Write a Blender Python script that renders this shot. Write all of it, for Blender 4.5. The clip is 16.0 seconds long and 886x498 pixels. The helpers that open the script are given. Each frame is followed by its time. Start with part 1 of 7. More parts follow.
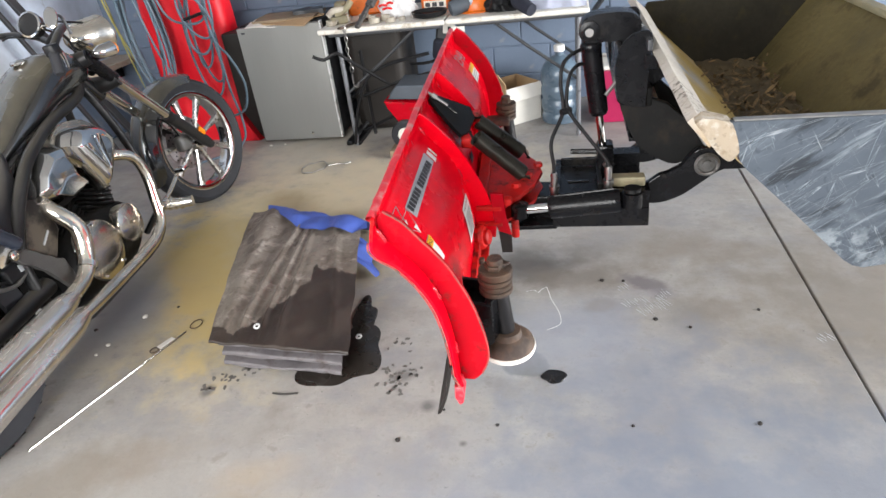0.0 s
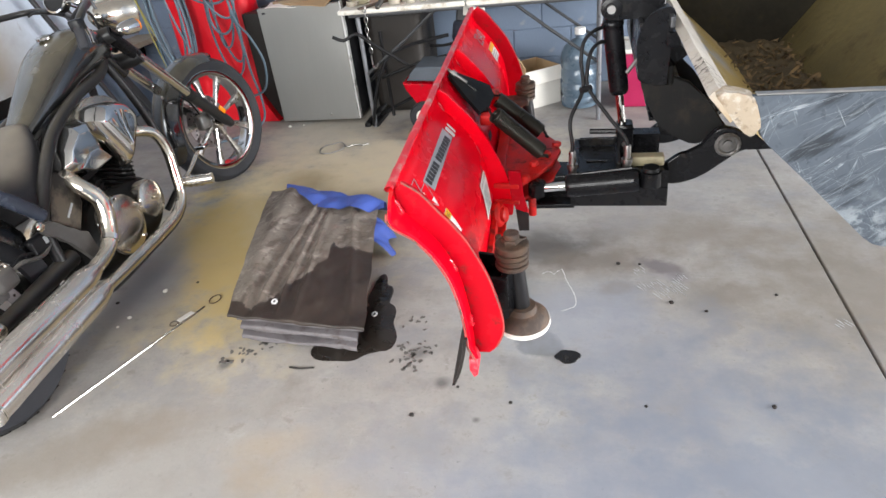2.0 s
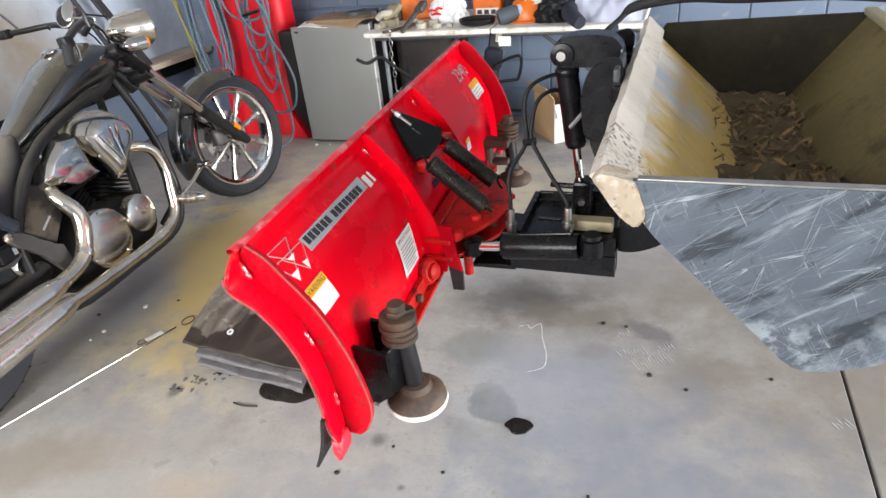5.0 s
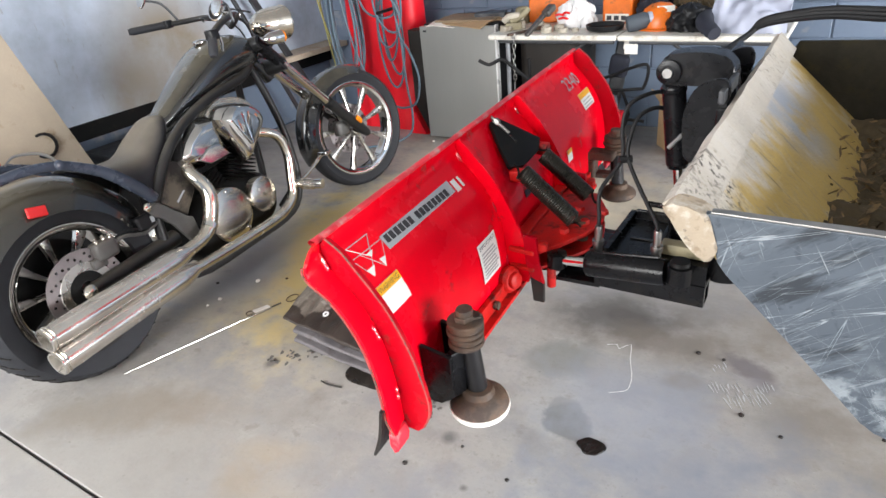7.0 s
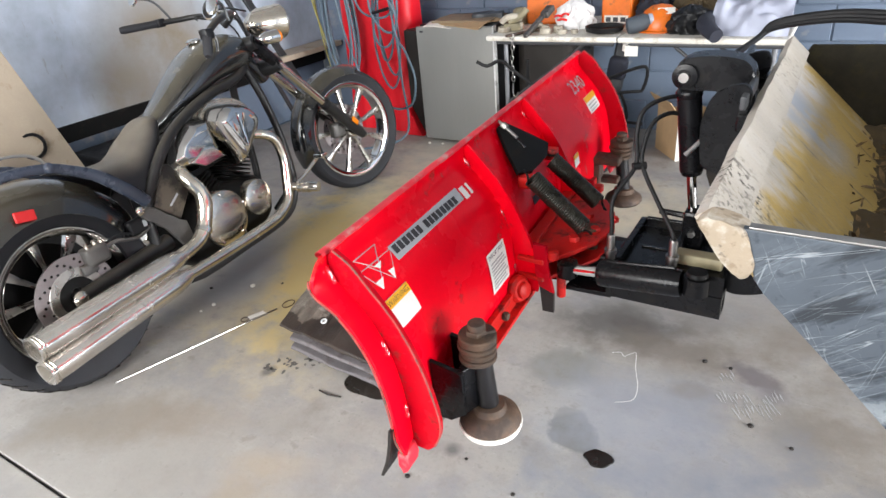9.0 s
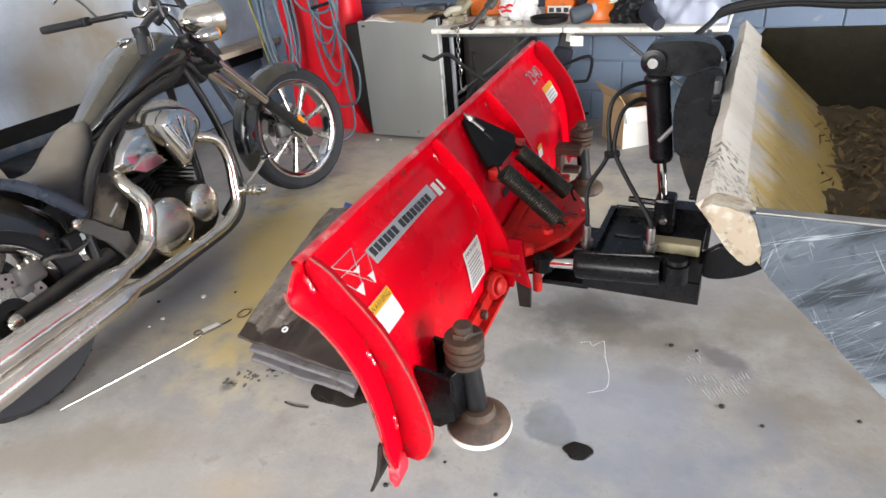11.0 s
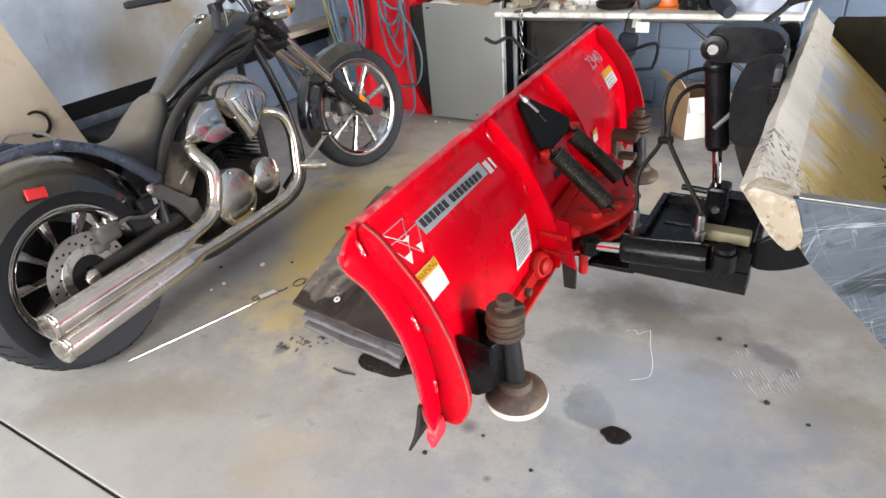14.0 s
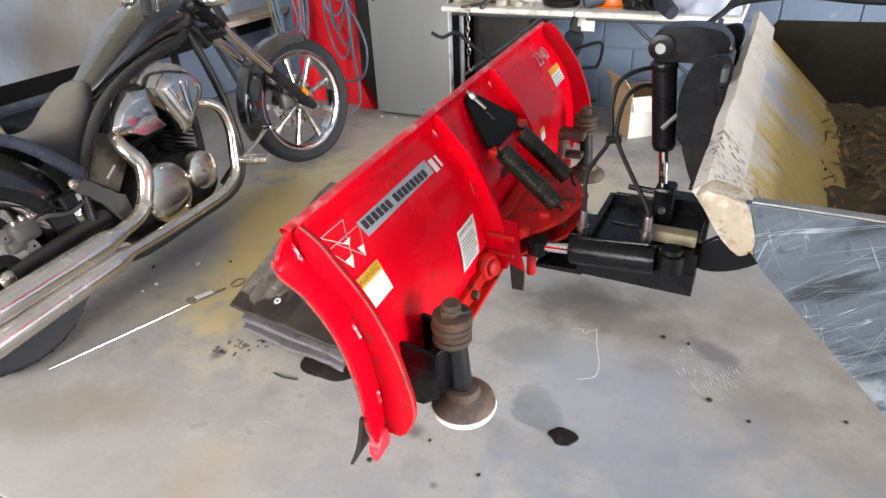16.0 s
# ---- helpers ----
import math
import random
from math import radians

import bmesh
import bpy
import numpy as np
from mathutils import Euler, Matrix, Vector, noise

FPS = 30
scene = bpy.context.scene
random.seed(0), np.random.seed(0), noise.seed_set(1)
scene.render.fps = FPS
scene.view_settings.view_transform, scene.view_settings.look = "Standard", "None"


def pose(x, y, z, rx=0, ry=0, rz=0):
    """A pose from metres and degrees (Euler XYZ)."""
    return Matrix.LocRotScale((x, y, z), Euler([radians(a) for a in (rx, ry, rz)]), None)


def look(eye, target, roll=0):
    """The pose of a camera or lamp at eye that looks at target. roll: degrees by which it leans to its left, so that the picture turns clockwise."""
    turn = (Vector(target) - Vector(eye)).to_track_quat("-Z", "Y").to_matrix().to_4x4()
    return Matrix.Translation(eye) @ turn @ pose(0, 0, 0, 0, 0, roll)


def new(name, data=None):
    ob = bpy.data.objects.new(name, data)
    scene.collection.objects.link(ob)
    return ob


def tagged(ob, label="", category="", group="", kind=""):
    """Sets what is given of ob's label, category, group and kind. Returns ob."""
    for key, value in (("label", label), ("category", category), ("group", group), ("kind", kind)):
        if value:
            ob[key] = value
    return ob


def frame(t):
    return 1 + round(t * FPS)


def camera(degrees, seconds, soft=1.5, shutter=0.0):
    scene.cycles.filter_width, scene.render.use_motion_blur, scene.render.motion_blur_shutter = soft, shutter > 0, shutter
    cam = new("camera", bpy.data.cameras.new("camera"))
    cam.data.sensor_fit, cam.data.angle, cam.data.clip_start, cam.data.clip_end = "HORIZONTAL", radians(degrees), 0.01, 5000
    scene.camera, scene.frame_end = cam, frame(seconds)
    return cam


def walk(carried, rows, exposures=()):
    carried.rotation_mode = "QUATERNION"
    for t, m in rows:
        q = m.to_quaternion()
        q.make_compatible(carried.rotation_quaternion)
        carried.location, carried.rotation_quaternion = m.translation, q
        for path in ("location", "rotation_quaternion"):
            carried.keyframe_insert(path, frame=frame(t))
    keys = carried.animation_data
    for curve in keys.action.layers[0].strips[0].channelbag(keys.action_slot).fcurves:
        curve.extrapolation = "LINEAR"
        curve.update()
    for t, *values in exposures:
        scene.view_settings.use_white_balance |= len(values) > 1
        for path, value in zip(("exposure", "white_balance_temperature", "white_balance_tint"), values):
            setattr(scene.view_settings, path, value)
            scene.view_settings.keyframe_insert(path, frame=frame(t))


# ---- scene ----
cam = camera(71.4, 16.0)
PATH = [
    (0, (0.094, 0.373, 1.409), (-0.309, 2.057, 0.409), -7.4),
    (0.5, (0.08, 0.36, 1.401), (-0.36, 2.023, 0.381), -7.6),
    (1, (0.088, 0.35, 1.393), (-0.362, 2.008, 0.368), -7.4),
    (1.5, (0.092, 0.349, 1.394), (-0.357, 2.008, 0.372), -7.4),
    (2, (0.093, 0.35, 1.39), (-0.359, 2.003, 0.36), -7.3),
    (2.5, (0.096, 0.357, 1.401), (-0.358, 2.022, 0.391), -7.1),
    (3, (0.138, 0.359, 1.407), (-0.289, 2.055, 0.437), -6.5),
    (5.5, (0.438, 0.64, 1.372), (-0.369, 2.199, 0.414), -6.0),
    (6, (0.453, 0.642, 1.386), (-0.493, 2.131, 0.444), -5.7),
    (6.5, (0.459, 0.634, 1.394), (-0.534, 2.097, 0.459), -5.8),
    (7, (0.473, 0.635, 1.392), (-0.529, 2.092, 0.457), -6.0),
    (7.5, (0.472, 0.648, 1.389), (-0.532, 2.103, 0.455), -5.9),
    (8, (0.461, 0.651, 1.392), (-0.549, 2.103, 0.458), -5.6),
    (10.5, (0.338, 0.676, 1.38), (-0.515, 2.214, 0.426), -5.6),
    (11, (0.33, 0.674, 1.376), (-0.487, 2.224, 0.412), -5.7),
    (11.5, (0.338, 0.673, 1.372), (-0.478, 2.211, 0.389), -5.8),
    (12, (0.366, 0.662, 1.371), (-0.486, 2.174, 0.377), -5.7),
    (12.5, (0.388, 0.647, 1.379), (-0.533, 2.116, 0.383), -6.1),
    (13, (0.385, 0.635, 1.384), (-0.568, 2.093, 0.4), -5.4),
    (13.5, (0.374, 0.625, 1.384), (-0.595, 2.073, 0.401), -5.5),
    (14, (0.362, 0.638, 1.376), (-0.6, 2.086, 0.386), -5.5),
    (14.5, (0.361, 0.655, 1.369), (-0.551, 2.128, 0.369), -4.6),
    (15, (0.358, 0.67, 1.363), (-0.501, 2.17, 0.356), -3.5),
    (15.5, (0.352, 0.68, 1.364), (-0.473, 2.199, 0.357), -3.0),
    (16, (0.34, 0.686, 1.36), (-0.47, 2.208, 0.347), -2.8),
]
walk(cam, [(t, look(eye, target, roll)) for t, eye, target, roll in PATH])

# ---------------------------------------------------------------- light
world = bpy.data.worlds.new("sky")
scene.world = world
world.use_nodes = True
wt = world.node_tree
sky = wt.nodes.new("ShaderNodeTexSky")
sky.sky_type = "NISHITA"
sky.sun_disc = False
sky.sun_elevation, sky.sun_rotation = radians(48), radians(200)
wt.nodes["Background"].inputs["Strength"].default_value = 0.08
wt.links.new(sky.outputs[0], wt.nodes["Background"].inputs["Color"])

sun = new("sun", bpy.data.lights.new("sun", "SUN"))
sun.data.energy, sun.data.angle, sun.data.color = 2.5, radians(0.6), (1, 0.95, 0.87)
sun.matrix_world = look((-4, -9, 14), (0, 0, 0))


def daylight(name, m, w, h, power, color):
    """Skylight that comes in through an opening."""
    ob = new(name, bpy.data.lights.new(name, "AREA"))
    ob.data.shape, ob.data.size, ob.data.size_y = "RECTANGLE", w, h
    ob.data.energy, ob.data.color = power, color
    ob.matrix_world = m
    return ob


daylight("door_skylight", look((6.25, 2.0, 1.35), (-2.5, 2.2, 0.5)), 4.2, 2.3, 920, (0.95, 0.957, 0.965))
# fill added at an assumed, unseen front window to brighten the left side
daylight("front_fill", look((-1.4, -1.65, 1.75), (-1.4, 2.2, 0.0)), 3.4, 1.5, 305, (0.985, 0.98, 0.965))


# ---------------------------------------------------------------- materials
def mat(name, col, rough=0.5, metal=0.0, var=0.12, scale=6.0, bump=0.15, fine=90.0, dirt=None, amount=0.0, dscale=4.0,
        dust=None, dusty=0.0, coat=0.0, stretch=(1, 1, 1), gloss_var=0.12, spec=0.5):
    """A worn surface: broad and fine variation, dirt in blotches, dust on what faces up."""
    m = bpy.data.materials.new(name)
    m.use_nodes = True
    nt = m.node_tree
    b = nt.nodes["Principled BSDF"]
    L = nt.links.new

    def node(kind, **kw):
        nd = nt.nodes.new(kind)
        for k, v in kw.items():
            nd.inputs[k.replace("_", " ")].default_value = v
        return nd

    tc = nt.nodes.new("ShaderNodeTexCoord")
    mp = node("ShaderNodeMapping")
    mp.inputs["Scale"].default_value = stretch
    L(tc.outputs["Object"], mp.inputs["Vector"])
    n1 = node("ShaderNodeTexNoise", Scale=scale, Detail=5.0, Roughness=0.62)
    n2 = node("ShaderNodeTexNoise", Scale=fine, Detail=4.0, Roughness=0.65)
    for nd in (n1, n2):
        L(mp.outputs[0], nd.inputs["Vector"])

    def ramp(src, lo, hi):
        r = node("ShaderNodeMapRange", From_Min=lo, From_Max=hi)
        L(src, r.inputs["Value"])
        return r.outputs[0]

    def mix(fac, a, c):
        x = nt.nodes.new("ShaderNodeMix")
        x.data_type = "RGBA"
        if isinstance(fac, float):
            x.inputs[0].default_value = fac
        else:
            L(fac, x.inputs[0])
        for slot, v in ((6, a), (7, c)):
            if isinstance(v, tuple):
                x.inputs[slot].default_value = (*v[:3], 1)
            else:
                L(v, x.inputs[slot])
        return x.outputs[2]

    def math_(op, a, c):
        x = nt.nodes.new("ShaderNodeMath")
        x.operation = op
        x.use_clamp = True
        for slot, v in ((0, a), (1, c)):
            if isinstance(v, (int, float)):
                x.inputs[slot].default_value = v
            else:
                L(v, x.inputs[slot])
        return x.outputs[0]

    dark = tuple(c * (1 - var) for c in col)
    light = tuple(min(1.0, c * (1 + var)) for c in col)
    color = mix(ramp(n1.outputs[0], 0.3, 0.7), dark, light)
    color = mix(math_("MULTIPLY", ramp(n2.outputs[0], 0.35, 0.75), 0.35), color, tuple(c * (1 - 1.4 * var) for c in col))
    rough_out = node("ShaderNodeMapRange", From_Min=0.3, From_Max=0.7, To_Min=max(0.02, rough - gloss_var), To_Max=min(1, rough + gloss_var))
    L(n1.outputs[0], rough_out.inputs["Value"])
    rough_v = rough_out.outputs[0]
    metal_v = metal
    cover = None
    if dirt:
        n3 = node("ShaderNodeTexNoise", Scale=dscale, Detail=7.0, Roughness=0.68)
        L(mp.outputs[0], n3.inputs["Vector"])
        cover = ramp(n3.outputs[0], 0.62 - 0.3 * amount, 0.72 - 0.22 * amount)
        color = mix(cover, color, dirt)
    if dust:
        g = nt.nodes.new("ShaderNodeNewGeometry")
        sep = nt.nodes.new("ShaderNodeSeparateXYZ")
        L(g.outputs["Normal"], sep.inputs[0])
        up = ramp(sep.outputs[2], 0.42, 1.0)
        n4 = node("ShaderNodeTexNoise", Scale=5.0, Detail=8.0, Roughness=0.55)
        L(tc.outputs["Object"], n4.inputs["Vector"])
        film = math_("MULTIPLY", math_("ADD", math_("MULTIPLY", up, 1.0), 0.04), math_("MULTIPLY", ramp(n4.outputs[0], 0.05, 0.6), dusty))
        color = mix(film, color, dust)
        cover = film if cover is None else math_("MAXIMUM", cover, film)
    if cover is not None:
        rough_v = math_("MAXIMUM", rough_v, math_("MULTIPLY", cover, 0.8))
        if metal:
            metal_v = math_("MULTIPLY", math_("SUBTRACT", 1.0, cover), metal)
    L(color, b.inputs["Base Color"])
    L(rough_v, b.inputs["Roughness"])
    if isinstance(metal_v, (int, float)):
        b.inputs["Metallic"].default_value = metal_v
    else:
        L(metal_v, b.inputs["Metallic"])
    b.inputs["Specular IOR Level"].default_value = spec
    if coat:
        b.inputs["Coat Weight"].default_value = coat
        b.inputs["Coat Roughness"].default_value = 0.1
    if bump:
        bp = node("ShaderNodeBump", Strength=bump, Distance=0.004)
        L(n2.outputs[0], bp.inputs["Height"])
        L(bp.outputs[0], b.inputs["Normal"])
    return m


DUST = (0.33, 0.27, 0.18)
M = dict(
    red=mat("red_paint", (0.86, 0.001, 0.014), 0.24, var=0.1, scale=5, bump=0.05, fine=140, dirt=(0.2, 0.03, 0.02), amount=0.06, dscale=9, spec=0.16),
    red_worn=mat("worn_red_paint", (0.55, 0.012, 0.01), 0.45, var=0.2, scale=12, bump=0.2, fine=160, dirt=(0.08, 0.02, 0.015), amount=0.32, dscale=14, spec=0.25),
    red_foot=mat("worn_pink_paint", (0.6, 0.022, 0.04), 0.5, var=0.3, scale=20, bump=0.2, dirt=(0.5, 0.15, 0.16), amount=0.25, dscale=30, spec=0.3),
    # the red paint at half strength: shade of the end plates put into colour
    red_shaded=mat("shaded_red_paint", (0.43, 0.002, 0.011), 0.28, var=0.12, scale=7, bump=0.06, fine=140, dirt=(0.14, 0.02, 0.016), amount=0.12, dscale=22, spec=0.1),
    red_lip=mat("chafed_red_paint", (0.62, 0.035, 0.05), 0.4, var=0.2, scale=9, bump=0.15, dirt=(0.5, 0.27, 0.25), amount=0.35, dscale=16, spec=0.3),
    edge_chip=mat("chipped_paint_rim", (0.4, 0.06, 0.055), 0.6, var=0.4, scale=30, bump=0.2, dirt=(0.1, 0.075, 0.06), amount=0.55, dscale=26, spec=0.2),
    stem=mat("scuffed_stem", (0.012, 0.011, 0.012), 0.38, 0.2, var=0.4, scale=16, bump=0.1, dirt=(0.12, 0.115, 0.13), amount=0.3, dscale=11, stretch=(1, 1, 0.4)),
    black=mat("black_paint", (0.006, 0.006, 0.007), 0.26, var=0.3, scale=9, bump=0.1, fine=180, dirt=(0.016, 0.013, 0.01), amount=0.14, dscale=12, spec=0.2),
    black_matt=mat("matt_black_paint", (0.008, 0.008, 0.008), 0.55, var=0.3, scale=9, bump=0.15, dirt=(0.02, 0.016, 0.012), amount=0.2, dscale=9, spec=0.13),
    spring=mat("oiled_spring_steel", (0.03, 0.028, 0.022), 0.35, 0.5, var=0.3, scale=30, bump=0.05),
    rubber=mat("rubber", (0.022, 0.023, 0.027), 0.65, var=0.25, scale=10, bump=0.25, fine=200, dust=(0.12, 0.105, 0.09), dusty=0.25, spec=0.25),
    hose=mat("hose_rubber", (0.012, 0.012, 0.013), 0.55, var=0.2, scale=20, bump=0.2, fine=400, spec=0.25),
    steel=mat("bare_steel", (0.3, 0.29, 0.28), 0.35, 1.0, var=0.15, scale=20, bump=0.05),
    rust=mat("rusty_steel", (0.11, 0.07, 0.047), 0.6, 0.35, var=0.4, scale=22, bump=0.5, fine=220, dirt=(0.05, 0.035, 0.028), amount=0.5, dscale=18),
    edge_steel=mat("worn_edge_steel", (0.035, 0.03, 0.027), 0.55, 0.5, var=0.35, scale=15, bump=0.3),
    disc=mat("disc_steel", (0.27, 0.24, 0.24), 0.38, 0.8, var=0.12, scale=20, bump=0.05),
    chrome=mat("chrome", (0.66, 0.65, 0.63), 0.06, 1.0, var=0.06, scale=10, bump=0.02, gloss_var=0.04, dust=DUST, dusty=0.06),
    chrome_dull=mat("dusty_chrome", (0.66, 0.61, 0.53), 0.2, 1.0, var=0.15, scale=10, bump=0.05, dust=(0.4, 0.35, 0.27), dusty=0.4, gloss_var=0.1),
    bike_black=mat("dusty_black_paint", (0.007, 0.008, 0.01), 0.16, var=0.2, scale=8, bump=0.02, dust=(0.22, 0.19, 0.125), dusty=0.5, coat=1.0, spec=0.5),
    bike_satin=mat("satin_black_metal", (0.012, 0.012, 0.013), 0.38, var=0.25, scale=14, bump=0.1, dust=(0.2, 0.175, 0.135), dusty=0.28, spec=0.35),
    leather=mat("seat_vinyl", (0.024, 0.024, 0.028), 0.5, var=0.15, scale=10, bump=0.2, fine=260, dust=(0.25, 0.215, 0.165), dusty=0.75, spec=0.35),
    muffler=mat("muffler_chrome", (0.7, 0.67, 0.63), 0.23, 1.0, var=0.12, scale=8, bump=0.04, dust=(0.38, 0.33, 0.26), dusty=0.38, gloss_var=0.07),
    alloy=mat("alloy", (0.5, 0.48, 0.45), 0.27, 1.0, var=0.1, scale=14, bump=0.05, dust=DUST, dusty=0.25),
    cast=mat("cast_engine", (0.006, 0.006, 0.006), 0.5, 0.0, var=0.3, scale=18, bump=0.25, dust=(0.1, 0.085, 0.06), dusty=0.12, spec=0.15),
    cover=mat("dusty_side_cover", (0.025, 0.022, 0.02), 0.5, var=0.3, scale=12, bump=0.1, dirt=(0.13, 0.11, 0.085), amount=0.4, dscale=7, spec=0.3),
    frame_grey=mat("dusty_grey_frame", (0.09, 0.086, 0.082), 0.45, 0.2, var=0.2, scale=10, bump=0.1, dust=(0.3, 0.27, 0.22), dusty=0.35),
    fridge=mat("brushed_grey_door", (0.3, 0.3, 0.285), 0.42, 0.35, var=0.06, scale=3, bump=0.04, stretch=(1, 1, 0.1)),
    plastic_black=mat("black_plastic", (0.01, 0.01, 0.011), 0.45, var=0.2, scale=10, bump=0.08, spec=0.25),
    plastic_white=mat("table_plastic", (0.72, 0.69, 0.62), 0.5, var=0.08, scale=12, bump=0.1, dirt=(0.4, 0.34, 0.26), amount=0.25, dscale=9),
    dark_tube=mat("grey_steel_tube", (0.06, 0.062, 0.066), 0.42, 0.5, var=0.15, scale=15, bump=0.05),
    card=mat("cardboard", (0.42, 0.28, 0.15), 0.85, var=0.14, scale=9, bump=0.2, fine=160),
    paper=mat("paper", (0.75, 0.72, 0.66), 0.8, var=0.06, scale=10, bump=0.1),
    white=mat("white_print", (0.8, 0.79, 0.77), 0.5, var=0.04, scale=10, bump=0.02),
    silver=mat("silver_print", (0.48, 0.5, 0.52), 0.35, 0.3, var=0.08, scale=10, bump=0.02),
    ink=mat("dark_ink", (0.03, 0.03, 0.035), 0.5, var=0.1, bump=0.0),
    grey_ink=mat("grey_ink", (0.4, 0.4, 0.4), 0.5, var=0.1, bump=0.0),
    orange=mat("orange_print", (0.85, 0.42, 0.015), 0.45, var=0.06, bump=0.02),
    amber=mat("amber_lens", (0.85, 0.24, 0.01), 0.2, var=0.08, bump=0.0),
    tail_red=mat("red_reflector", (0.65, 0.02, 0.02), 0.25, var=0.08, bump=0.0),
    orange_plastic=mat("orange_plastic", (0.75, 0.16, 0.01), 0.38, var=0.12, scale=14, bump=0.06, dirt=(0.2, 0.09, 0.03), amount=0.15, dscale=16),
    tarp_dull=mat("brown_cloth", (0.165, 0.15, 0.155), 0.72, var=0.35, scale=9, bump=0.5, fine=340, dirt=(0.07, 0.055, 0.047), amount=0.3, dscale=9),
    tarp_wet=mat("wet_tarp", (0.036, 0.025, 0.019), 0.5, var=0.4, scale=6, bump=0.5, fine=140),
    blue=mat("blue_tarp", (0.05, 0.09, 0.34), 0.5, var=0.25, scale=9, bump=0.3, fine=300),
    wet=mat("wet_floor", (0.02, 0.016, 0.013), 0.3, var=0.25, scale=12, bump=0.25),
    stain=mat("dry_stain", (0.12, 0.11, 0.1), 0.6, var=0.2, scale=12, bump=0.1),
    print=mat("dried_print", (0.42, 0.42, 0.42), 0.8, var=0.12, scale=30, bump=0.1),
    piping=mat("glossy_seat_edge", (0.045, 0.055, 0.08), 0.28, var=0.15, scale=8, bump=0.03, spec=0.5),
    weld=mat("glossy_weld", (0.7, 0.006, 0.025), 0.1, var=0.1, scale=60, bump=0.3, coat=1.0, spec=0.8),
    oil=mat("oil", (0.012, 0.01, 0.009), 0.2, var=0.3, scale=40, bump=0.1),
    wall_block=mat("painted_block", (0.15, 0.195, 0.27), 0.75, var=0.08, scale=2.5, bump=0.5, fine=60, dirt=(0.3, 0.3, 0.3), amount=0.15, dscale=3),
    ceiling=mat("ceiling_paint", (0.35, 0.345, 0.337), 0.85, var=0.05, scale=2, bump=0.1),
    vinyl_red=mat("red_vinyl", (0.8, 0.006, 0.018), 0.42, var=0.1, scale=5, bump=0.08, fine=60),
    hose_blue=mat("blue_grey_hose", (0.1, 0.15, 0.19), 0.5, var=0.2, scale=14, bump=0.08),
    cord_yellow=mat("yellow_cord", (0.34, 0.3, 0.07), 0.5, var=0.15, scale=14, bump=0.05),
    board=mat("fibre_board", (0.42, 0.35, 0.27), 0.8, var=0.1, scale=5, bump=0.2, fine=120, dirt=(0.3, 0.22, 0.14), amount=0.2, dscale=6),
    bucket_in=mat("muddy_bucket_inside", (0.115, 0.09, 0.036), 0.7, var=0.35, scale=4, bump=0.6, fine=50, dirt=(0.06, 0.045, 0.02), amount=0.35, dscale=8, spec=0.25),
    # muddy steel of the far side plate, its shade put into the colour
    far_side_shaded=mat("shaded_bucket_side", (0.024, 0.021, 0.015), 0.85, var=0.4, scale=6, bump=0.5, fine=60, dirt=(0.03, 0.026, 0.013), amount=0.2, dscale=14, spec=0.1),
    mud=mat("dried_mud", (0.07, 0.049, 0.023), 0.9, var=0.3, scale=20, bump=0.8, fine=70),
    leaf=mat("dead_leaf", (0.14, 0.088, 0.036), 0.8, var=0.8, scale=30, bump=0.2),
    cloth_grey=mat("grey_cloth", (0.42, 0.44, 0.54), 0.85, var=0.1, scale=9, bump=0.4, fine=300),
    cloth_dark=mat("dark_cloth", (0.018, 0.02, 0.032), 0.9, var=0.2, scale=9, bump=0.4, fine=300),
    bag=mat("white_bag", (0.75, 0.74, 0.74), 0.4, var=0.05, scale=10, bump=0.1),
    pink=mat("magenta_plastic", (0.42, 0.01, 0.08), 0.45, var=0.12, scale=8, bump=0.05),
    water_jug=mat("blue_jug", (0.1, 0.145, 0.19), 0.3, var=0.15, scale=8, bump=0.03, coat=0.1),
    tan=mat("tan_paint", (0.24, 0.21, 0.13), 0.6, var=0.2, scale=18, bump=0.2),
    wood=mat("old_wood", (0.26, 0.19, 0.12), 0.8, var=0.25, scale=8, bump=0.4, stretch=(1, 6, 6)),
    # near-black colour of the blocks that stand in for shaded gaps
    dark_fill=mat("dark_fill_paint", (0.018, 0.014, 0.011), 0.6, var=0.3, scale=8, bump=0.2),
    bushing=mat("greasy_bushing_steel", (0.12, 0.115, 0.11), 0.45, 0.6, var=0.3, scale=25, bump=0.2, dirt=(0.03, 0.026, 0.022), amount=0.4, dscale=30),
    bolt_steel=mat("dull_bolt_steel", (0.34, 0.33, 0.31), 0.4, 0.8, var=0.2, scale=30, bump=0.1),
    slate=mat("slate_cover", (0.06, 0.072, 0.088), 0.6, var=0.2, scale=10, bump=0.15),
    fitting=mat("dusty_fitting_plastic", (0.42, 0.38, 0.31), 0.55, var=0.15, scale=16, bump=0.1, dirt=(0.22, 0.18, 0.13), amount=0.3, dscale=14),
    leg_grey=mat("pale_grey_enamel", (0.2, 0.205, 0.22), 0.35, 0.3, var=0.12, scale=12, bump=0.05),
    bright_trim=mat("bright_edge_trim", (0.75, 0.75, 0.74), 0.3, 0.3, var=0.08, scale=10, bump=0.03),
    outside=mat("gravel_outside", (0.3, 0.28, 0.25), 0.9, var=0.2, scale=2, bump=0.5),
)


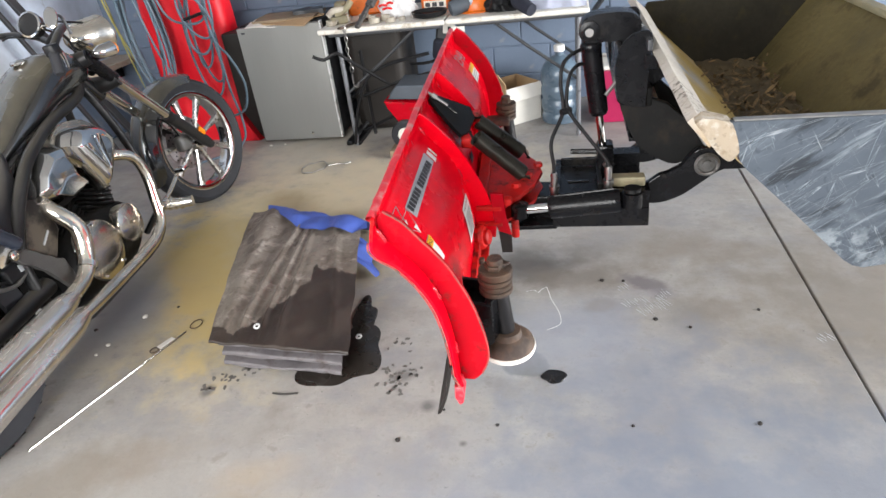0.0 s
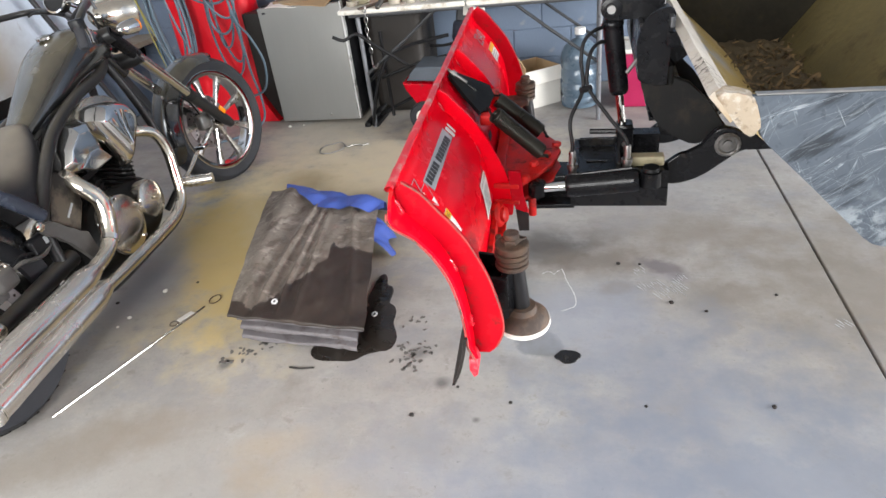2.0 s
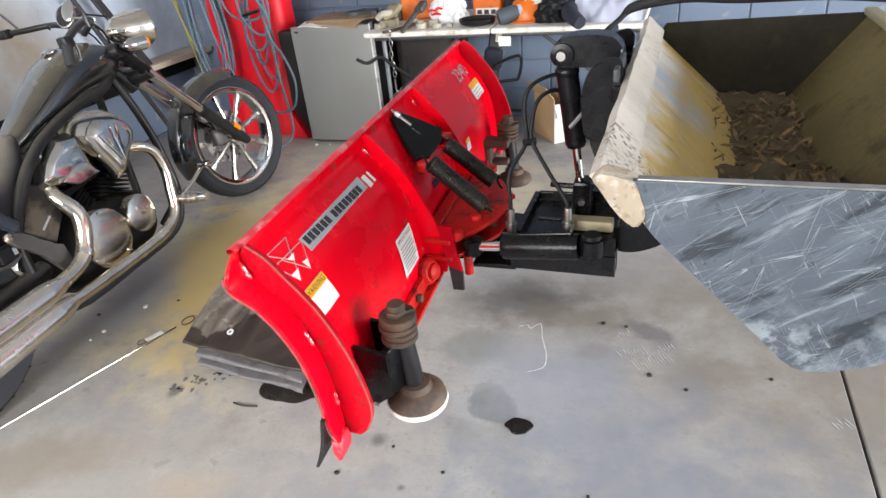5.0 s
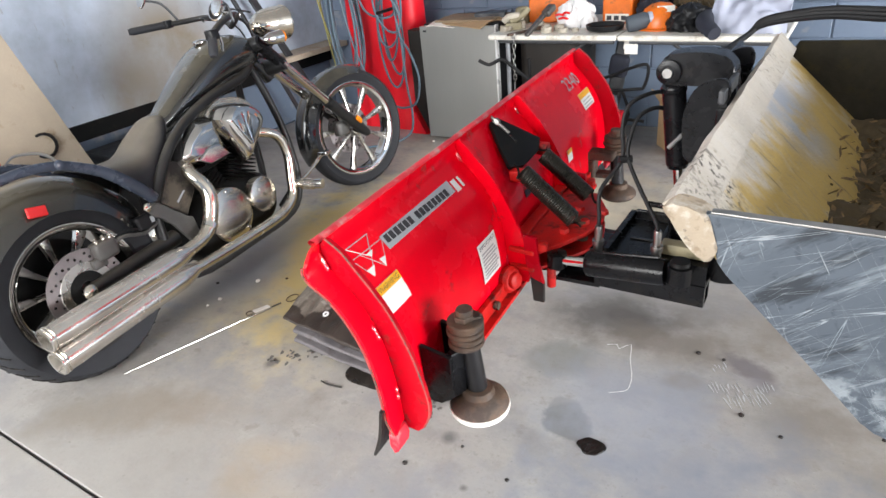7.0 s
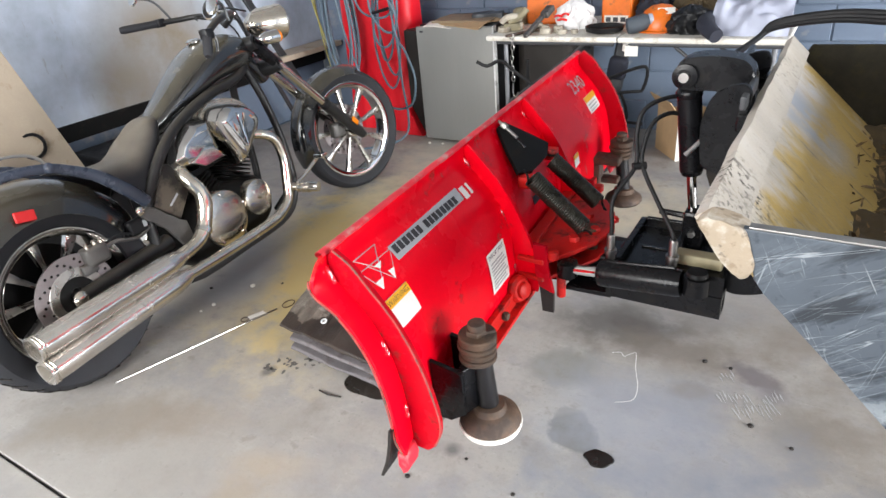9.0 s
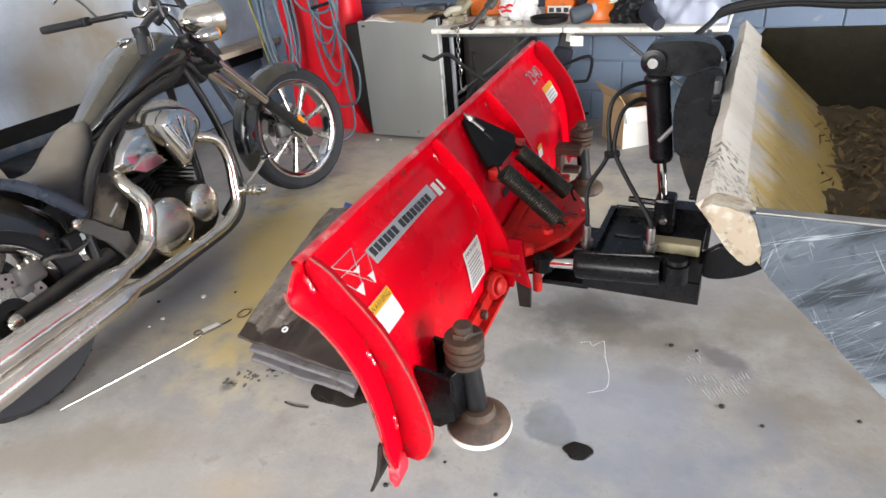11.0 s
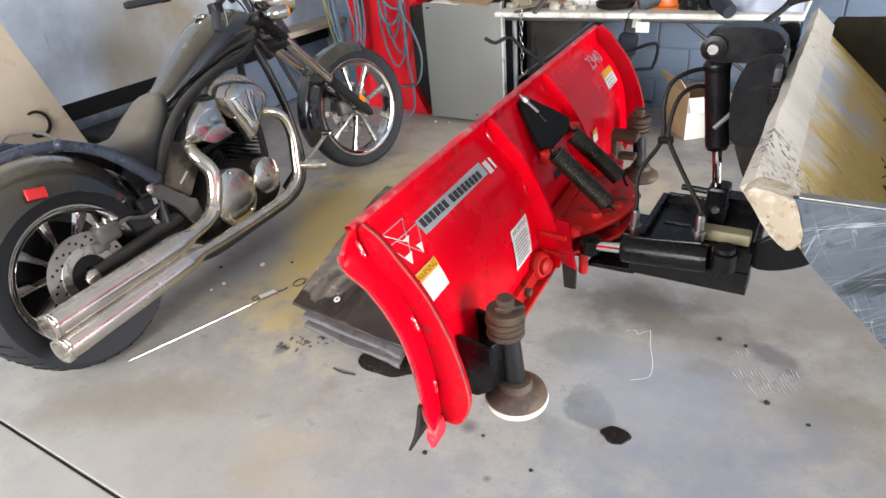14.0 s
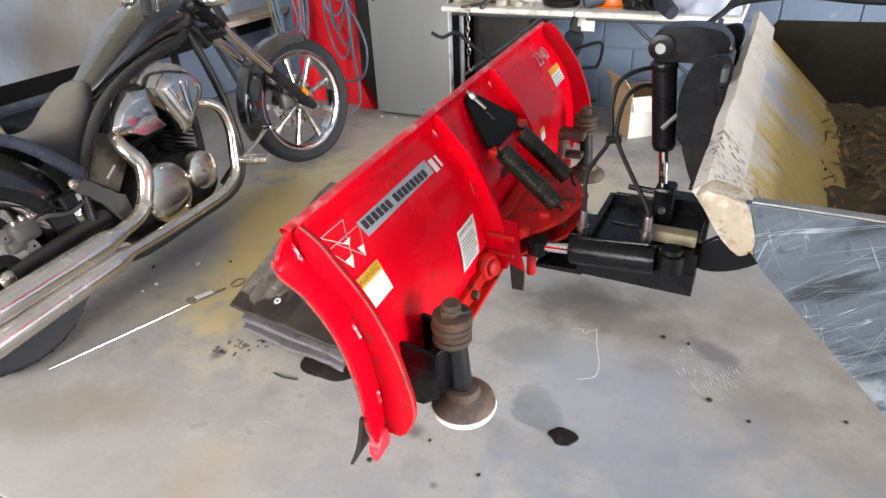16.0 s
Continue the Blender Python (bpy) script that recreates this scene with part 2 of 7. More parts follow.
def streaked(name, base, layers, rough=0.5, metal=0.0, bump=0.3, fine=60.0, across=None, scratches=(), patches=()):
    """Scraped metal. layers: (colour, scale, stretch, turn about y in degrees, low, high, strength); across: a second colour
    with the x at which it starts and is full."""
    m = bpy.data.materials.new(name)
    m.use_nodes = True
    nt = m.node_tree
    b = nt.nodes["Principled BSDF"]
    L = nt.links.new
    geo = nt.nodes.new("ShaderNodeNewGeometry")

    def noise_(scale, stretch, turn, detail=6):
        mp = nt.nodes.new("ShaderNodeMapping")
        mp.inputs["Rotation"].default_value = (0, radians(turn), 0)
        m2 = nt.nodes.new("ShaderNodeMapping")
        m2.inputs["Scale"].default_value = stretch
        L(geo.outputs["Position"], mp.inputs["Vector"])
        L(mp.outputs[0], m2.inputs["Vector"])
        nd = nt.nodes.new("ShaderNodeTexNoise")
        nd.inputs["Scale"].default_value, nd.inputs["Detail"].default_value, nd.inputs["Roughness"].default_value = scale, detail, 0.62
        L(m2.outputs[0], nd.inputs["Vector"])
        return nd.outputs[0]

    def ramp(src, lo, hi, a=0.0, c=1.0):
        r = nt.nodes.new("ShaderNodeMapRange")
        for k, v in (("From Min", lo), ("From Max", hi), ("To Min", a), ("To Max", c)):
            r.inputs[k].default_value = v
        L(src, r.inputs["Value"])
        return r.outputs[0]

    def mix(fac, a, c):
        x = nt.nodes.new("ShaderNodeMix")
        x.data_type = "RGBA"
        L(fac, x.inputs[0])
        for slot, v in ((6, a), (7, c)):
            if isinstance(v, tuple):
                x.inputs[slot].default_value = (*v, 1)
            else:
                L(v, x.inputs[slot])
        return x.outputs[2]

    big = noise_(5.0, (1, 1, 1), 0)
    color = mix(ramp(big, 0.3, 0.7), tuple(0.8 * c for c in base), tuple(min(1, 1.2 * c) for c in base))
    if across:
        col2, x0, x1 = across
        sep = nt.nodes.new("ShaderNodeSeparateXYZ")
        L(geo.outputs["Position"], sep.inputs[0])
        ad = nt.nodes.new("ShaderNodeMath")
        ad.operation = "MULTIPLY_ADD"
        L(noise_(7.0, (1.0, 1.4, 1.0), 43, 4), ad.inputs[0])
        ad.inputs[1].default_value = 0.24
        L(sep.outputs[0], ad.inputs[2])
        color = mix(ramp(ad.outputs[0], x0 + 0.12, x1 + 0.12), color, col2)
    for col, scale, stretch, turn, lo, hi, strength in layers:
        color = mix(ramp(noise_(scale, stretch, turn), lo, hi, 0, strength), color, col)

    def times(a, c):
        x = nt.nodes.new("ShaderNodeMath")
        x.operation = "MULTIPLY"
        L(a, x.inputs[0])
        L(c, x.inputs[1])
        return x.outputs[0]

    for k, (col, scale, stretch, turn, width, strength) in enumerate(scratches):
        off = nt.nodes.new("ShaderNodeMath")
        off.operation = "SUBTRACT"
        L(noise_(scale, stretch, turn, 2), off.inputs[0])
        off.inputs[1].default_value = 0.46 + 0.04 * (k % 3)
        ab = nt.nodes.new("ShaderNodeMath")
        ab.operation = "ABSOLUTE"
        L(off.outputs[0], ab.inputs[0])
        line = times(ramp(ab.outputs[0], 0.3 * width, width, strength, 0), ramp(noise_(4.0 + 2.3 * k, (1, 1, 1), 20 * k, 3), 0.42, 0.6))
        color = mix(line, color, col)
    for (px_, py_, pz_), r_, col, scale, lo, hi in patches:
        dist = nt.nodes.new("ShaderNodeVectorMath")
        dist.operation = "DISTANCE"
        L(geo.outputs["Position"], dist.inputs[0])
        dist.inputs[1].default_value = (px_, py_, pz_)
        color = mix(times(ramp(dist.outputs["Value"], 0.35 * r_, r_, 1, 0), ramp(noise_(scale, (1, 1, 1), 0), lo, hi)), color, col)
    L(color, b.inputs["Base Color"])
    L(ramp(big, 0.3, 0.7, max(0.05, rough - 0.1), rough + 0.12), b.inputs["Roughness"])
    b.inputs["Metallic"].default_value = metal
    bp = nt.nodes.new("ShaderNodeBump")
    bp.inputs["Strength"].default_value, bp.inputs["Distance"].default_value = bump, 0.004
    L(noise_(fine, (1, 1, 1), 0), bp.inputs["Height"])
    L(bp.outputs[0], b.inputs["Normal"])
    return m


SPECK = (0.055, 0.045, 0.036)
M["bucket_floor"] = streaked("muddy_bucket_steel", (0.5, 0.46, 0.4), [
    ((0.57, 0.545, 0.5), 9, (0.9, 1.2, 0.9), 43, 0.54, 0.64, 0.35), ((0.36, 0.29, 0.17), 24, (0.5, 1.8, 0.5), 43, 0.57, 0.66, 0.5),
    ((0.13, 0.095, 0.045), 13, (0.42, 2.0, 0.42), 43, 0.61, 0.66, 0.7), ((0.3, 0.245, 0.15), 80, (0.6, 1.4, 0.6), 43, 0.55, 0.66, 0.45)],
    0.65, 0.0, 1.0, 75, ((0.46, 0.32, 0.09), 0.345, 0.39),
    [((0.2, 0.17, 0.12), 12, (0.25, 2.2, 0.25), 43, 0.01, 0.45)],
    [((0.36, 2.2, 0.957), 0.2, (0.31, 0.335, 0.385), 9, 0.35, 0.55), ((0.345, 2.45, 0.972), 0.14, (0.5, 0.5, 0.52), 12, 0.35, 0.55), ((0.335, 1.63, 0.98), 0.075, SPECK, 90, 0.52, 0.59),
     ((0.335, 1.53, 0.98), 0.06, SPECK, 110, 0.52, 0.59), ((0.4, 1.42, 0.92), 0.06, (0.42, 0.32, 0.2), 30, 0.3, 0.5)])
M["bucket_lip"] = streaked("scraped_lip_steel", (0.44, 0.4, 0.345), [
    ((0.5, 0.475, 0.44), 9, (0.5, 1, 0.5), 43, 0.5, 0.64, 0.5), ((0.4, 0.345, 0.26), 30, (0.5, 1.5, 0.5), 43, 0.55, 0.66, 0.5), ((0.22, 0.175, 0.12), 60, (0.8, 1.4, 0.8), 43, 0.6, 0.68, 0.5)],
    0.65, 0.0, 1.0, 75, None, [],
    [((0.3, 1.6, 1.02), 0.085, SPECK, 80, 0.52, 0.59), ((0.325, 1.5, 0.99), 0.07, (0.1, 0.09, 0.085), 110, 0.52, 0.6), ((0.345, 1.41, 0.97), 0.09, (0.4, 0.3, 0.19), 26, 0.25, 0.5), ((0.36, 1.405, 0.965), 0.07, (0.2, 0.145, 0.09), 50, 0.54, 0.62), ((0.31, 2.3, 1.01), 0.2, (0.27, 0.24, 0.2), 60, 0.54, 0.64)])
M["lip_end"] = streaked("battered_lip_steel", (0.34, 0.275, 0.2), [
    ((0.5, 0.46, 0.4), 22, (1, 1, 1), 20, 0.5, 0.6, 0.7), ((0.2, 0.145, 0.09), 34, (1, 1.4, 1), 60, 0.54, 0.62, 0.7), ((0.07, 0.055, 0.04), 55, (1, 1, 1), 10, 0.6, 0.67, 0.7)], 0.7, 0.0, 1.0, 60)
M["bucket_out"] = streaked("scuffed_steel", (0.075, 0.09, 0.11), [
    ((0.022, 0.027, 0.034), 10, (0.45, 1, 2.4), 38, 0.52, 0.6, 0.9), ((0.15, 0.175, 0.205), 7, (0.6, 1, 2.0), 38, 0.54, 0.72, 0.7),
    ((0.3, 0.335, 0.36), 26, (0.3, 1, 2.6), 38, 0.6, 0.72, 0.55), ((0.03, 0.036, 0.045), 60, (1, 1, 1), 0, 0.6, 0.7, 0.6)],
    0.5, 0.2, 0.12, 120, None,
    [((0.4, 0.44, 0.47), 14, (0.05, 1, 1.6), 40, 0.0045, 0.7), ((0.36, 0.4, 0.43), 19, (0.05, 1, 1.5), -30, 0.0035, 0.6), ((0.36, 0.4, 0.43), 16, (0.05, 1, 1.6), 78, 0.0035, 0.6),
     ((0.42, 0.45, 0.47), 28, (0.06, 1, 1.5), 20, 0.005, 0.6), ((0.02, 0.024, 0.03), 22, (0.12, 1, 1.8), 35, 0.006, 0.7), ((0.4, 0.43, 0.45), 34, (0.06, 1, 1.4), -60, 0.004, 0.5), ((0.42, 0.46, 0.48), 40, (0.05, 1, 1.4), 45, 0.006, 0.6)],
    [((0.75, 1.44, 0.74), 0.16, (0.3, 0.33, 0.35), 26, 0.42, 0.6), ((0.55, 1.44, 0.77), 0.1, (0.27, 0.3, 0.32), 34, 0.48, 0.6)])

M["wall_white"] = streaked("white_wall_panel", (0.44, 0.5, 0.59), [
    ((0.52, 0.57, 0.65), 2.2, (1, 1, 0.6), 0, 0.48, 0.66, 0.6), ((0.34, 0.37, 0.42), 3.5, (1, 1.4, 0.5), 0, 0.54, 0.68, 0.5), ((0.26, 0.25, 0.25), 16, (1, 1.5, 0.5), 0, 0.64, 0.72, 0.5), ((0.3, 0.3, 0.31), 60, (1, 1, 1), 0, 0.64, 0.72, 0.4)],
    0.6, 0.0, 0.25, 40, None, [],
    # brown patches: dirt plus the motorcycle's soft shadow painted on the wall
    [((-3.45, 3.32, 0.76), 0.62, (0.25, 0.215, 0.165), 1.6, 0.1, 0.55), ((-3.45, 3.0, 0.6), 0.3, (0.28, 0.25, 0.21), 3, 0.25, 0.6)])


def concrete(name, spots, tones=((0.31, 0.287, 0.258), (0.335, 0.326, 0.316), (0.195, 0.177, 0.155), (0.43, 0.413, 0.385)), edge=(1.05, 1.75), scuffs=True, rough=(0.5, 0.72), bump=(0.22, 70)):
    """Mottled concrete or canvas; spots: (x, y, rx, ry, turn, strength, colour), and for a crisp one where its rim starts and ends."""
    m = bpy.data.materials.new(name)
    m.use_nodes = True
    nt = m.node_tree
    b = nt.nodes["Principled BSDF"]
    L = nt.links.new
    geo = nt.nodes.new("ShaderNodeNewGeometry")

    def noise_(scale, detail, rough, vec=None):
        nd = nt.nodes.new("ShaderNodeTexNoise")
        nd.inputs["Scale"].default_value, nd.inputs["Detail"].default_value, nd.inputs["Roughness"].default_value = scale, detail, rough
        L(vec or geo.outputs["Position"], nd.inputs["Vector"])
        return nd

    def ramp(src, lo, hi, a=0.0, c=1.0):
        r = nt.nodes.new("ShaderNodeMapRange")
        for k, v in (("From Min", lo), ("From Max", hi), ("To Min", a), ("To Max", c)):
            r.inputs[k].default_value = v
        L(src, r.inputs["Value"])
        return r.outputs[0]

    def mix(fac, a, c):
        x = nt.nodes.new("ShaderNodeMix")
        x.data_type = "RGBA"
        L(fac, x.inputs[0])
        for slot, v in ((6, a), (7, c)):
            if isinstance(v, tuple):
                x.inputs[slot].default_value = (*v, 1)
            else:
                L(v, x.inputs[slot])
        return x.outputs[2]

    big, mid, fine = noise_(0.9, 4, 0.55), noise_(5.0, 7, 0.68), noise_(bump[1], 4, 0.7)
    color = mix(ramp(big.outputs[0], 0.35, 0.65), tones[0], tones[1])
    color = mix(ramp(mid.outputs[0], 0.5, 0.7, 0, 0.6), color, tones[2])
    color = mix(ramp(mid.outputs[0], 0.26, 0.44, 0.55, 0), color, tones[3])
    color = mix(ramp(fine.outputs[0], 0.55, 0.8, 0, 0.45), color, tuple(0.9 * c for c in tones[2]))
    if scuffs:
        for scale, stretch, turn, lo, hi, strength, tint in scuffs if isinstance(scuffs, list) else ((9, (0.5, 3.5, 1), 25, 0.62, 0.74, 0.25, (0.52, 0.52, 0.5)), (14, (2.2, 0.6, 1), 10, 0.64, 0.74, 0.22, (0.56, 0.56, 0.55)),
                                                             (13, (1, 1, 1), 0, 0.6, 0.68, 0.6, (0.2, 0.18, 0.155)), (46, (1, 1, 1), 0, 0.66, 0.71, 0.8, (0.11, 0.1, 0.09)), (120, (1, 1, 1), 0, 0.63, 0.72, 0.75, (0.14, 0.13, 0.12)), (60, (0.25, 2.2, 1), 35, 0.66, 0.72, 0.5, (0.55, 0.55, 0.55)), (75, (2.4, 0.3, 1), 15, 0.67, 0.73, 0.5, (0.56, 0.56, 0.56)), (22, (1, 1.4, 1), 50, 0.57, 0.66, 0.35, (0.25, 0.24, 0.235)), (2.6, (1, 1.6, 1), 30, 0.48, 0.66, 0.7, (0.21, 0.21, 0.222)), (4.2, (1.4, 1, 1), 60, 0.55, 0.64, 0.45, (0.27, 0.25, 0.225)), (34, (1, 1.3, 1), 70, 0.6, 0.7, 0.5, (0.2, 0.185, 0.165)), (7, (1, 1, 1), 15, 0.6, 0.66, 0.4, (0.24, 0.235, 0.24))):
            mp = nt.nodes.new("ShaderNodeMapping")
            mp.inputs["Rotation"].default_value = (0, 0, radians(turn))
            mp.inputs["Scale"].default_value = stretch
            L(geo.outputs["Position"], mp.inputs["Vector"])
            color = mix(ramp(noise_(scale, 6, 0.65, mp.outputs[0]).outputs[0], lo, hi, 0, strength), color, tint)
    warp = noise_(6.5, 5, 0.62)
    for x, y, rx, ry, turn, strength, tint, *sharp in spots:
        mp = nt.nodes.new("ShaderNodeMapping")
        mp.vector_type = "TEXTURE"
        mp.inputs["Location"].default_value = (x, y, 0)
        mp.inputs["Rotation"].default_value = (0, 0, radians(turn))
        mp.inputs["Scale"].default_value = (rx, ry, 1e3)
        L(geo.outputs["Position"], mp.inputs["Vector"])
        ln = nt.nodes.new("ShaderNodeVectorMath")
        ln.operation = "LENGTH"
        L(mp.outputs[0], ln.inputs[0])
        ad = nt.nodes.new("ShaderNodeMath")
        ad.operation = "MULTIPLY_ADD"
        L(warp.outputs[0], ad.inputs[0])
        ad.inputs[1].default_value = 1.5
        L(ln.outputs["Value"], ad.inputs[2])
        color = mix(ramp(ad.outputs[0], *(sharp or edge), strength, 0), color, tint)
    L(color, b.inputs["Base Color"])
    L(ramp(mid.outputs[0], 0.3, 0.7, *rough), b.inputs["Roughness"])
    bp = nt.nodes.new("ShaderNodeBump")
    bp.inputs["Strength"].default_value, bp.inputs["Distance"].default_value = bump[0], 0.003
    L(fine.outputs[0], bp.inputs["Height"])
    L(bp.outputs[0], b.inputs["Normal"])
    return m


OILY, PALE = (0.13, 0.125, 0.12), (0.62, 0.62, 0.6)
TAN = (0.54, 0.425, 0.2)
M["concrete"] = concrete("concrete", [
    # tan dirt, painted brighter where the blade keeps the door light off
    (-1.5, 2.85, 1.15, 0.72, 70, 0.95, TAN), (-1.2, 2.6, 0.55, 0.95, 0, 0.8, (0.54, 0.44, 0.25)), (-0.95, 3.5, 1.3, 0.7, 0, 0.75, (0.54, 0.46, 0.33)), (-1.6, 4.0, 0.7, 0.6, 0, 0.65, (0.52, 0.46, 0.36)),
    (-1.45, 3.25, 0.2, 0.28, 30, 0.6, (0.22, 0.17, 0.09)), (-1.1, 3.05, 0.3, 0.12, 20, 0.5, (0.24, 0.18, 0.1)), (-1.75, 2.2, 0.5, 0.22, 75, 0.6, (0.24, 0.245, 0.265)),
    (-1.9, 2.4, 0.6, 0.26, -58, 0.6, (0.31, 0.325, 0.37)), (-1.58, 2.52, 0.85, 0.19, -58, 0.75, (0.52, 0.38, 0.145), 1.2, 1.75),
    # painted darker and neutral to offset strong lamp light at the left front
    (-1.1, 1.1, 1.2, 0.6, 10, 0.6, (0.27, 0.255, 0.235)),
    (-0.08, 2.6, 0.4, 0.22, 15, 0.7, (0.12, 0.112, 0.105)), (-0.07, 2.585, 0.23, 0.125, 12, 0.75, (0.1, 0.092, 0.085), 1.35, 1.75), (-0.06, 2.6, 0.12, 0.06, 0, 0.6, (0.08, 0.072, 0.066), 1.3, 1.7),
    # stains, and one wide bluish spot that paints in a cool skylight tint
    (-0.2, 2.26, 0.16, 0.12, 40, 0.75, (0.2, 0.2, 0.185), 1.3, 1.7), (-0.06, 1.985, 0.135, 0.085, -48, 0.95, (0.155, 0.155, 0.148), 1.42, 1.6), (-0.1, 2.05, 0.07, 0.06, 0, 0.6, (0.19, 0.19, 0.18), 1.4, 1.6), (0.06, 2.14, 0.36, 0.3, 20, 0.5, (0.3, 0.32, 0.375)), (0.5, 2.25, 0.12, 0.14, 30, 0.6, (0.2, 0.19, 0.175)), (0.12, 2.5, 0.36, 0.14, 10, 0.7, (0.16, 0.135, 0.11)), (0.62, 2.3, 0.14, 0.09, 20, 0.6, (0.19, 0.165, 0.14), 1.2, 1.7), (0.55, 2.1, 0.1, 0.05, 45, 0.5, (0.2, 0.185, 0.175), 1.2, 1.7), (0.2, 2.32, 0.08, 0.05, 20, 0.5, (0.21, 0.19, 0.17), 1.2, 1.7), (0.3, 1.98, 0.12, 0.06, 60, 0.5, (0.21, 0.205, 0.2), 1.2, 1.7),
    (0.38, 2.47, 0.12, 0.06, -30, 0.85, (0.14, 0.122, 0.128), 1.3, 1.75), (0.43, 2.4, 0.07, 0.05, 0, 0.6, (0.2, 0.19, 0.2), 1.3, 1.7), (0.58, 2.73, 0.3, 0.13, 10, 0.55, (0.2, 0.17, 0.145)),
    (-1.45, 1.36, 0.4, 0.16, 35, 0.6, (0.2, 0.17, 0.135)), (-1.2, 1.5, 0.25, 0.12, 40, 0.4, (0.24, 0.2, 0.16)), (-0.84, 1.46, 0.18, 0.08, 20, 0.4, (0.36, 0.28, 0.18)), (-0.82, 1.355, 0.09, 0.1, 0, 0.3, (0.3, 0.22, 0.13)), (-0.6, 1.3, 0.25, 0.12, -15, 0.4, (0.36, 0.29, 0.2)),
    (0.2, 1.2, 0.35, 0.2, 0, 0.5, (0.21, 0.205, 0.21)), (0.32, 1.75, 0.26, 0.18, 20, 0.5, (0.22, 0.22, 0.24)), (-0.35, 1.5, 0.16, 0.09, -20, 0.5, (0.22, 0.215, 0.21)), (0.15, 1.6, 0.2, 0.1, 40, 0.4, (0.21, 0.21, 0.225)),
    # first spot: brown grime plus painted bucket shade; last two: painted bluish skylight
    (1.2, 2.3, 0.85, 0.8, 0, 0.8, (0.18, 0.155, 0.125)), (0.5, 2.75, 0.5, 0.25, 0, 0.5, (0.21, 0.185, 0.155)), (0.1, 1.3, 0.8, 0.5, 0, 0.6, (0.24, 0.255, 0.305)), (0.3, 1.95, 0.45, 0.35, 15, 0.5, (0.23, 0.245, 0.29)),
    (-1.15, 1.79, 0.03, 0.04, 0, 0.9, OILY), (-0.47, 1.9, 0.05, 0.04, 20, 0.7, OILY), (-0.25, 3.2, 0.6, 0.2, 0, 0.45, (0.25, 0.225, 0.2)), (0.35, 3.0, 0.4, 0.15, 10, 0.4, (0.26, 0.235, 0.215)),
    # the large bluish spot is painted shade, toning down strong door light
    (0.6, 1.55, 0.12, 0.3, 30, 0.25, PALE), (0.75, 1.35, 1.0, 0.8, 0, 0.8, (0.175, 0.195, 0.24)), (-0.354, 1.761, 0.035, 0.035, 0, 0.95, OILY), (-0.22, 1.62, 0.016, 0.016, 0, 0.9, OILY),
])
M["tarp"] = concrete("brown_tarp", [(-0.72, 2.62, 0.07, 0.09, 10, 0.8, (0.07, 0.055, 0.045)), (-1.32, 2.6, 0.03, 0.1, 30, 0.7, (0.07, 0.055, 0.045))],
    ((0.14, 0.116, 0.092), (0.2, 0.172, 0.146), (0.065, 0.048, 0.036), (0.3, 0.265, 0.23)), (1.16, 1.34), [(5, (3.2, 0.8, 1), -25, 0.52, 0.62, 0.8, (0.07, 0.052, 0.04)), (15, (1, 1, 1), 0, 0.54, 0.64, 0.6, (0.35, 0.31, 0.27)), (34, (1, 1, 1), 0, 0.58, 0.66, 0.7, (0.07, 0.055, 0.042)), (9, (0.6, 2, 1), 40, 0.56, 0.64, 0.6, (0.1, 0.078, 0.06))], (0.5, 0.7), (0.6, 130))


# ---------------------------------------------------------------- building blocks
def catmull(pts, n=6):
    pts = [Vector(p) for p in pts]
    out = []
    for i in range(len(pts) - 1):
        a, b, c, d = pts[max(i - 1, 0)], pts[i], pts[i + 1], pts[min(i + 2, len(pts) - 1)]
        for k in range(n):
            t = k / n
            out.append(0.5 * (2 * b + (c - a) * t + (2 * a - 5 * b + 4 * c - d) * t * t + (3 * b - a - 3 * c + d) * t ** 3))
    return out + [pts[-1]]


def tube(bm, pts, r, seg=10, caps=True, n=0, flat=1.0):
    """A round bar along points; r is one radius or one for each given point."""
    rs = r if isinstance(r, (list, tuple)) else [r] * len(pts)
    if n:
        rs = [v.x for v in catmull([(q, 0, 0) for q in rs], n)]
        pts = catmull(pts, n)
    pts = [Vector(p) for p in pts]
    ref, rings = None, []
    for i, p in enumerate(pts):
        d = (pts[min(i + 1, len(pts) - 1)] - pts[max(i - 1, 0)]).normalized()
        if ref is None:
            ref = d.orthogonal().normalized()
        ref = (ref - d * ref.dot(d)).normalized()
        side = d.cross(ref)
        rings.append([bm.verts.new(p + (ref * math.cos(2 * math.pi * k / seg) + side * math.sin(2 * math.pi * k / seg) * flat) * max(rs[i], 1e-5)) for k in range(seg)])
    for a, b in zip(rings, rings[1:]):
        for k in range(seg):
            bm.faces.new((a[k], a[(k + 1) % seg], b[(k + 1) % seg], b[k]))
    if caps:
        bm.faces.new(rings[0][::-1])
        bm.faces.new(rings[-1])
    return bm


def box(bm, lo, hi, bevel=0.0, m=None, seg=2):
    made = bmesh.ops.create_cube(bm, size=1.0)["verts"]
    lo, hi = Vector(lo), Vector(hi)
    for v in made:
        v.co = (lo + hi) / 2 + Vector(a * b for a, b in zip(v.co, hi - lo))
    if bevel:
        edges = list({e for v in made for e in v.link_edges})
        got = bmesh.ops.bevel(bm, geom=edges, offset=bevel, segments=seg, affect="EDGES", profile=0.5)
        made = list({v for f in got["faces"] for v in f.verts} | {v for v in made if v.is_valid})
    if m is not None:
        bmesh.ops.transform(bm, matrix=m, verts=made)
    return bm


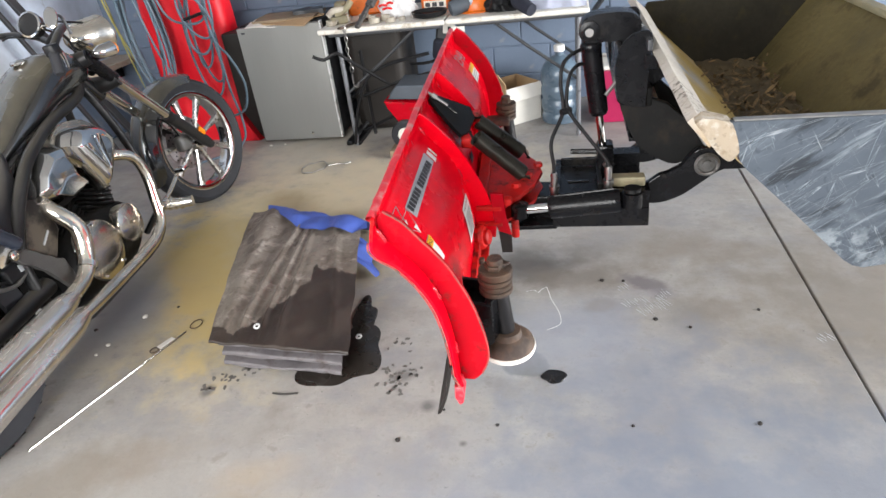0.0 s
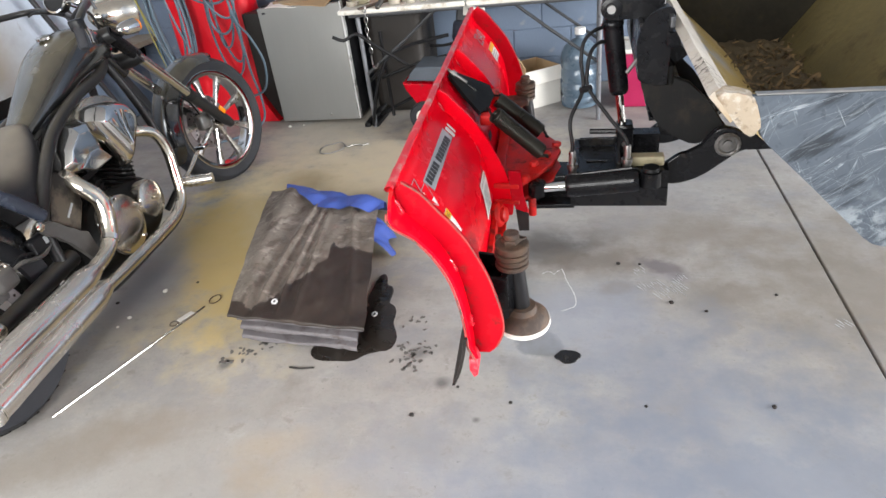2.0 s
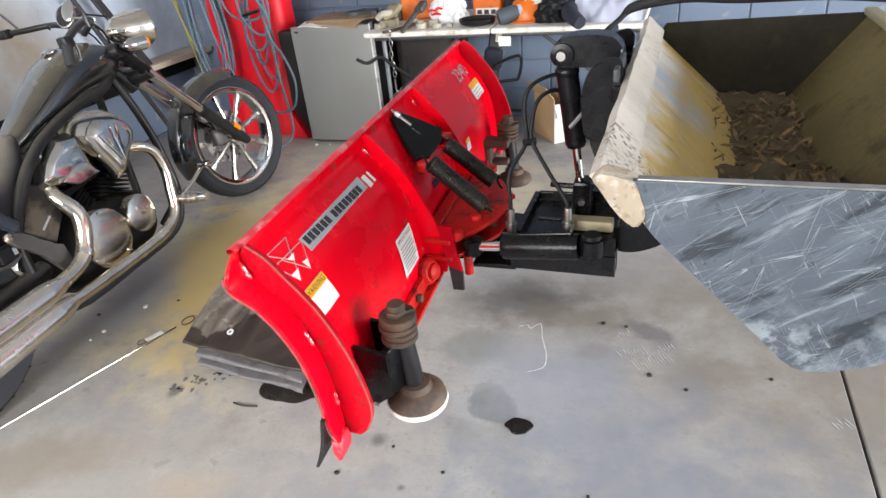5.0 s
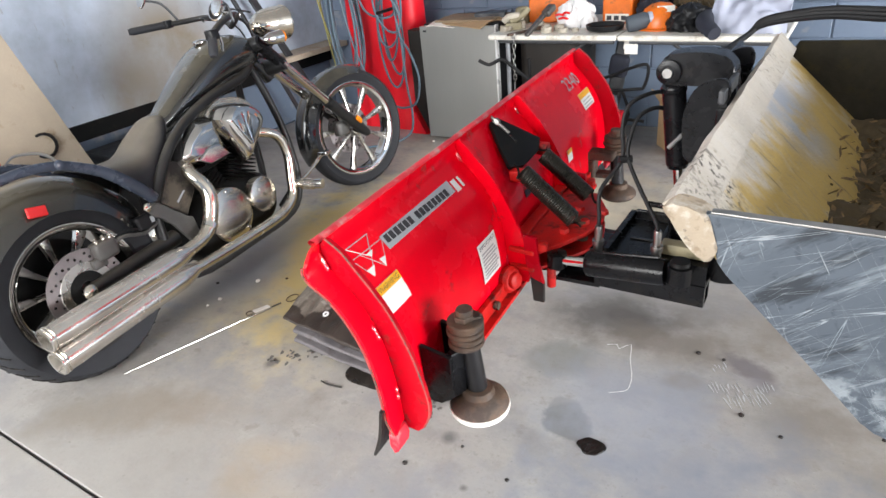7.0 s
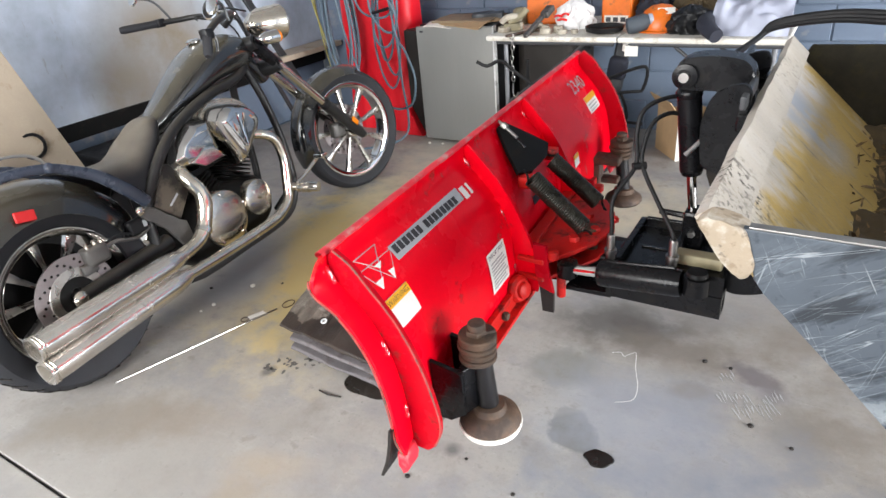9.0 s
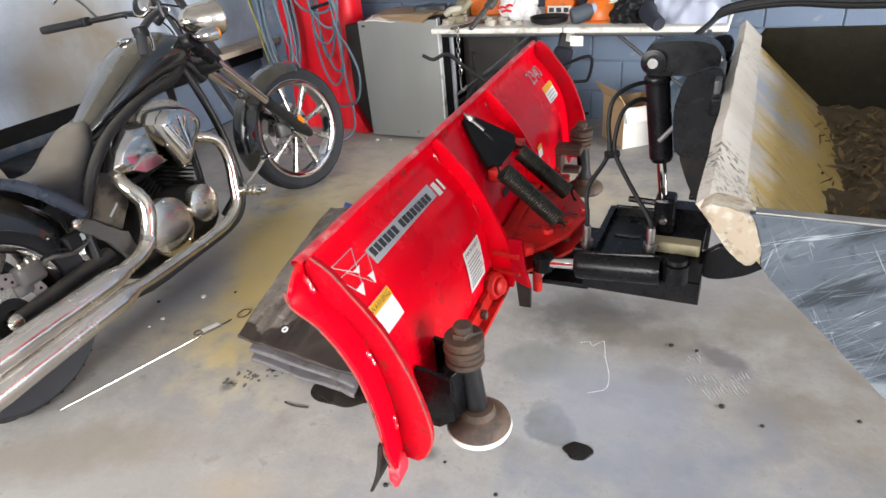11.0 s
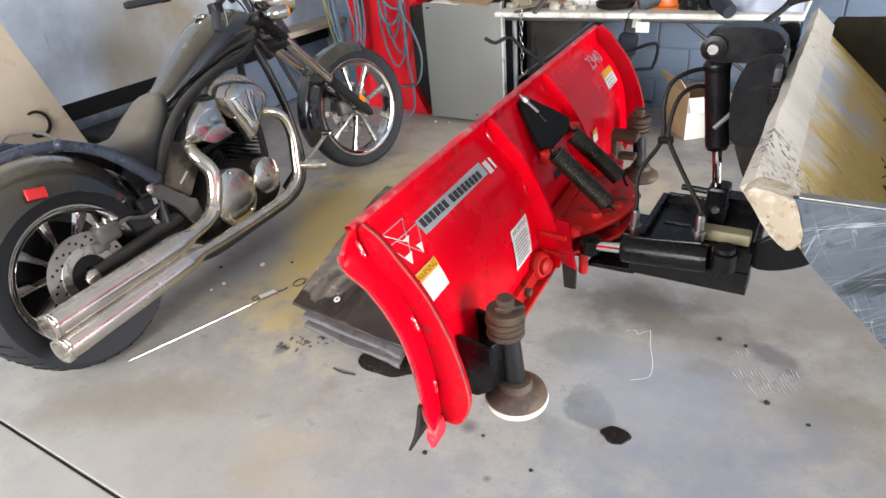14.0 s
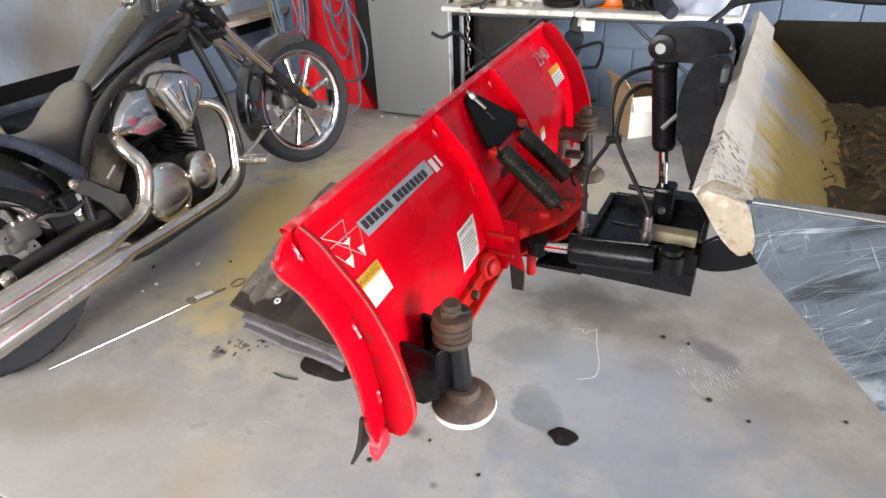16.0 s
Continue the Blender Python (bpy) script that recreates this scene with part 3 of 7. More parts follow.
def prism(bm, outline, a, b, axis="y", m=None, bevel=0.0):
    """An outline drawn in two axes, given thickness along the third from a to b."""
    put = {"y": lambda p, t: (p[0], t, p[1]), "x": lambda p, t: (t, p[0], p[1]), "z": lambda p, t: (p[0], p[1], t)}[axis]
    low, high = ([bm.verts.new(put(p, t)) for p in outline] for t in (a, b))
    faces = [bm.faces.new(low), bm.faces.new(high[::-1])]
    for i in range(len(outline)):
        j = (i + 1) % len(outline)
        faces.append(bm.faces.new((low[j], low[i], high[i], high[j])))
    made = low + high
    if bevel:
        edges = list({e for f in faces[:2] for e in f.edges})
        got = bmesh.ops.bevel(bm, geom=edges, offset=bevel, segments=2, affect="EDGES", profile=0.5)
        made = list({v for f in got["faces"] for v in f.verts} | {v for v in made if v.is_valid})
    if m is not None:
        bmesh.ops.transform(bm, matrix=m, verts=made)
    return bm


def lathe(bm, profile, m=None, seg=24, close=False):
    """A profile of (radius, height) turned about z."""
    rings = [[bm.verts.new((r * math.cos(2 * math.pi * k / seg), r * math.sin(2 * math.pi * k / seg), h)) for k in range(seg)] for r, h in profile]
    pairs = list(zip(rings, rings[1:])) + ([(rings[-1], rings[0])] if close else [])
    for a, b in pairs:
        for k in range(seg):
            bm.faces.new((a[k], a[(k + 1) % seg], b[(k + 1) % seg], b[k]))
    if not close:
        for ring in (rings[0], rings[-1]):
            bm.faces.new(ring)
    if m is not None:
        bmesh.ops.transform(bm, matrix=m, verts=[v for r in rings for v in r])
    return bm


def grid(bm, fn, nu, nv, thick=0.0):
    """A sheet fn(u, v), with u and v from 0 to 1; thick gives it a second side."""
    vs = [[bm.verts.new(fn(i / nu, j / nv)) for j in range(nv + 1)] for i in range(nu + 1)]
    fs = [bm.faces.new((vs[i][j], vs[i + 1][j], vs[i + 1][j + 1], vs[i][j + 1])) for i in range(nu) for j in range(nv)]
    if thick:
        bm.normal_update()
        bmesh.ops.solidify(bm, geom=fs, thickness=thick)
    return bm


def along(p0, p1):
    """The pose at p0 whose z axis points to p1."""
    p0, p1 = Vector(p0), Vector(p1)
    return Matrix.Translation(p0) @ (p1 - p0).to_track_quat("Z", "Y").to_matrix().to_4x4()


def mesh_object(name, bm, material, crease=38):
    bmesh.ops.recalc_face_normals(bm, faces=bm.faces[:])
    limit = radians(crease)
    for e in bm.edges:
        if len(e.link_faces) == 2:
            turn = e.calc_face_angle(0)
            a, c = (f.calc_area() for f in e.link_faces)
            e.smooth = turn < limit and (turn < 0.12 or max(a, c) < 7 * min(a, c))
    for f in bm.faces:
        f.smooth = True
    me = bpy.data.meshes.new(name)
    bm.to_mesh(me)
    bm.free()
    for one in material if isinstance(material, (list, tuple)) else [material]:
        me.materials.append(one)
    return new(name, me)


def part(name, bm, material, parent, label="", crease=38):
    ob = mesh_object(name, bm, material, crease)
    ob.parent = parent
    return tagged(ob, label)


def thing(name, m, label, category, group="", kind=""):
    ob = new(name)
    ob.empty_display_size = 0.1
    ob.matrix_world = m
    return tagged(ob, label, category, group, kind)


def solid(name, bm, material, label, category, group="", kind="", crease=38):
    return tagged(mesh_object(name, bm, material, crease), label, category, group, kind)


def B():
    return bmesh.new()


def bolt(bm, at, to, r=0.012, h=0.01):
    """A hexagonal head that stands at one point and faces another."""
    return lathe(bm, [(r, 0), (r, h * 0.8), (r * 0.85, h)], along(at, to), 6)


def lettering(text, size):
    """The words as a flat mesh in x and y, at the middle of their box."""
    cu = bpy.data.curves.new("words", "FONT")
    cu.body, cu.size, cu.align_x, cu.align_y, cu.resolution_u = text, size, "CENTER", "CENTER", 3
    ob = bpy.data.objects.new("words", cu)
    me = bpy.data.meshes.new_from_object(ob)
    bm = B()
    bm.from_mesh(me)
    bpy.data.objects.remove(ob)
    bpy.data.meshes.remove(me)
    return bm


# ---------------------------------------------------------------- the garage
DOOR_Y0, DOOR_Y1 = -0.2, 4.2
X0, X1, Y0, Y1, TOP = -3.45, 6.3, -1.7, 4.9, 2.9
bm = box(B(), (X0 - 0.2, Y0 - 0.2, -0.2), (X1 + 0.2, Y1 + 0.2, -0.04))
floor = solid("floor", bm, M["oil"], "grey concrete garage floor with saw-cut joints, oil stains and painted-in shade", "floor", kind="structure")
JX, JY, GAP = 0.955, 1.1, 0.005
for xa, xb in ((X0, JX - GAP), (JX + GAP, X1)):
    for ya, yb in ((Y0, JY - GAP), (JY + GAP, Y1)):
        bm = box(B(), (xa, ya, -0.04), (xb, yb, 0.0), 0.003, seg=1)
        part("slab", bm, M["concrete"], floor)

bm = box(B(), (-30, -45, -0.22), (30, 45, -0.2))
solid("ground", bm, M["outside"], "pale gravel ground outside the garage", "ground", kind="structure")
bm = box(B(), (X0 - 0.2, Y0 - 0.2, TOP), (X1 + 0.2, Y1 + 0.2, TOP + 0.15))
solid("ceiling", bm, M["ceiling"], "plain white garage ceiling", "ceiling", kind="structure")
# back wall of painted block
bm = box(B(), (X0 - 0.2, Y1, 0), (X1 + 0.2, Y1 + 0.2, TOP))
wall_back = solid("wall_back", bm, M["wall_block"], "blue-grey painted concrete block wall", "wall", kind="structure")
BW, BH = 0.4, 0.2
bm = box(B(), (0.004, -0.012, 0.004), (BW - 0.004, 0, BH - 0.004), 0.004, seg=1)
proto = mesh_object("block", bm, M["wall_block"])
block_mesh = proto.data
bpy.data.objects.remove(proto)
for row in range(8):
    for k in range(13):
        ob = new("block", block_mesh)
        ob.parent = wall_back
        ob.location = (X0 + 0.02 + k * BW + (0.2 if row % 2 else 0), Y1, row * BH)

# left wall: white panel over a dark sill and a block foot
bm = box(B(), (X0 - 0.2, Y0 - 0.2, 0.5), (X0, Y1, TOP))
wall_left = solid("wall_left", bm, M["wall_white"], "white panelled garage wall", "wall", kind="structure")
bm = box(B(), (X0 - 0.2, Y0 - 0.2, 0), (X0 - 0.03, Y1, 0.5))
solid("wall_left_foot", bm, M["wall_block"], "grey concrete foot of the side wall", "wall", kind="structure")
bm = box(B(), (X0 - 0.03, Y0, 0.4), (X0 + 0.02, Y1 - 0.02, 0.5), 0.004)
solid("trim", bm, M["black_matt"], "black trim below the white wall panel", "trim", kind="structure")

# right wall with the open door, front wall with an added, unseen window
for name, lo, hi in (
        ("wall_right", (X1, Y0, 0), (X1 + 0.2, DOOR_Y0, TOP)), ("wall_right", (X1, DOOR_Y1, 0), (X1 + 0.2, Y1, TOP)), ("wall_right", (X1, DOOR_Y0, 2.55), (X1 + 0.2, DOOR_Y1, TOP)),
        ("wall_front", (X0, Y0 - 0.2, 0), (-3.0, Y0, TOP)), ("wall_front", (0.4, Y0 - 0.2, 0), (X1 + 0.2, Y0, TOP)),
        ("wall_front", (-3.0, Y0 - 0.2, 2.4), (0.4, Y0, TOP)), ("wall_front", (-3.0, Y0 - 0.2, 0), (0.4, Y0, 0.8))):
    solid(name, box(B(), lo, hi), M["wall_block"], "plain painted block wall", "wall", kind="structure")


# ---------------------------------------------------------------- snow blade
PROF = [(-0.004, 0.943), (-0.006, 0.92), (0.004, 0.894), (0.031, 0.864), (0.059, 0.83), (0.079, 0.795), (0.093, 0.76), (0.102, 0.72), (0.108, 0.675), (0.111, 0.63), (0.112, 0.57)]
SPAN, PLATE_IN, ROLL, PIVOT = 1.5, 0.05, 0.026, 0.7     # the blade hangs a little higher at its far end


def bend(z):
    """How far back the moldboard lies at a height."""
    for (d0, z0), (d1, z1) in zip(PROF, PROF[1:]):
        if z >= z1:
            t = (z0 - z) / (z0 - z1)
            return d0 + (d1 - d0) * min(max(t, 0), 1)
    return PROF[-1][0]


BLADE = pose(-0.241, 1.258, 0, 0, 0, 3.13) @ pose(0, 0.75 * ROLL, -ROLL * PIVOT, math.degrees(ROLL), 0, 0)
blade = thing("snow_blade", BLADE, "red curved snow blade with ribs, springs and rusty skid shoes", "snow blade")
curve = catmull([(d, 0, z) for d, z in PROF], 4)


def on_curve(v):
    f = v * (len(curve) - 1)
    i = min(int(f), len(curve) - 2)
    return curve[i].lerp(curve[i + 1], f - i)


def level(y, z):
    """A height in the room as a height in the tilted blade."""
    return z - ROLL * (y - PIVOT)


def sheet_point(u, v):
    """The sheet runs past the end plates; its outer top corners are rounded."""
    p, y = on_curve(v), u * SPAN
    inside = min(y, SPAN - y)
    drop = 0.03 * max(0.0, 1 - inside / 0.045) ** 2.2
    k = max(0.0, (p.z - 0.86) / 0.083)
    foot = 0.012 * max(0.0, 1 - inside / 0.03) * max(0.0, (0.6 - p.z) / 0.03)
    wave = 0.0012 * noise.noise((y * 5, p.z * 6, 1))
    return (p.x - 0.002 + wave + foot, 0.006 + y * (1 - 0.012 / SPAN), p.z - drop * k)


def sheet(bm, us, nv=36):
    rows_ = [[bm.verts.new(sheet_point(u, j / nv)) for j in range(nv + 1)] for u in us]
    fs = [bm.faces.new((a[j], b[j], b[j + 1], a[j + 1])) for a, b in zip(rows_, rows_[1:]) for j in range(nv)]
    bm.normal_update()
    bmesh.ops.solidify(bm, geom=fs, thickness=0.006)
    return bm


EDGE_US = [0, 0.003, 0.006, 0.01, 0.015, 0.021, 0.03]
moldboard = part("moldboard", sheet(B(), EDGE_US + [0.03 + 0.94 * k / 24 for k in range(1, 24)] + [1 - u for u in EDGE_US[::-1]]), M["red"], blade, "glossy red curved sheet steel")


def lip_fn(u, v):
    """The rolled lip along the top, bruised here and there."""
    y = 0.04 + u * (SPAN - 0.08)
    a = v * 2 * math.pi
    j = 0.0025 * noise.noise((y * 9, 0, 5)) + 0.0015 * noise.noise((y * 31, 2, 5))
    return (-0.008 + 0.0085 * math.cos(a) + j, y, 0.943 + 0.0055 * math.sin(a) + 0.6 * j)


part("top_edge", grid(B(), lip_fn, 120, 10), M["red_lip"], blade, "chafed pale red rolled edge")


def crescent(inner, outer):
    return inner + outer[::-1]


FRONT = [(0.0, 0.938), (0.005, 0.892), (0.032, 0.862), (0.06, 0.828), (0.08, 0.793), (0.094, 0.758), (0.103, 0.718), (0.109, 0.673), (0.112, 0.628), (0.113, 0.565), (0.113, 0.55)]
BACK = [(0.014, 0.951), (0.045, 0.928), (0.071, 0.894), (0.1, 0.856), (0.124, 0.817), (0.152, 0.75), (0.168, 0.69), (0.177, 0.635), (0.174, 0.598), (0.16, 0.566), (0.142, 0.548)]


def smooth_line(pts, n=5):
    return [(v.x, v.y) for v in catmull([(a, b, 0) for a, b in pts], n)]


for y, out in ((PLATE_IN, -1), (SPAN - PLATE_IN - 0.01, 1)):
    bm = prism(B(), crescent(smooth_line(FRONT), smooth_line(BACK)), y, y + 0.01, bevel=0.002)
    part("end_plate", bm, M["red_shaded"], blade)
    face = y if out < 0 else y + 0.01
    end_y = 0.0 if out < 0 else SPAN
    # the scraped lower corner of the sheet, and the chipped rims
    foot = [(0.107, 0.572), (0.12, 0.566), (0.125, 0.545), (0.121, 0.526), (0.113, 0.52), (0.105, 0.54)]
    part("plate_foot", prism(B(), foot, end_y + 0.004 if out < 0 else end_y - 0.05, end_y + 0.05 if out < 0 else end_y - 0.004, bevel=0.004), M["red_foot"], blade, "pinkish worn red foot")
    rim_ = [Vector(sheet_point(0.0 if out < 0 else 1.0, k / 60)) for k in range(61)]
    part("worn_edge", tube(B(), [p + Vector((-0.003, 0.0006 * out, 0)) for p in rim_], 0.0022, 6), M["edge_chip"], blade, "chipped paint along the edge")
    part("worn_edge", tube(B(), [(d, face + out * 0.0004, z) for d, z in smooth_line(BACK[:-1])], 0.0019, 6), M["edge_chip"], blade)
    # stitch welds between the sheet and the plate
    for z in (0.905, 0.775, 0.64):
        a_ = Vector((bend(z + 0.016) + 0.003, face + out * 0.004, z + 0.016))
        c_ = Vector((bend(z - 0.016) + 0.003, face + out * 0.004, z - 0.016))
        part("weld", tube(B(), [a_, a_.lerp(c_, 0.2) + Vector((0.002, out * 0.002, 0)), a_.lerp(c_, 0.55) + Vector((0.001, out * 0.001, 0)), a_.lerp(c_, 0.8) + Vector((0.002, out * 0.002, 0)), c_], [0.0015, 0.004, 0.0035, 0.004, 0.0015], 8, n=3), M["weld"], blade)
RIB_IN = [(-0.004, 0.935), (0.005, 0.892), (0.032, 0.862), (0.06, 0.828), (0.08, 0.793), (0.094, 0.758), (0.103, 0.718), (0.109, 0.673), (0.112, 0.628), (0.113, 0.58)]
RIB_OUT = [(0.006, 0.943), (0.028, 0.923), (0.049, 0.899), (0.077, 0.866), (0.111, 0.812), (0.137, 0.754), (0.157, 0.704), (0.168, 0.655), (0.172, 0.61), (0.168, 0.58)]
for y in (0.565, 0.922):
    bm = prism(B(), crescent(smooth_line(RIB_IN), smooth_line(RIB_OUT)), y, y + 0.01, bevel=0.002)
    rib = part("rib", bm, M["red"], blade)
    part("rib_hole", lathe(B(), [(0.005, 0), (0.005, 0.0012)], pose(0.149, y - 0.0006, 0.676, 90, 0, 0), 14), M["oil"], rib)
    for z in (0.9, 0.78, 0.64):
        p = Vector((bend(z) + 0.003, y - 0.003, z))
        d_ = Vector((bend(z - 0.013) - bend(z + 0.013), 0, -0.026)) / 2
        part("weld", tube(B(), [p - d_, p - d_ * 0.6 + Vector((0.001, -0.001, 0)), p + d_ * 0.6 + Vector((0.001, -0.001, 0)), p + d_], [0.0015, 0.0038, 0.0038, 0.0015], 8, n=3), M["weld"], blade)

# lower beam with its bolts, and the dark cutting edge
bm = prism(B(), [(0.118, 0.556), (0.15, 0.556), (0.15, 0.566), (0.13, 0.566), (0.13, 0.605), (0.118, 0.605)], 0.3, 1.22, bevel=0.002)
part("lower_beam", bm, M["red_worn"], blade, "worn red steel angle")
for y in (0.44, 1.06):
    part("bolt", bolt(B(), (0.132, y, 0.585), (0.2, y, 0.585), 0.011, 0.012), M["rust"], blade)
for y in (0.535, 0.955):
    part("pivot_boss", lathe(B(), [(0.034, 0), (0.034, 0.012), (0.027, 0.02), (0.021, 0.021), (0.02, 0.03), (0.012, 0.034), (0.004, 0.034)], along((0.125, y, 0.6), (0.3, y - 0.05, 0.63)), 18), M["red_worn"], blade, "greasy red pivot boss")
bm = prism(B(), smooth_line([(0.103, 0.632), (0.094, 0.585), (0.082, 0.543), (0.066, 0.504)], 3) + smooth_line([(0.0725, 0.505), (0.0885, 0.543), (0.1, 0.585), (0.109, 0.63)], 3), -0.004, SPAN + 0.004, bevel=0.001)
part("cutting_edge", bm, M["edge_steel"], blade, "dark worn steel cutting edge")
for k in range(7):
    part("edge_bolt", bolt(B(), (0.094, 0.1 + k * 0.205, 0.6), (0.0, 0.1 + k * 0.205, 0.62), 0.012, 0.006), M["edge_steel"], blade)


def sticker(parent, name, s0, s1, z0, z1, material, lift, label="", round_=0.0):
    """A printed patch that lies on the back of the moldboard."""
    def fn(u, v):
        y = s0 + (s1 - s0) * u
        z = level((s0 + s1) / 2, z1 + (z0 - z1) * v)
        return (bend(z) + 0.004 + lift, y, z)
    return part(name, grid(B(), fn, 4, 8, 0.0008), material, parent, label)


def words_on_blade(parent, name, text, s, z, size, material, lift, wide=1.0):
    bm = lettering(text, size)
    for v in bm.verts:
        v.co.x *= wide
    for v in bm.verts:
        zz = level(s, z) + v.co.y
        v.co = Vector((bend(zz) + 0.004 + lift, s + v.co.x, zz))
    return part(name, bm, material, parent)


brand = sticker(blade, "brand_decal", 0.19, 0.465, 0.849, 0.873, M["silver"], 0.003, "silver decal with dark lettering bars")
cursor = 0.197
for n_ in (6, 8):
    for k in range(n_):
        sticker(brand, "dark_bar", cursor, cursor + 0.0125, 0.855, 0.868, M["ink"], 0.0045)
        cursor += 0.0168
    cursor += 0.012
sticker(blade, "decal_stripe", 0.472, 0.49, 0.849, 0.872, M["white"], 0.003)
sticker(blade, "decal_stripe", 0.5, 0.508, 0.851, 0.872, M["white"], 0.003)
LINES = (((0.103, 0.884), (0.17, 0.883), (0.1425, 0.8535)), ((0.098, 0.866), (0.1535, 0.864), (0.1165, 0.829)), ((0.1225, 0.865), (0.193, 0.864), (0.1555, 0.829)))
FILLS = (((0.1335, 0.861), (0.1555, 0.861), (0.1425, 0.8535)), ((0.108, 0.843), (0.134, 0.843), (0.1165, 0.829)), ((0.1515, 0.844), (0.17, 0.8425), (0.1555, 0.829)))
emblem = None
for corners in LINES:
    tri_ = [(s_, level(0.13, z_)) for s_, z_ in corners]
    bm = B()
    for a, c in zip(tri_, tri_[1:] + tri_[:1]):
        tube(bm, [(bend(z_) + 0.006, s_, z_) for s_, z_ in (a, ((a[0] + c[0]) / 2, (a[1] + c[1]) / 2), c)], 0.0009, 4)
    emblem = part("emblem", bm, M["silver"], blade, "white outlined triangle emblem") if emblem is None else (part("emblem_triangle", bm, M["silver"], emblem), emblem)[1]
for corners in FILLS:
    bm = B()
    bm.faces.new([bm.verts.new((bend(z_) + 0.0075, s_, z_)) for s_, z_ in ((a, level(0.13, c)) for a, c in corners)])
    part("emblem_fill", bm, M["white"], emblem)
warn = sticker(blade, "warning_label", 0.088, 0.168, 0.764, 0.816, M["white"], 0.003, "white warning label with an orange head")
sticker(warn, "label_head", 0.088, 0.168, 0.801, 0.816, M["orange"], 0.0042)
words_on_blade(warn, "words", "WARNING", 0.131, 0.8085, 0.0135, M["ink"], 0.0054)
note = sticker(blade, "important_label", 0.428, 0.518, 0.641, 0.738, M["white"], 0.003, "white printed notice label")
words_on_blade(note, "words", "IMPORTANT", 0.473, 0.727, 0.014, M["ink"], 0.0044)
for k in range(8):
    sticker(note, "text_bar", 0.436, 0.505 + 0.006 * ((k * 7) % 3 - 1), 0.71 - k * 0.0085, 0.7135 - k * 0.0085, M["grey_ink"], 0.0044)
words_on_blade(blade, "model_number", "2340", 1.312, 0.89, 0.047, M["silver"], 0.007, 1.3)
far_label = sticker(blade, "warning_label", 1.29, 1.39, 0.806, 0.854, M["white"], 0.003, "small white warning label")
sticker(far_label, "label_head", 1.29, 1.39, 0.839, 0.854, M["orange"], 0.0042)
for k in range(3):
    sticker(far_label, "text_bar", 1.3, 1.375, 0.829 - k * 0.009, 0.832 - k * 0.009, M["grey_ink"], 0.0044)
low_label = sticker(blade, "warning_label", 1.05, 1.09, 0.712, 0.748, M["white"], 0.003)
sticker(low_label, "label_head", 1.05, 1.09, 0.737, 0.748, M["orange"], 0.0042)
sticker(blade, "blue_decal", 0.722, 0.765, 0.735, 0.755, M["cloth_dark"], 0.003)


def skid_shoe(s, d):
    """A rusty mushroom shoe on its stem, held behind the blade by a black bracket."""
    up_ = level(s, 0.0)
    shoe = part("skid_shoe", lathe(B(), [(0.006, 0.5), (0.055, 0.503), (0.061, 0.512), (0.058, 0.522), (0.042, 0.534), (0.034, 0.538), (0.03, 0.552), (0.012, 0.556)], pose(d + 0.012, s, up_), 32), M["rust"], blade, "rusty steel skid shoe")
    if s < 1:
        part("shoe_rim", lathe(B(), [(0.052, 0.498), (0.0615, 0.499), (0.0635, 0.506), (0.0625, 0.512), (0.052, 0.511)], pose(d + 0.012, s, up_), 32, True), M["paper"], shoe, "pale scraped rim")
    part("stem", tube(B(), [(d + 0.011, s, 0.545 + up_), (d - 0.002, s, 0.69 + up_)], 0.021, 18), M["stem"], shoe, "scuffed dark stem")
    for k, (r, z0, z1) in enumerate(((0.036, 0.66, 0.671), (0.034, 0.673, 0.685), (0.037, 0.688, 0.699), (0.036, 0.701, 0.718), (0.021, 0.718, 0.729), (0.017, 0.729, 0.742))):
        part("washer" if k < 4 else "nut", lathe(B(), [(r * 0.94, z0), (r, z0 + 0.002), (r, z1 - 0.002), (r * 0.93, z1)], pose(d - 0.004 + 0.002 * (k % 2), s, up_), 24 if k < 4 else 6 if k == 4 else 12), M["rust"], shoe)
    part("split_pin", tube(B(), [(d + 0.004, s - 0.01, 0.724 + up_), (d + 0.022, s + 0.006, 0.722 + up_), (d + 0.026, s + 0.016, 0.719 + up_)], 0.003, 6, n=3), M["rust"], shoe)
    if s < 1:
        bracket = [(0.115, 0.535), (0.15, 0.535), (0.182, 0.56), (0.182, 0.66), (0.115, 0.672)]
        bm = prism(B(), [(a, c + up_) for a, c in bracket], s - 0.056, s - 0.046, bevel=0.002)
        prism(bm, [(a, c + up_) for a, c in bracket], s + 0.03, s + 0.04, bevel=0.002)
        prism(bm, [(0.168, s - 0.048), (0.18, s - 0.048), (0.192, s - 0.02), (0.182, s + 0.034), (0.17, s + 0.034)], 0.555 + up_, 0.66 + up_, "z", bevel=0.002)
        part("shoe_bracket", bm, M["black"], blade)
    else:
        bm = box(B(), (0.1, s - 0.075, 0.655 + up_), (d + 0.01, s - 0.012, 0.68 + up_), 0.006)
        box(bm, (0.1, s - 0.075, 0.585 + up_), (0.135, s - 0.02, 0.656 + up_), 0.006)
        box(bm, (0.13, s - 0.055, 0.585 + up_), (d + 0.004, s - 0.018, 0.605 + up_), 0.006)
        part("shoe_bracket", bm, M["rust"], blade, "rusty bent shoe bracket")
    return shoe


skid_shoe(0.19, 0.194)
skid_shoe(1.31, 0.186)


def b_local(x, y, z):
    """From room coordinates to the blade's."""
    return BLADE.inverted() @ Vector((x, y, z))


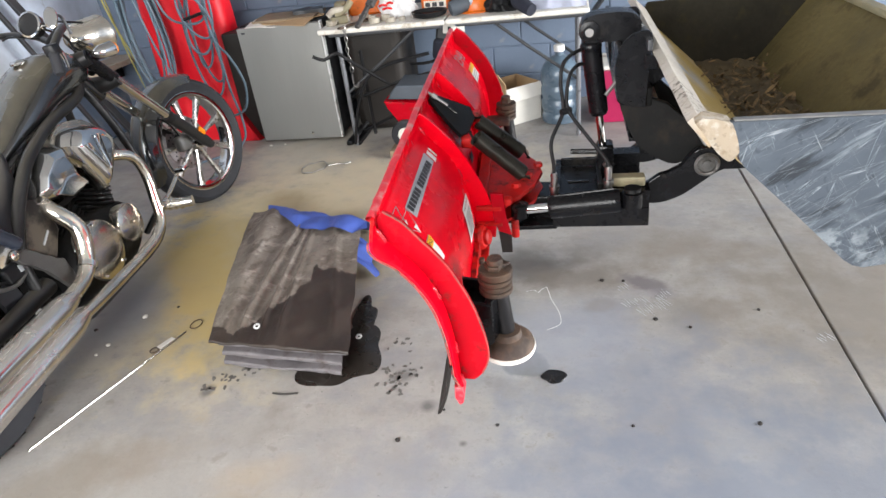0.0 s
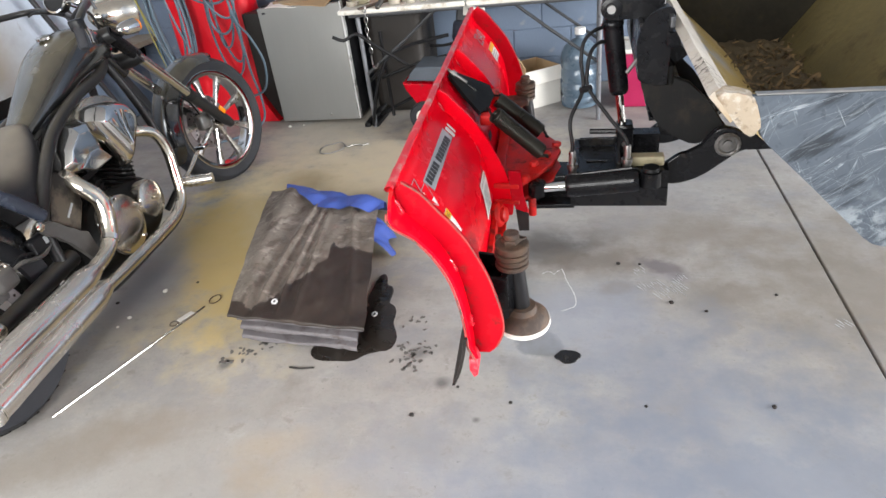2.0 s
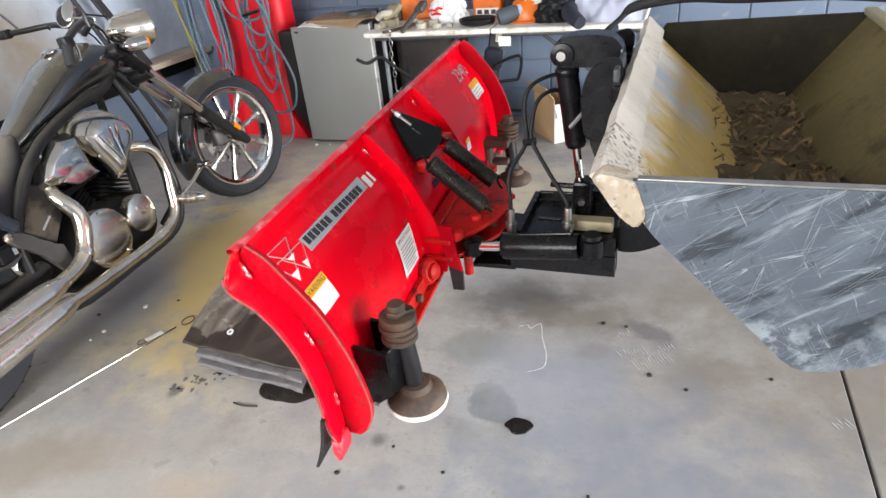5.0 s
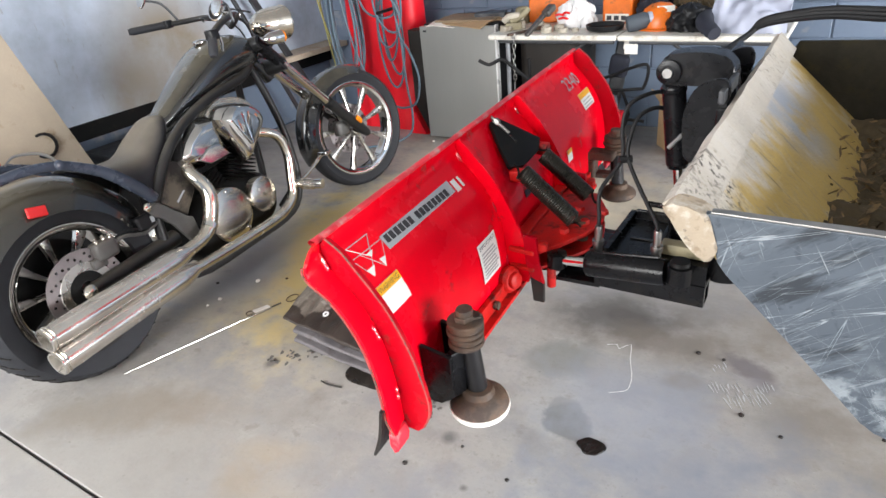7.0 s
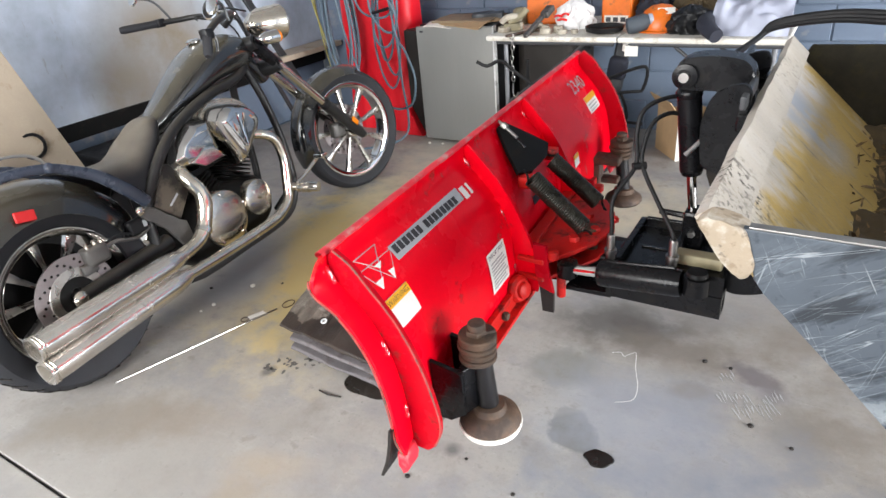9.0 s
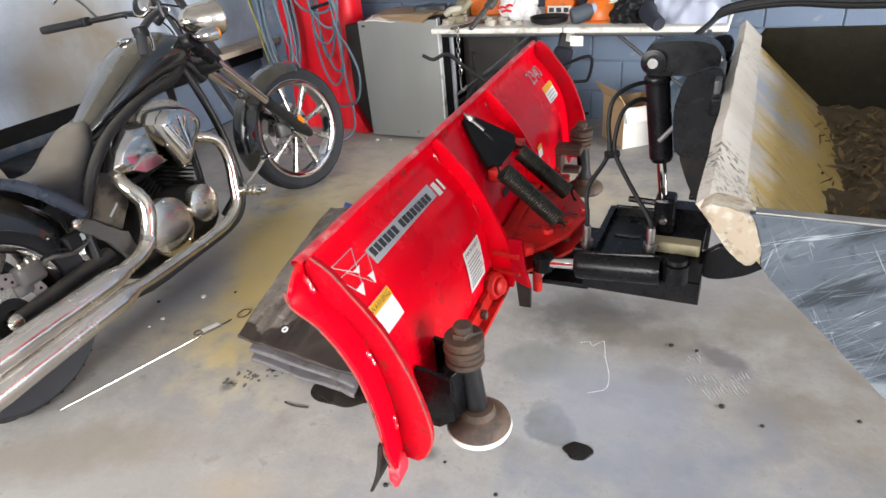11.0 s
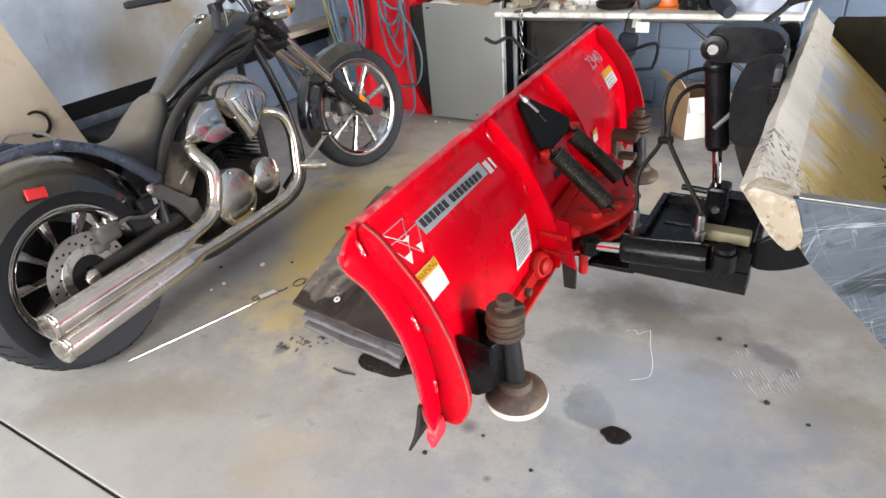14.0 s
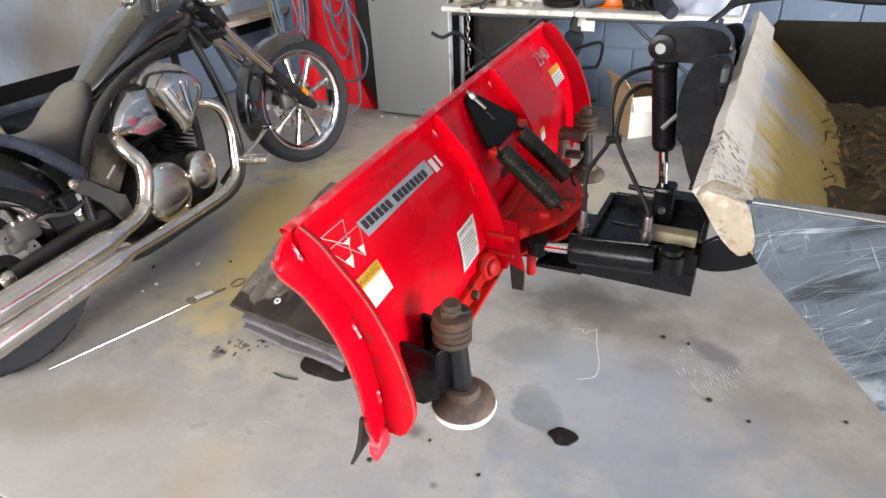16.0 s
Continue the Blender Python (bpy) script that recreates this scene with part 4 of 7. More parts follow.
# trip plate, eye bolt and the two return springs
tip, pn, pf = b_local(-0.283, 2.022, 0.918), b_local(-0.19, 1.935, 0.838), b_local(-0.186, 2.088, 0.856)
bm = B()
ring = [tip + Vector((0, -0.02, 0.002)), tip + Vector((0, 0.022, 0.002)), tip.lerp(pf, 0.55) + Vector((0, 0.02, 0)), pf + Vector((0, 0.012, 0)), pf + Vector((0.015, -0.04, -0.014)), pn + Vector((0.015, 0.04, -0.014)), pn + Vector((0, -0.012, 0)), tip.lerp(pn, 0.55) + Vector((0, -0.02, 0))]
nrm = (pn - tip).cross(pf - tip).normalized()
lowr, topr = [bm.verts.new(p - nrm * 0.005) for p in ring], [bm.verts.new(p + nrm * 0.005) for p in ring]
bm.faces.new(lowr), bm.faces.new(topr[::-1])
for i in range(8):
    bm.faces.new((lowr[i], lowr[(i + 1) % 8], topr[(i + 1) % 8], topr[i]))
plate = part("trip_plate", bm, M["black_matt"], blade, "matt black triangular plate")
up = nrm if nrm.z > 0 else -nrm
a, c = tip + up * 0.012 + Vector((-0.01, 0, 0.006)), tip.lerp((pn + pf) / 2, 0.45) + up * 0.012
mid_ = (pn + pf) / 2
part("slot", tube(B(), [tip.lerp(mid_, 0.5) + up * 0.006, tip.lerp(mid_, 0.72) + up * 0.006], 0.004, 8), M["oil"], plate)
part("eye_bolt", tube(B(), [a, c], 0.0042, 10), M["bolt_steel"], plate, "grey steel eye bolt")
part("nut", lathe(B(), [(0.009, 0), (0.009, 0.014)], along(a.lerp(c, 0.22), c), 6), M["bolt_steel"], plate)
for p in (pn, pf):
    part("clevis", box(B(), p + Vector((0.0, -0.016, -0.034)), p + Vector((0.03, 0.016, -0.006)), 0.004), M["red_worn"], blade)


def coil_spring(p0, p1):
    p0, p1 = Vector(p0), Vector(p1)
    ax = (p1 - p0).normalized()
    e1 = ax.orthogonal().normalized()
    e2 = ax.cross(e1)
    length, turns, r = (p1 - p0).length, 28, 0.0195
    pts = [p0 + ax * (0.018 + (length - 0.036) * k / (turns * 12)) + (e1 * math.cos(k * math.pi / 6) + e2 * math.sin(k * math.pi / 6)) * r for k in range(turns * 12 + 1)]
    spring = part("return_spring", tube(B(), pts, 0.0031, 6), M["spring"], blade, "dark oily coil spring", crease=60)
    for p, d in ((p0, ax), (p1, -ax)):
        hook = [p + d * 0.02 + e1 * r, p + d * 0.012 + e1 * 0.008, p + e2 * 0.006, p - d * 0.01, p - d * 0.004 - e2 * 0.008]
        part("hook", tube(B(), hook, 0.003, 6, n=3), M["black_matt"], spring)


coil_spring(b_local(-0.157, 1.904, 0.852), b_local(-0.02, 1.949, 0.703))
coil_spring(b_local(-0.173, 2.065, 0.84), b_local(-0.027, 2.08, 0.71))

# red turntable, its bosses and the side bracket
sector = [(-0.15, 1.84), (-0.085, 1.835), (-0.04, 1.9), (0.0, 1.97), (0.018, 2.05), (-0.005, 2.13), (-0.05, 2.2), (-0.14, 2.21)]
bm = B()
for z0, z1 in ((0.622, 0.632), (0.668, 0.68)):
    prism(bm, [tuple(b_local(x, y, 0).xy) for x, y in sector], z0, z1, "z", bevel=0.002)
turntable = part("turntable", bm, M["red_worn"], blade, "grease-stained red turntable plates")
for x, y in ((-0.05, 1.935), (-0.06, 2.07), (0.005, 2.07), (-0.02, 2.0), (-0.1, 2.17)):
    p = b_local(x, y, 0.68)
    part("spring_anchor" if x < -0.03 else "bolt", bolt(B(), p, p + Vector((0, 0, 1)), 0.013, 0.012), M["red_worn"], turntable)
p = b_local(-0.03, 2.02, 0)
part("pivot_pin", lathe(B(), [(0.016, 0.6), (0.016, 0.684), (0.02, 0.684), (0.02, 0.69)], pose(p.x, p.y, 0), 16), M["rust"], turntable)
for y in (0.552, 0.942):
    bm = prism(B(), [(0.163, 0.72), (0.196, 0.716), (0.202, 0.64), (0.213, 0.592), (0.178, 0.606), (0.168, 0.64)], y, y + 0.012, bevel=0.002)
    arm = part("side_bracket", bm, M["red_shaded"], blade)
    part("bracket_foot", prism(B(), [(0.178, 0.606), (0.213, 0.592), (0.212, 0.537), (0.184, 0.537)], y, y + 0.0122, bevel=0.002), M["edge_steel"], arm, "bare dark steel foot")
    part("pin", tube(B(), [(0.222, y + 0.03, 0.572), (0.222, y + 0.03, 0.625)], 0.011, 12), M["red_worn"], arm)
    part("bushing", lathe(B(), [(0.014, 0), (0.014, 0.016), (0.008, 0.018)], pose(0.205, y + 0.02, 0.68), 12), M["red_worn"], arm)
bm = box(B(), (0.118, 0.578, 0.6), (0.15, 0.92, 0.69), 0.004)
part("back_beam", bm, M["red_worn"], blade)
bm = prism(B(), [(0.12, 0.58), (0.12, 0.92), (0.24, 0.88), (0.24, 0.6)], 0.605, 0.615, "z", bevel=0.002)
part("lower_plate", bm, M["black"], blade)


# ---------------------------------------------------------------- push frame and cylinders
frame_m = pose(0, 0, 0)
mount = thing("blade_mount", frame_m, "black hydraulic blade mount with lift and angle cylinders", "blade mount")


def hollow(lo, hi, wall):
    """A square tube along x, open at both ends."""
    (x0, y0, z0), (x1, y1, z1) = lo, hi
    bm = B()
    for a, c in (((x0, y0, z0), (x1, y1, z0 + wall)), ((x0, y0, z1 - wall), (x1, y1, z1)), ((x0, y0, z0 + wall), (x1, y0 + wall, z1 - wall)), ((x0, y1 - wall, z0 + wall), (x1, y1, z1 - wall))):
        box(bm, a, c)
    return bm


for y in (1.878, 2.13):
    tube_ = part("square_tube", hollow((0.05, y, 0.582), (0.298, y + 0.05, 0.634), 0.005), M["black"], mount)
    part("square_tube", hollow((0.19, y, 0.637), (0.298, y + 0.05, 0.685), 0.005), M["black"], mount)
    part("tube_rim", hollow((0.298, y, 0.582), (0.2992, y + 0.05, 0.634), 0.005), M["bushing"], tube_, "worn bright tube rim")
part("deck", box(B(), (0.06, 1.92, 0.636), (0.29, 2.14, 0.648), 0.003), M["black"], mount)
for lo, hi in (((0.055, 1.915, 0.648), (0.07, 2.15, 0.668)), ((0.07, 2.138, 0.648), (0.28, 2.15, 0.672)), ((0.17, 1.94, 0.648), (0.182, 2.138, 0.68))):
    part("deck_rib", box(B(), lo, hi, 0.002), M["black"], mount)
part("slot", box(B(), (0.09, 2.02, 0.6485), (0.15, 2.03, 0.652), 0.001), M["oil"], mount)
part("tan_block", box(B(), (0.19, 1.9, 0.686), (0.288, 1.935, 0.712), 0.004), M["tan"], mount, "tan painted block")
gusset = [(-0.05, 1.88), (0.06, 1.885), (0.06, 2.17), (-0.05, 2.18)]
part("gusset", prism(B(), gusset, 0.572, 0.584, "z", bevel=0.002), M["black"], mount)
for a, c in (((-0.06, 2.02, 0.6), (0.08, 2.02, 0.6)),):
    part("tongue", box(B(), (a[0], a[1] - 0.05, a[2] - 0.03), (c[0], c[1] + 0.05, c[2] + 0.03), 0.005), M["black"], mount)
# angle cylinder
axis = [Vector((0.04, 1.852, 0.656)), Vector((0.224, 1.84, 0.678))]
cyl = part("angle_cylinder", lathe(B(), [(0.024, 0), (0.03, 0.004), (0.031, 0.012), (0.031, 0.172), (0.029, 0.184), (0.016, 0.186)], along(*axis), 24), M["black"], mount, "glossy black hydraulic cylinder")
d = (axis[1] - axis[0]).normalized()
part("piston_rod", tube(B(), [axis[0] - d * 0.062, axis[0]], 0.0125, 16), M["chrome"], cyl)
part("rod_eye", lathe(B(), [(0.012, -0.02), (0.024, -0.018), (0.024, 0.018), (0.012, 0.02)], pose(*(axis[0] - d * 0.078)), 18), M["black"], cyl)
part("cap_eye", lathe(B(), [(0.01, -0.022), (0.026, -0.02), (0.026, 0.02), (0.01, 0.022)], pose(*(axis[1] + d * 0.026)), 18), M["black"], cyl)
part("pin_head", lathe(B(), [(0.02, 0.0), (0.022, 0.004), (0.02, 0.012)], pose(*(axis[1] + d * 0.026 + Vector((0, 0, 0.02)))), 12), M["black_matt"], cyl)
part("seam_pipe", tube(B(), [axis[0] + Vector((0.02, 0, 0.032)), axis[1] + Vector((-0.02, 0, 0.032))], 0.004, 8), M["black"], cyl)
# lift cylinder
la, lb = Vector((0.148, 2.08, 1.057)), Vector((0.196, 2.08, 0.672))
ld = (lb - la).normalized()
lift = part("lift_cylinder", lathe(B(), [(0.02, 0.03), (0.025, 0.034), (0.0285, 0.04), (0.0285, 0.05), (0.026, 0.054), (0.026, 0.222), (0.022, 0.232), (0.012, 0.234)], along(la, lb), 24), M["black"], mount, "glossy black hydraulic cylinder")
part("piston_rod", tube(B(), [la + ld * 0.22, lb], 0.011, 16), M["chrome"], lift)
part("top_eye", tube(B(), [la + Vector((0, -0.026, 0)), la + Vector((0, 0.026, 0))], 0.024, 20), M["black"], lift)
part("cylinder_pin", tube(B(), [la + Vector((0, -0.052, 0)), la + Vector((0, 0.03, 0))], 0.0105, 14), M["steel"], lift, "steel pivot pin")
part("clevis", box(B(), (0.172, 2.05, 0.65), (0.218, 2.11, 0.742), 0.008), M["black"], lift)
part("clevis_bolt", bolt(B(), (0.196, 2.05, 0.69), (0.196, 1.9, 0.69), 0.009, 0.01), M["steel"], lift)
# upper arm
arm_line = smooth_line([(0.122, 1.05), (0.133, 1.083), (0.165, 1.096), (0.225, 1.098), (0.262, 1.088), (0.281, 1.062), (0.284, 1.03), (0.3, 0.985), (0.345, 0.93)], 4) + smooth_line([(0.31, 0.9), (0.27, 0.97), (0.245, 1.02), (0.2, 1.027), (0.165, 1.026), (0.135, 1.028)], 4)
part("upper_arm", prism(B(), arm_line, 2.05, 2.115, bevel=0.006), M["black"], mount)
part("arm_boss", lathe(B(), [(0.02, 0), (0.026, 0.002), (0.026, 0.012), (0.016, 0.014)], along((0.148, 2.05, 1.057), (0.148, 1, 1.057)), 24), M["black"], mount)
part("keeper_bar", box(B(), (0.276, 1.9, 1.032), (0.288, 2.06, 1.058), 0.003), M["dark_tube"], mount, "grey steel keeper bar")
# hook plates behind the bucket
hook_line = smooth_line([(0.285, 0.888), (0.224, 0.896), (0.212, 0.925), (0.207, 0.985), (0.213, 1.02), (0.224, 1.047), (0.247, 1.066), (0.281, 1.072), (0.293, 1.047), (0.284, 1.01)], 3)
body_line = smooth_line([(0.3, 0.9), (0.226, 0.9), (0.237, 0.845), (0.263, 0.79), (0.29, 0.76), (0.342, 0.727), (0.38, 0.722), (0.438, 0.766)], 4) + [(0.385, 0.84), (0.34, 0.885)]
for y in (1.962, 2.22):
    part("hook_body", prism(B(), body_line, y, y + 0.018, bevel=0.004), M["black_matt"], mount)
part("body_floor", box(B(), (0.25, 1.98, 0.78), (0.4, 2.22, 0.79), 0.002, pose(0, 0, 0)), M["black"], mount)
for y in (1.935, 2.24):
    hp = part("hook_plate", prism(B(), hook_line, y, y + 0.014, bevel=0.003), M["black"], mount)
    part("hook_web", box(B(), (0.214, y + 0.014, 0.9), (0.226, y + 0.3, 1.03), 0.003), M["black"], hp)
    part("hook_lug", box(B(), (0.272, y - 0.02, 0.985), (0.305, y + 0.04, 1.02), 0.004, ), M["black"], hp)
part("cross_tube", tube(B(), [(0.30, 1.985, 0.86), (0.30, 2.27, 0.86)], 0.03, 14), M["black"], mount)
part("cross_box", box(B(), (0.25, 1.955, 0.88), (0.30, 2.25, 0.93), 0.006), M["black_matt"], mount)
low_line = smooth_line([(0.27, 0.66), (0.292, 0.626), (0.335, 0.624), (0.384, 0.643), (0.43, 0.678), (0.465, 0.706), (0.49, 0.717)], 4) + [(0.9, 0.72), (0.9, 0.755)] + smooth_line([(0.53, 0.752), (0.476, 0.76), (0.437, 0.774), (0.406, 0.763), (0.371, 0.718), (0.323, 0.702)], 4)
for y in (1.93, 2.21):
    la_ = part("lower_arm", prism(B(), low_line, y, y + 0.02, bevel=0.003), M["black"], mount)
    part("pivot_boss", lathe(B(), [(0.03, -0.001), (0.032, 0.004), (0.026, 0.01), (0.022, 0.008), (0.021, 0.001), (0.012, 0.001), (0.012, 0.008), (0.004, 0.009)], along((0.44, y, 0.73), (0.44, y - 1, 0.73)), 20), M["bushing"], la_, "worn pivot bushing")
part("latch_rod", tube(B(), [(0.185, 1.93, 0.925), (0.222, 1.945, 0.968)], 0.005, 8), M["steel"], mount)
part("lock_pin", tube(B(), [(0.10, 2.15, 0.69), (0.2, 2.13, 0.695)], 0.008, 8), M["black"], mount)
# hoses and their fittings
for n_, pts in enumerate((
        [(0.055, 1.883, 0.735), (0.055, 1.885, 0.76), (0.05, 1.905, 0.82), (0.08, 1.955, 0.88), (0.075, 1.968, 0.95), (0.082, 1.985, 0.995), (0.11, 2.03, 1.01), (0.14, 2.09, 1.0), (0.16, 2.13, 0.96)],
        [(0.192, 1.867, 0.755), (0.185, 1.87, 0.78), (0.14, 1.91, 0.828), (0.095, 1.957, 0.88), (0.09, 1.975, 0.92), (0.1, 2.0, 0.965), (0.125, 2.05, 0.975), (0.15, 2.11, 0.95)])):
    h = part("hydraulic_hose", tube(B(), pts, 0.0048, 10, n=6), M["hose"], mount, "black rubber hydraulic hose")
    p = Vector(pts[0])
    part("fitting", lathe(B(), [(0.011, -0.055), (0.011, -0.042), (0.014, -0.042), (0.014, -0.03), (0.009, -0.03), (0.0095, 0.0), (0.008, 0.006)], pose(*p), 12), M["steel"], h, "silver hose fitting")
part("hose_tie", tube(B(), [(0.075, 1.95, 0.88), (0.1, 1.965, 0.88)], 0.009, 8), M["plastic_black"], mount)
for k in range(3):
    pts = [(0.14 + 0.012 * k, 2.2, 1.0), (0.16, 2.5, 0.99), (0.2 + 0.006 * k, 2.75, 1.0 + 0.006 * k), (0.25, 2.77, 1.034 + 0.008 * k), (0.4, 2.76, 1.056 + 0.01 * k), (0.56, 2.74, 1.05 + 0.012 * k), (0.8, 2.72, 1.05 + 0.01 * k), (1.1, 2.72, 1.02)]
    part("hydraulic_hose", tube(B(), pts, 0.0085, 8, n=5), M["hose"], mount)


# ---------------------------------------------------------------- loader bucket
bucket = thing("loader_bucket", pose(0, 0, 0), "scuffed steel loader bucket, muddy inside, lip raised", "loader bucket")
NY, FY, NEAR_Y = 1.44, 2.63, 1.41
LIP, HEEL, SOLE, RIM = Vector((0.335, 0, 0.9805)), Vector((0.605, 0, 0.725)), Vector((0.68, 0, 0.755)), Vector((0.87, 0, 1.02))


def plank(bm, a, c, y0, y1, t, n=1, rough=0.0, m=18):
    """A plate from a to c in x and z, from y0 to y1."""
    def fn(u, v):
        p = a.lerp(c, u)
        return Vector((p.x, y0 + (y1 - y0) * v, p.z + 0.025 * max(0.0, 1 - v * 5)))      # the near end is bent up a little
    return grid(bm, fn, n, m, t)


part("floor_plate", plank(B(), LIP, HEEL, NEAR_Y + 0.013, FY, 0.008, 6), M["bucket_floor"], bucket, "mud-caked pale steel floor plate")
edge = [(0.292, 1.022), (0.307, 1.035), (0.35, 0.993), (0.332, 0.974)]
bm = B()
na = 40
rows = []
for i in range(na + 1):
    y = NY + (FY - NY) * i / na
    j = 0.003 * noise.noise((y * 9, 0, 0))
    rows.append([bm.verts.new((x + (j if k < 2 else 0), y, z - (j if k < 2 else 0))) for k, (x, z) in enumerate(edge)])
for ra, rb in zip(rows, rows[1:]):
    for k in range(4):
        bm.faces.new((ra[k], ra[(k + 1) % 4], rb[(k + 1) % 4], rb[k]))
bm.faces.new(rows[0]), bm.faces.new(rows[-1])
part("cutting_lip", bm, M["bucket_lip"], bucket, "chipped pale cutting lip")
part("back_plate", plank(B(), SOLE, RIM, NEAR_Y + 0.013, FY, 0.008, 6), M["bucket_in"], bucket, "dark muddy back plate")
part("sole_plate", plank(B(), HEEL, SOLE, NEAR_Y + 0.013, FY, 0.008, 1), M["bucket_in"], bucket)
side = [(0.354, 1.03), (0.362, 1.005), (0.372, 0.985), (0.374, 0.962), (0.388, 0.945), (0.47, 0.865), (0.572, 0.762), (0.588, 0.75), (0.606, 0.745), (0.64, 0.752), (0.69, 0.772), (0.885, 1.03)]
far_side = [(0.355, 1.013), (0.338, 0.985), (0.345, 0.955), (0.366, 0.936), (0.60, 0.716), (0.62, 0.718), (0.685, 0.748), (0.88, 1.012), (0.86, 1.022)]
# the far plate's material is darkened to carry the shade inside the bucket
for y, mt in ((NEAR_Y, "bucket_out"), (FY, "far_side_shaded")):
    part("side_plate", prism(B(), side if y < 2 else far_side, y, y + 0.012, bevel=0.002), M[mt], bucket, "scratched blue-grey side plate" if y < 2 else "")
part("rim", box(B(), (0.855, NEAR_Y + 0.013, 1.016), (0.886, FY + 0.012, 1.034), 0.004), M["tan"], bucket, "worn top rim")
part("wear_strip", box(B(), (0.36, NEAR_Y - 0.001, 1.0305), (0.872, NEAR_Y + 0.014, 1.0335), 0.001), M["bolt_steel"], bucket, "bright worn top edge")
# the battered end of the lip, folded over the side
bm = prism(B(), smooth_line([(0.3, 1.03), (0.322, 0.998), (0.34, 0.978), (0.357, 0.961), (0.369, 0.965), (0.374, 0.983), (0.367, 1.002), (0.357, 1.028), (0.335, 1.036), (0.312, 1.039)], 4), NEAR_Y - 0.004, NY + 0.004, bevel=0.004)
for v in bm.verts:
    v.co += Vector((0.003 * noise.noise(v.co * 60), 0.003 * noise.noise(v.co * 45 + Vector((3, 0, 0))), 0.003 * noise.noise(v.co * 55 + Vector((0, 5, 0)))))
part("lip_end", bm, M["lip_end"], bucket, "battered pale end of the lip")

# mud and dead leaves along the heel
bm = B()


def mud_fn(u, v):
    x = 0.44 + 0.31 * u
    y = NEAR_Y + 0.02 + (FY - NEAR_Y - 0.05) * v
    base = max(0.957 - (x - 0.36) * 0.947 if x < 0.605 else 0.725, 0.725 + max(0, x - 0.68) * 1.39) + 0.025 * max(0.0, 1 - 5 * (y - NEAR_Y) / (FY - NEAR_Y))
    n_ = noise.noise((x * 14, y * 9, 1)) * 0.024 + noise.noise((x * 40, y * 40, 3)) * 0.016
    heap = 0.045 * min(1.0, max(0.0, (2.08 - y) / 0.12)) + 0.03 * max(0.0, (y - 2.45) / 0.18)
    z = 0.786 + heap + n_
    return Vector((x, y, z if z > base + 0.002 else base - 0.002))


grid(bm, mud_fn, 40, 140)
solid("mud", bm, M["mud"], "dried brown mud heaped along the bucket's heel", "mud", kind="stuff", crease=60)
rng = random.Random(4)
bm = B()
for k in range(760):
    x, y = 0.485 + 0.255 * rng.random(), NEAR_Y + 0.05 + (FY - NEAR_Y - 0.1) * rng.random()
    z = mud_fn((x - 0.44) / 0.31, (y - NEAR_Y - 0.02) / (FY - NEAR_Y - 0.05)).z + 0.004 + 0.012 * rng.random()
    z = max(z, 0.957 - (x - 0.36) * 0.947 + 0.012) if x < 0.6 else z
    if x < 0.55 and rng.random() < 0.8:
        continue
    s = 0.005 + 0.012 * rng.random()
    q = pose(x, y, z, rng.uniform(-50, 50), rng.uniform(-50, 50), rng.uniform(0, 360))
    leaf = [(-1.2, 0, 0), (-0.3, 0.3, 0.15), (0.5, 0.26, 0.05), (1.3, 0, 0.25), (0.5, -0.26, 0.1), (-0.3, -0.3, 0.2)]
    vs = [bm.verts.new(q @ Vector((a * s, b * s, c * s))) for a, b, c in leaf]
    bm.faces.new(vs)
solid("dead_leaves", bm, M["leaf"], "scattered dead brown leaves in the muddy bucket", "leaves", kind="stuff")

# ---------------------------------------------------------------- motorcycle
BIKE = pose(-1.77, 1.5, 0, 0, 0, 95.9) @ pose(0, 0, 0, -7, 0, 0)
bike = thing("motorcycle", BIKE, "dusty black chopper motorcycle with chrome engine and exhausts on its stand", "motorcycle")


def loft(bm, sections, seg=24, power=2.0):
    """A skin over sections of (x, z, half height, half width)."""
    xs = catmull([(x, z, 0) for x, z, h, w in sections], 4)
    hs = catmull([(h, w, 0) for x, z, h, w in sections], 4)
    rings = []
    for p, q in zip(xs, hs):
        ring = []
        for k in range(seg):
            a = 2 * math.pi * k / seg
            c, s = math.cos(a), math.sin(a)
            ring.append(bm.verts.new((p.x, q.y * math.copysign(abs(c) ** (2 / power), c), p.y + q.x * math.copysign(abs(s) ** (2 / power), s))))
        rings.append(ring)
    for a, b in zip(rings, rings[1:]):
        for k in range(seg):
            bm.faces.new((a[k], a[(k + 1) % seg], b[(k + 1) % seg], b[k]))
    bm.faces.new(rings[0][::-1]), bm.faces.new(rings[-1])
    return bm


SPIN = pose(0, 0, 0, 90, 0, 0)      # from a turned part's axis z to the wheel's axis y


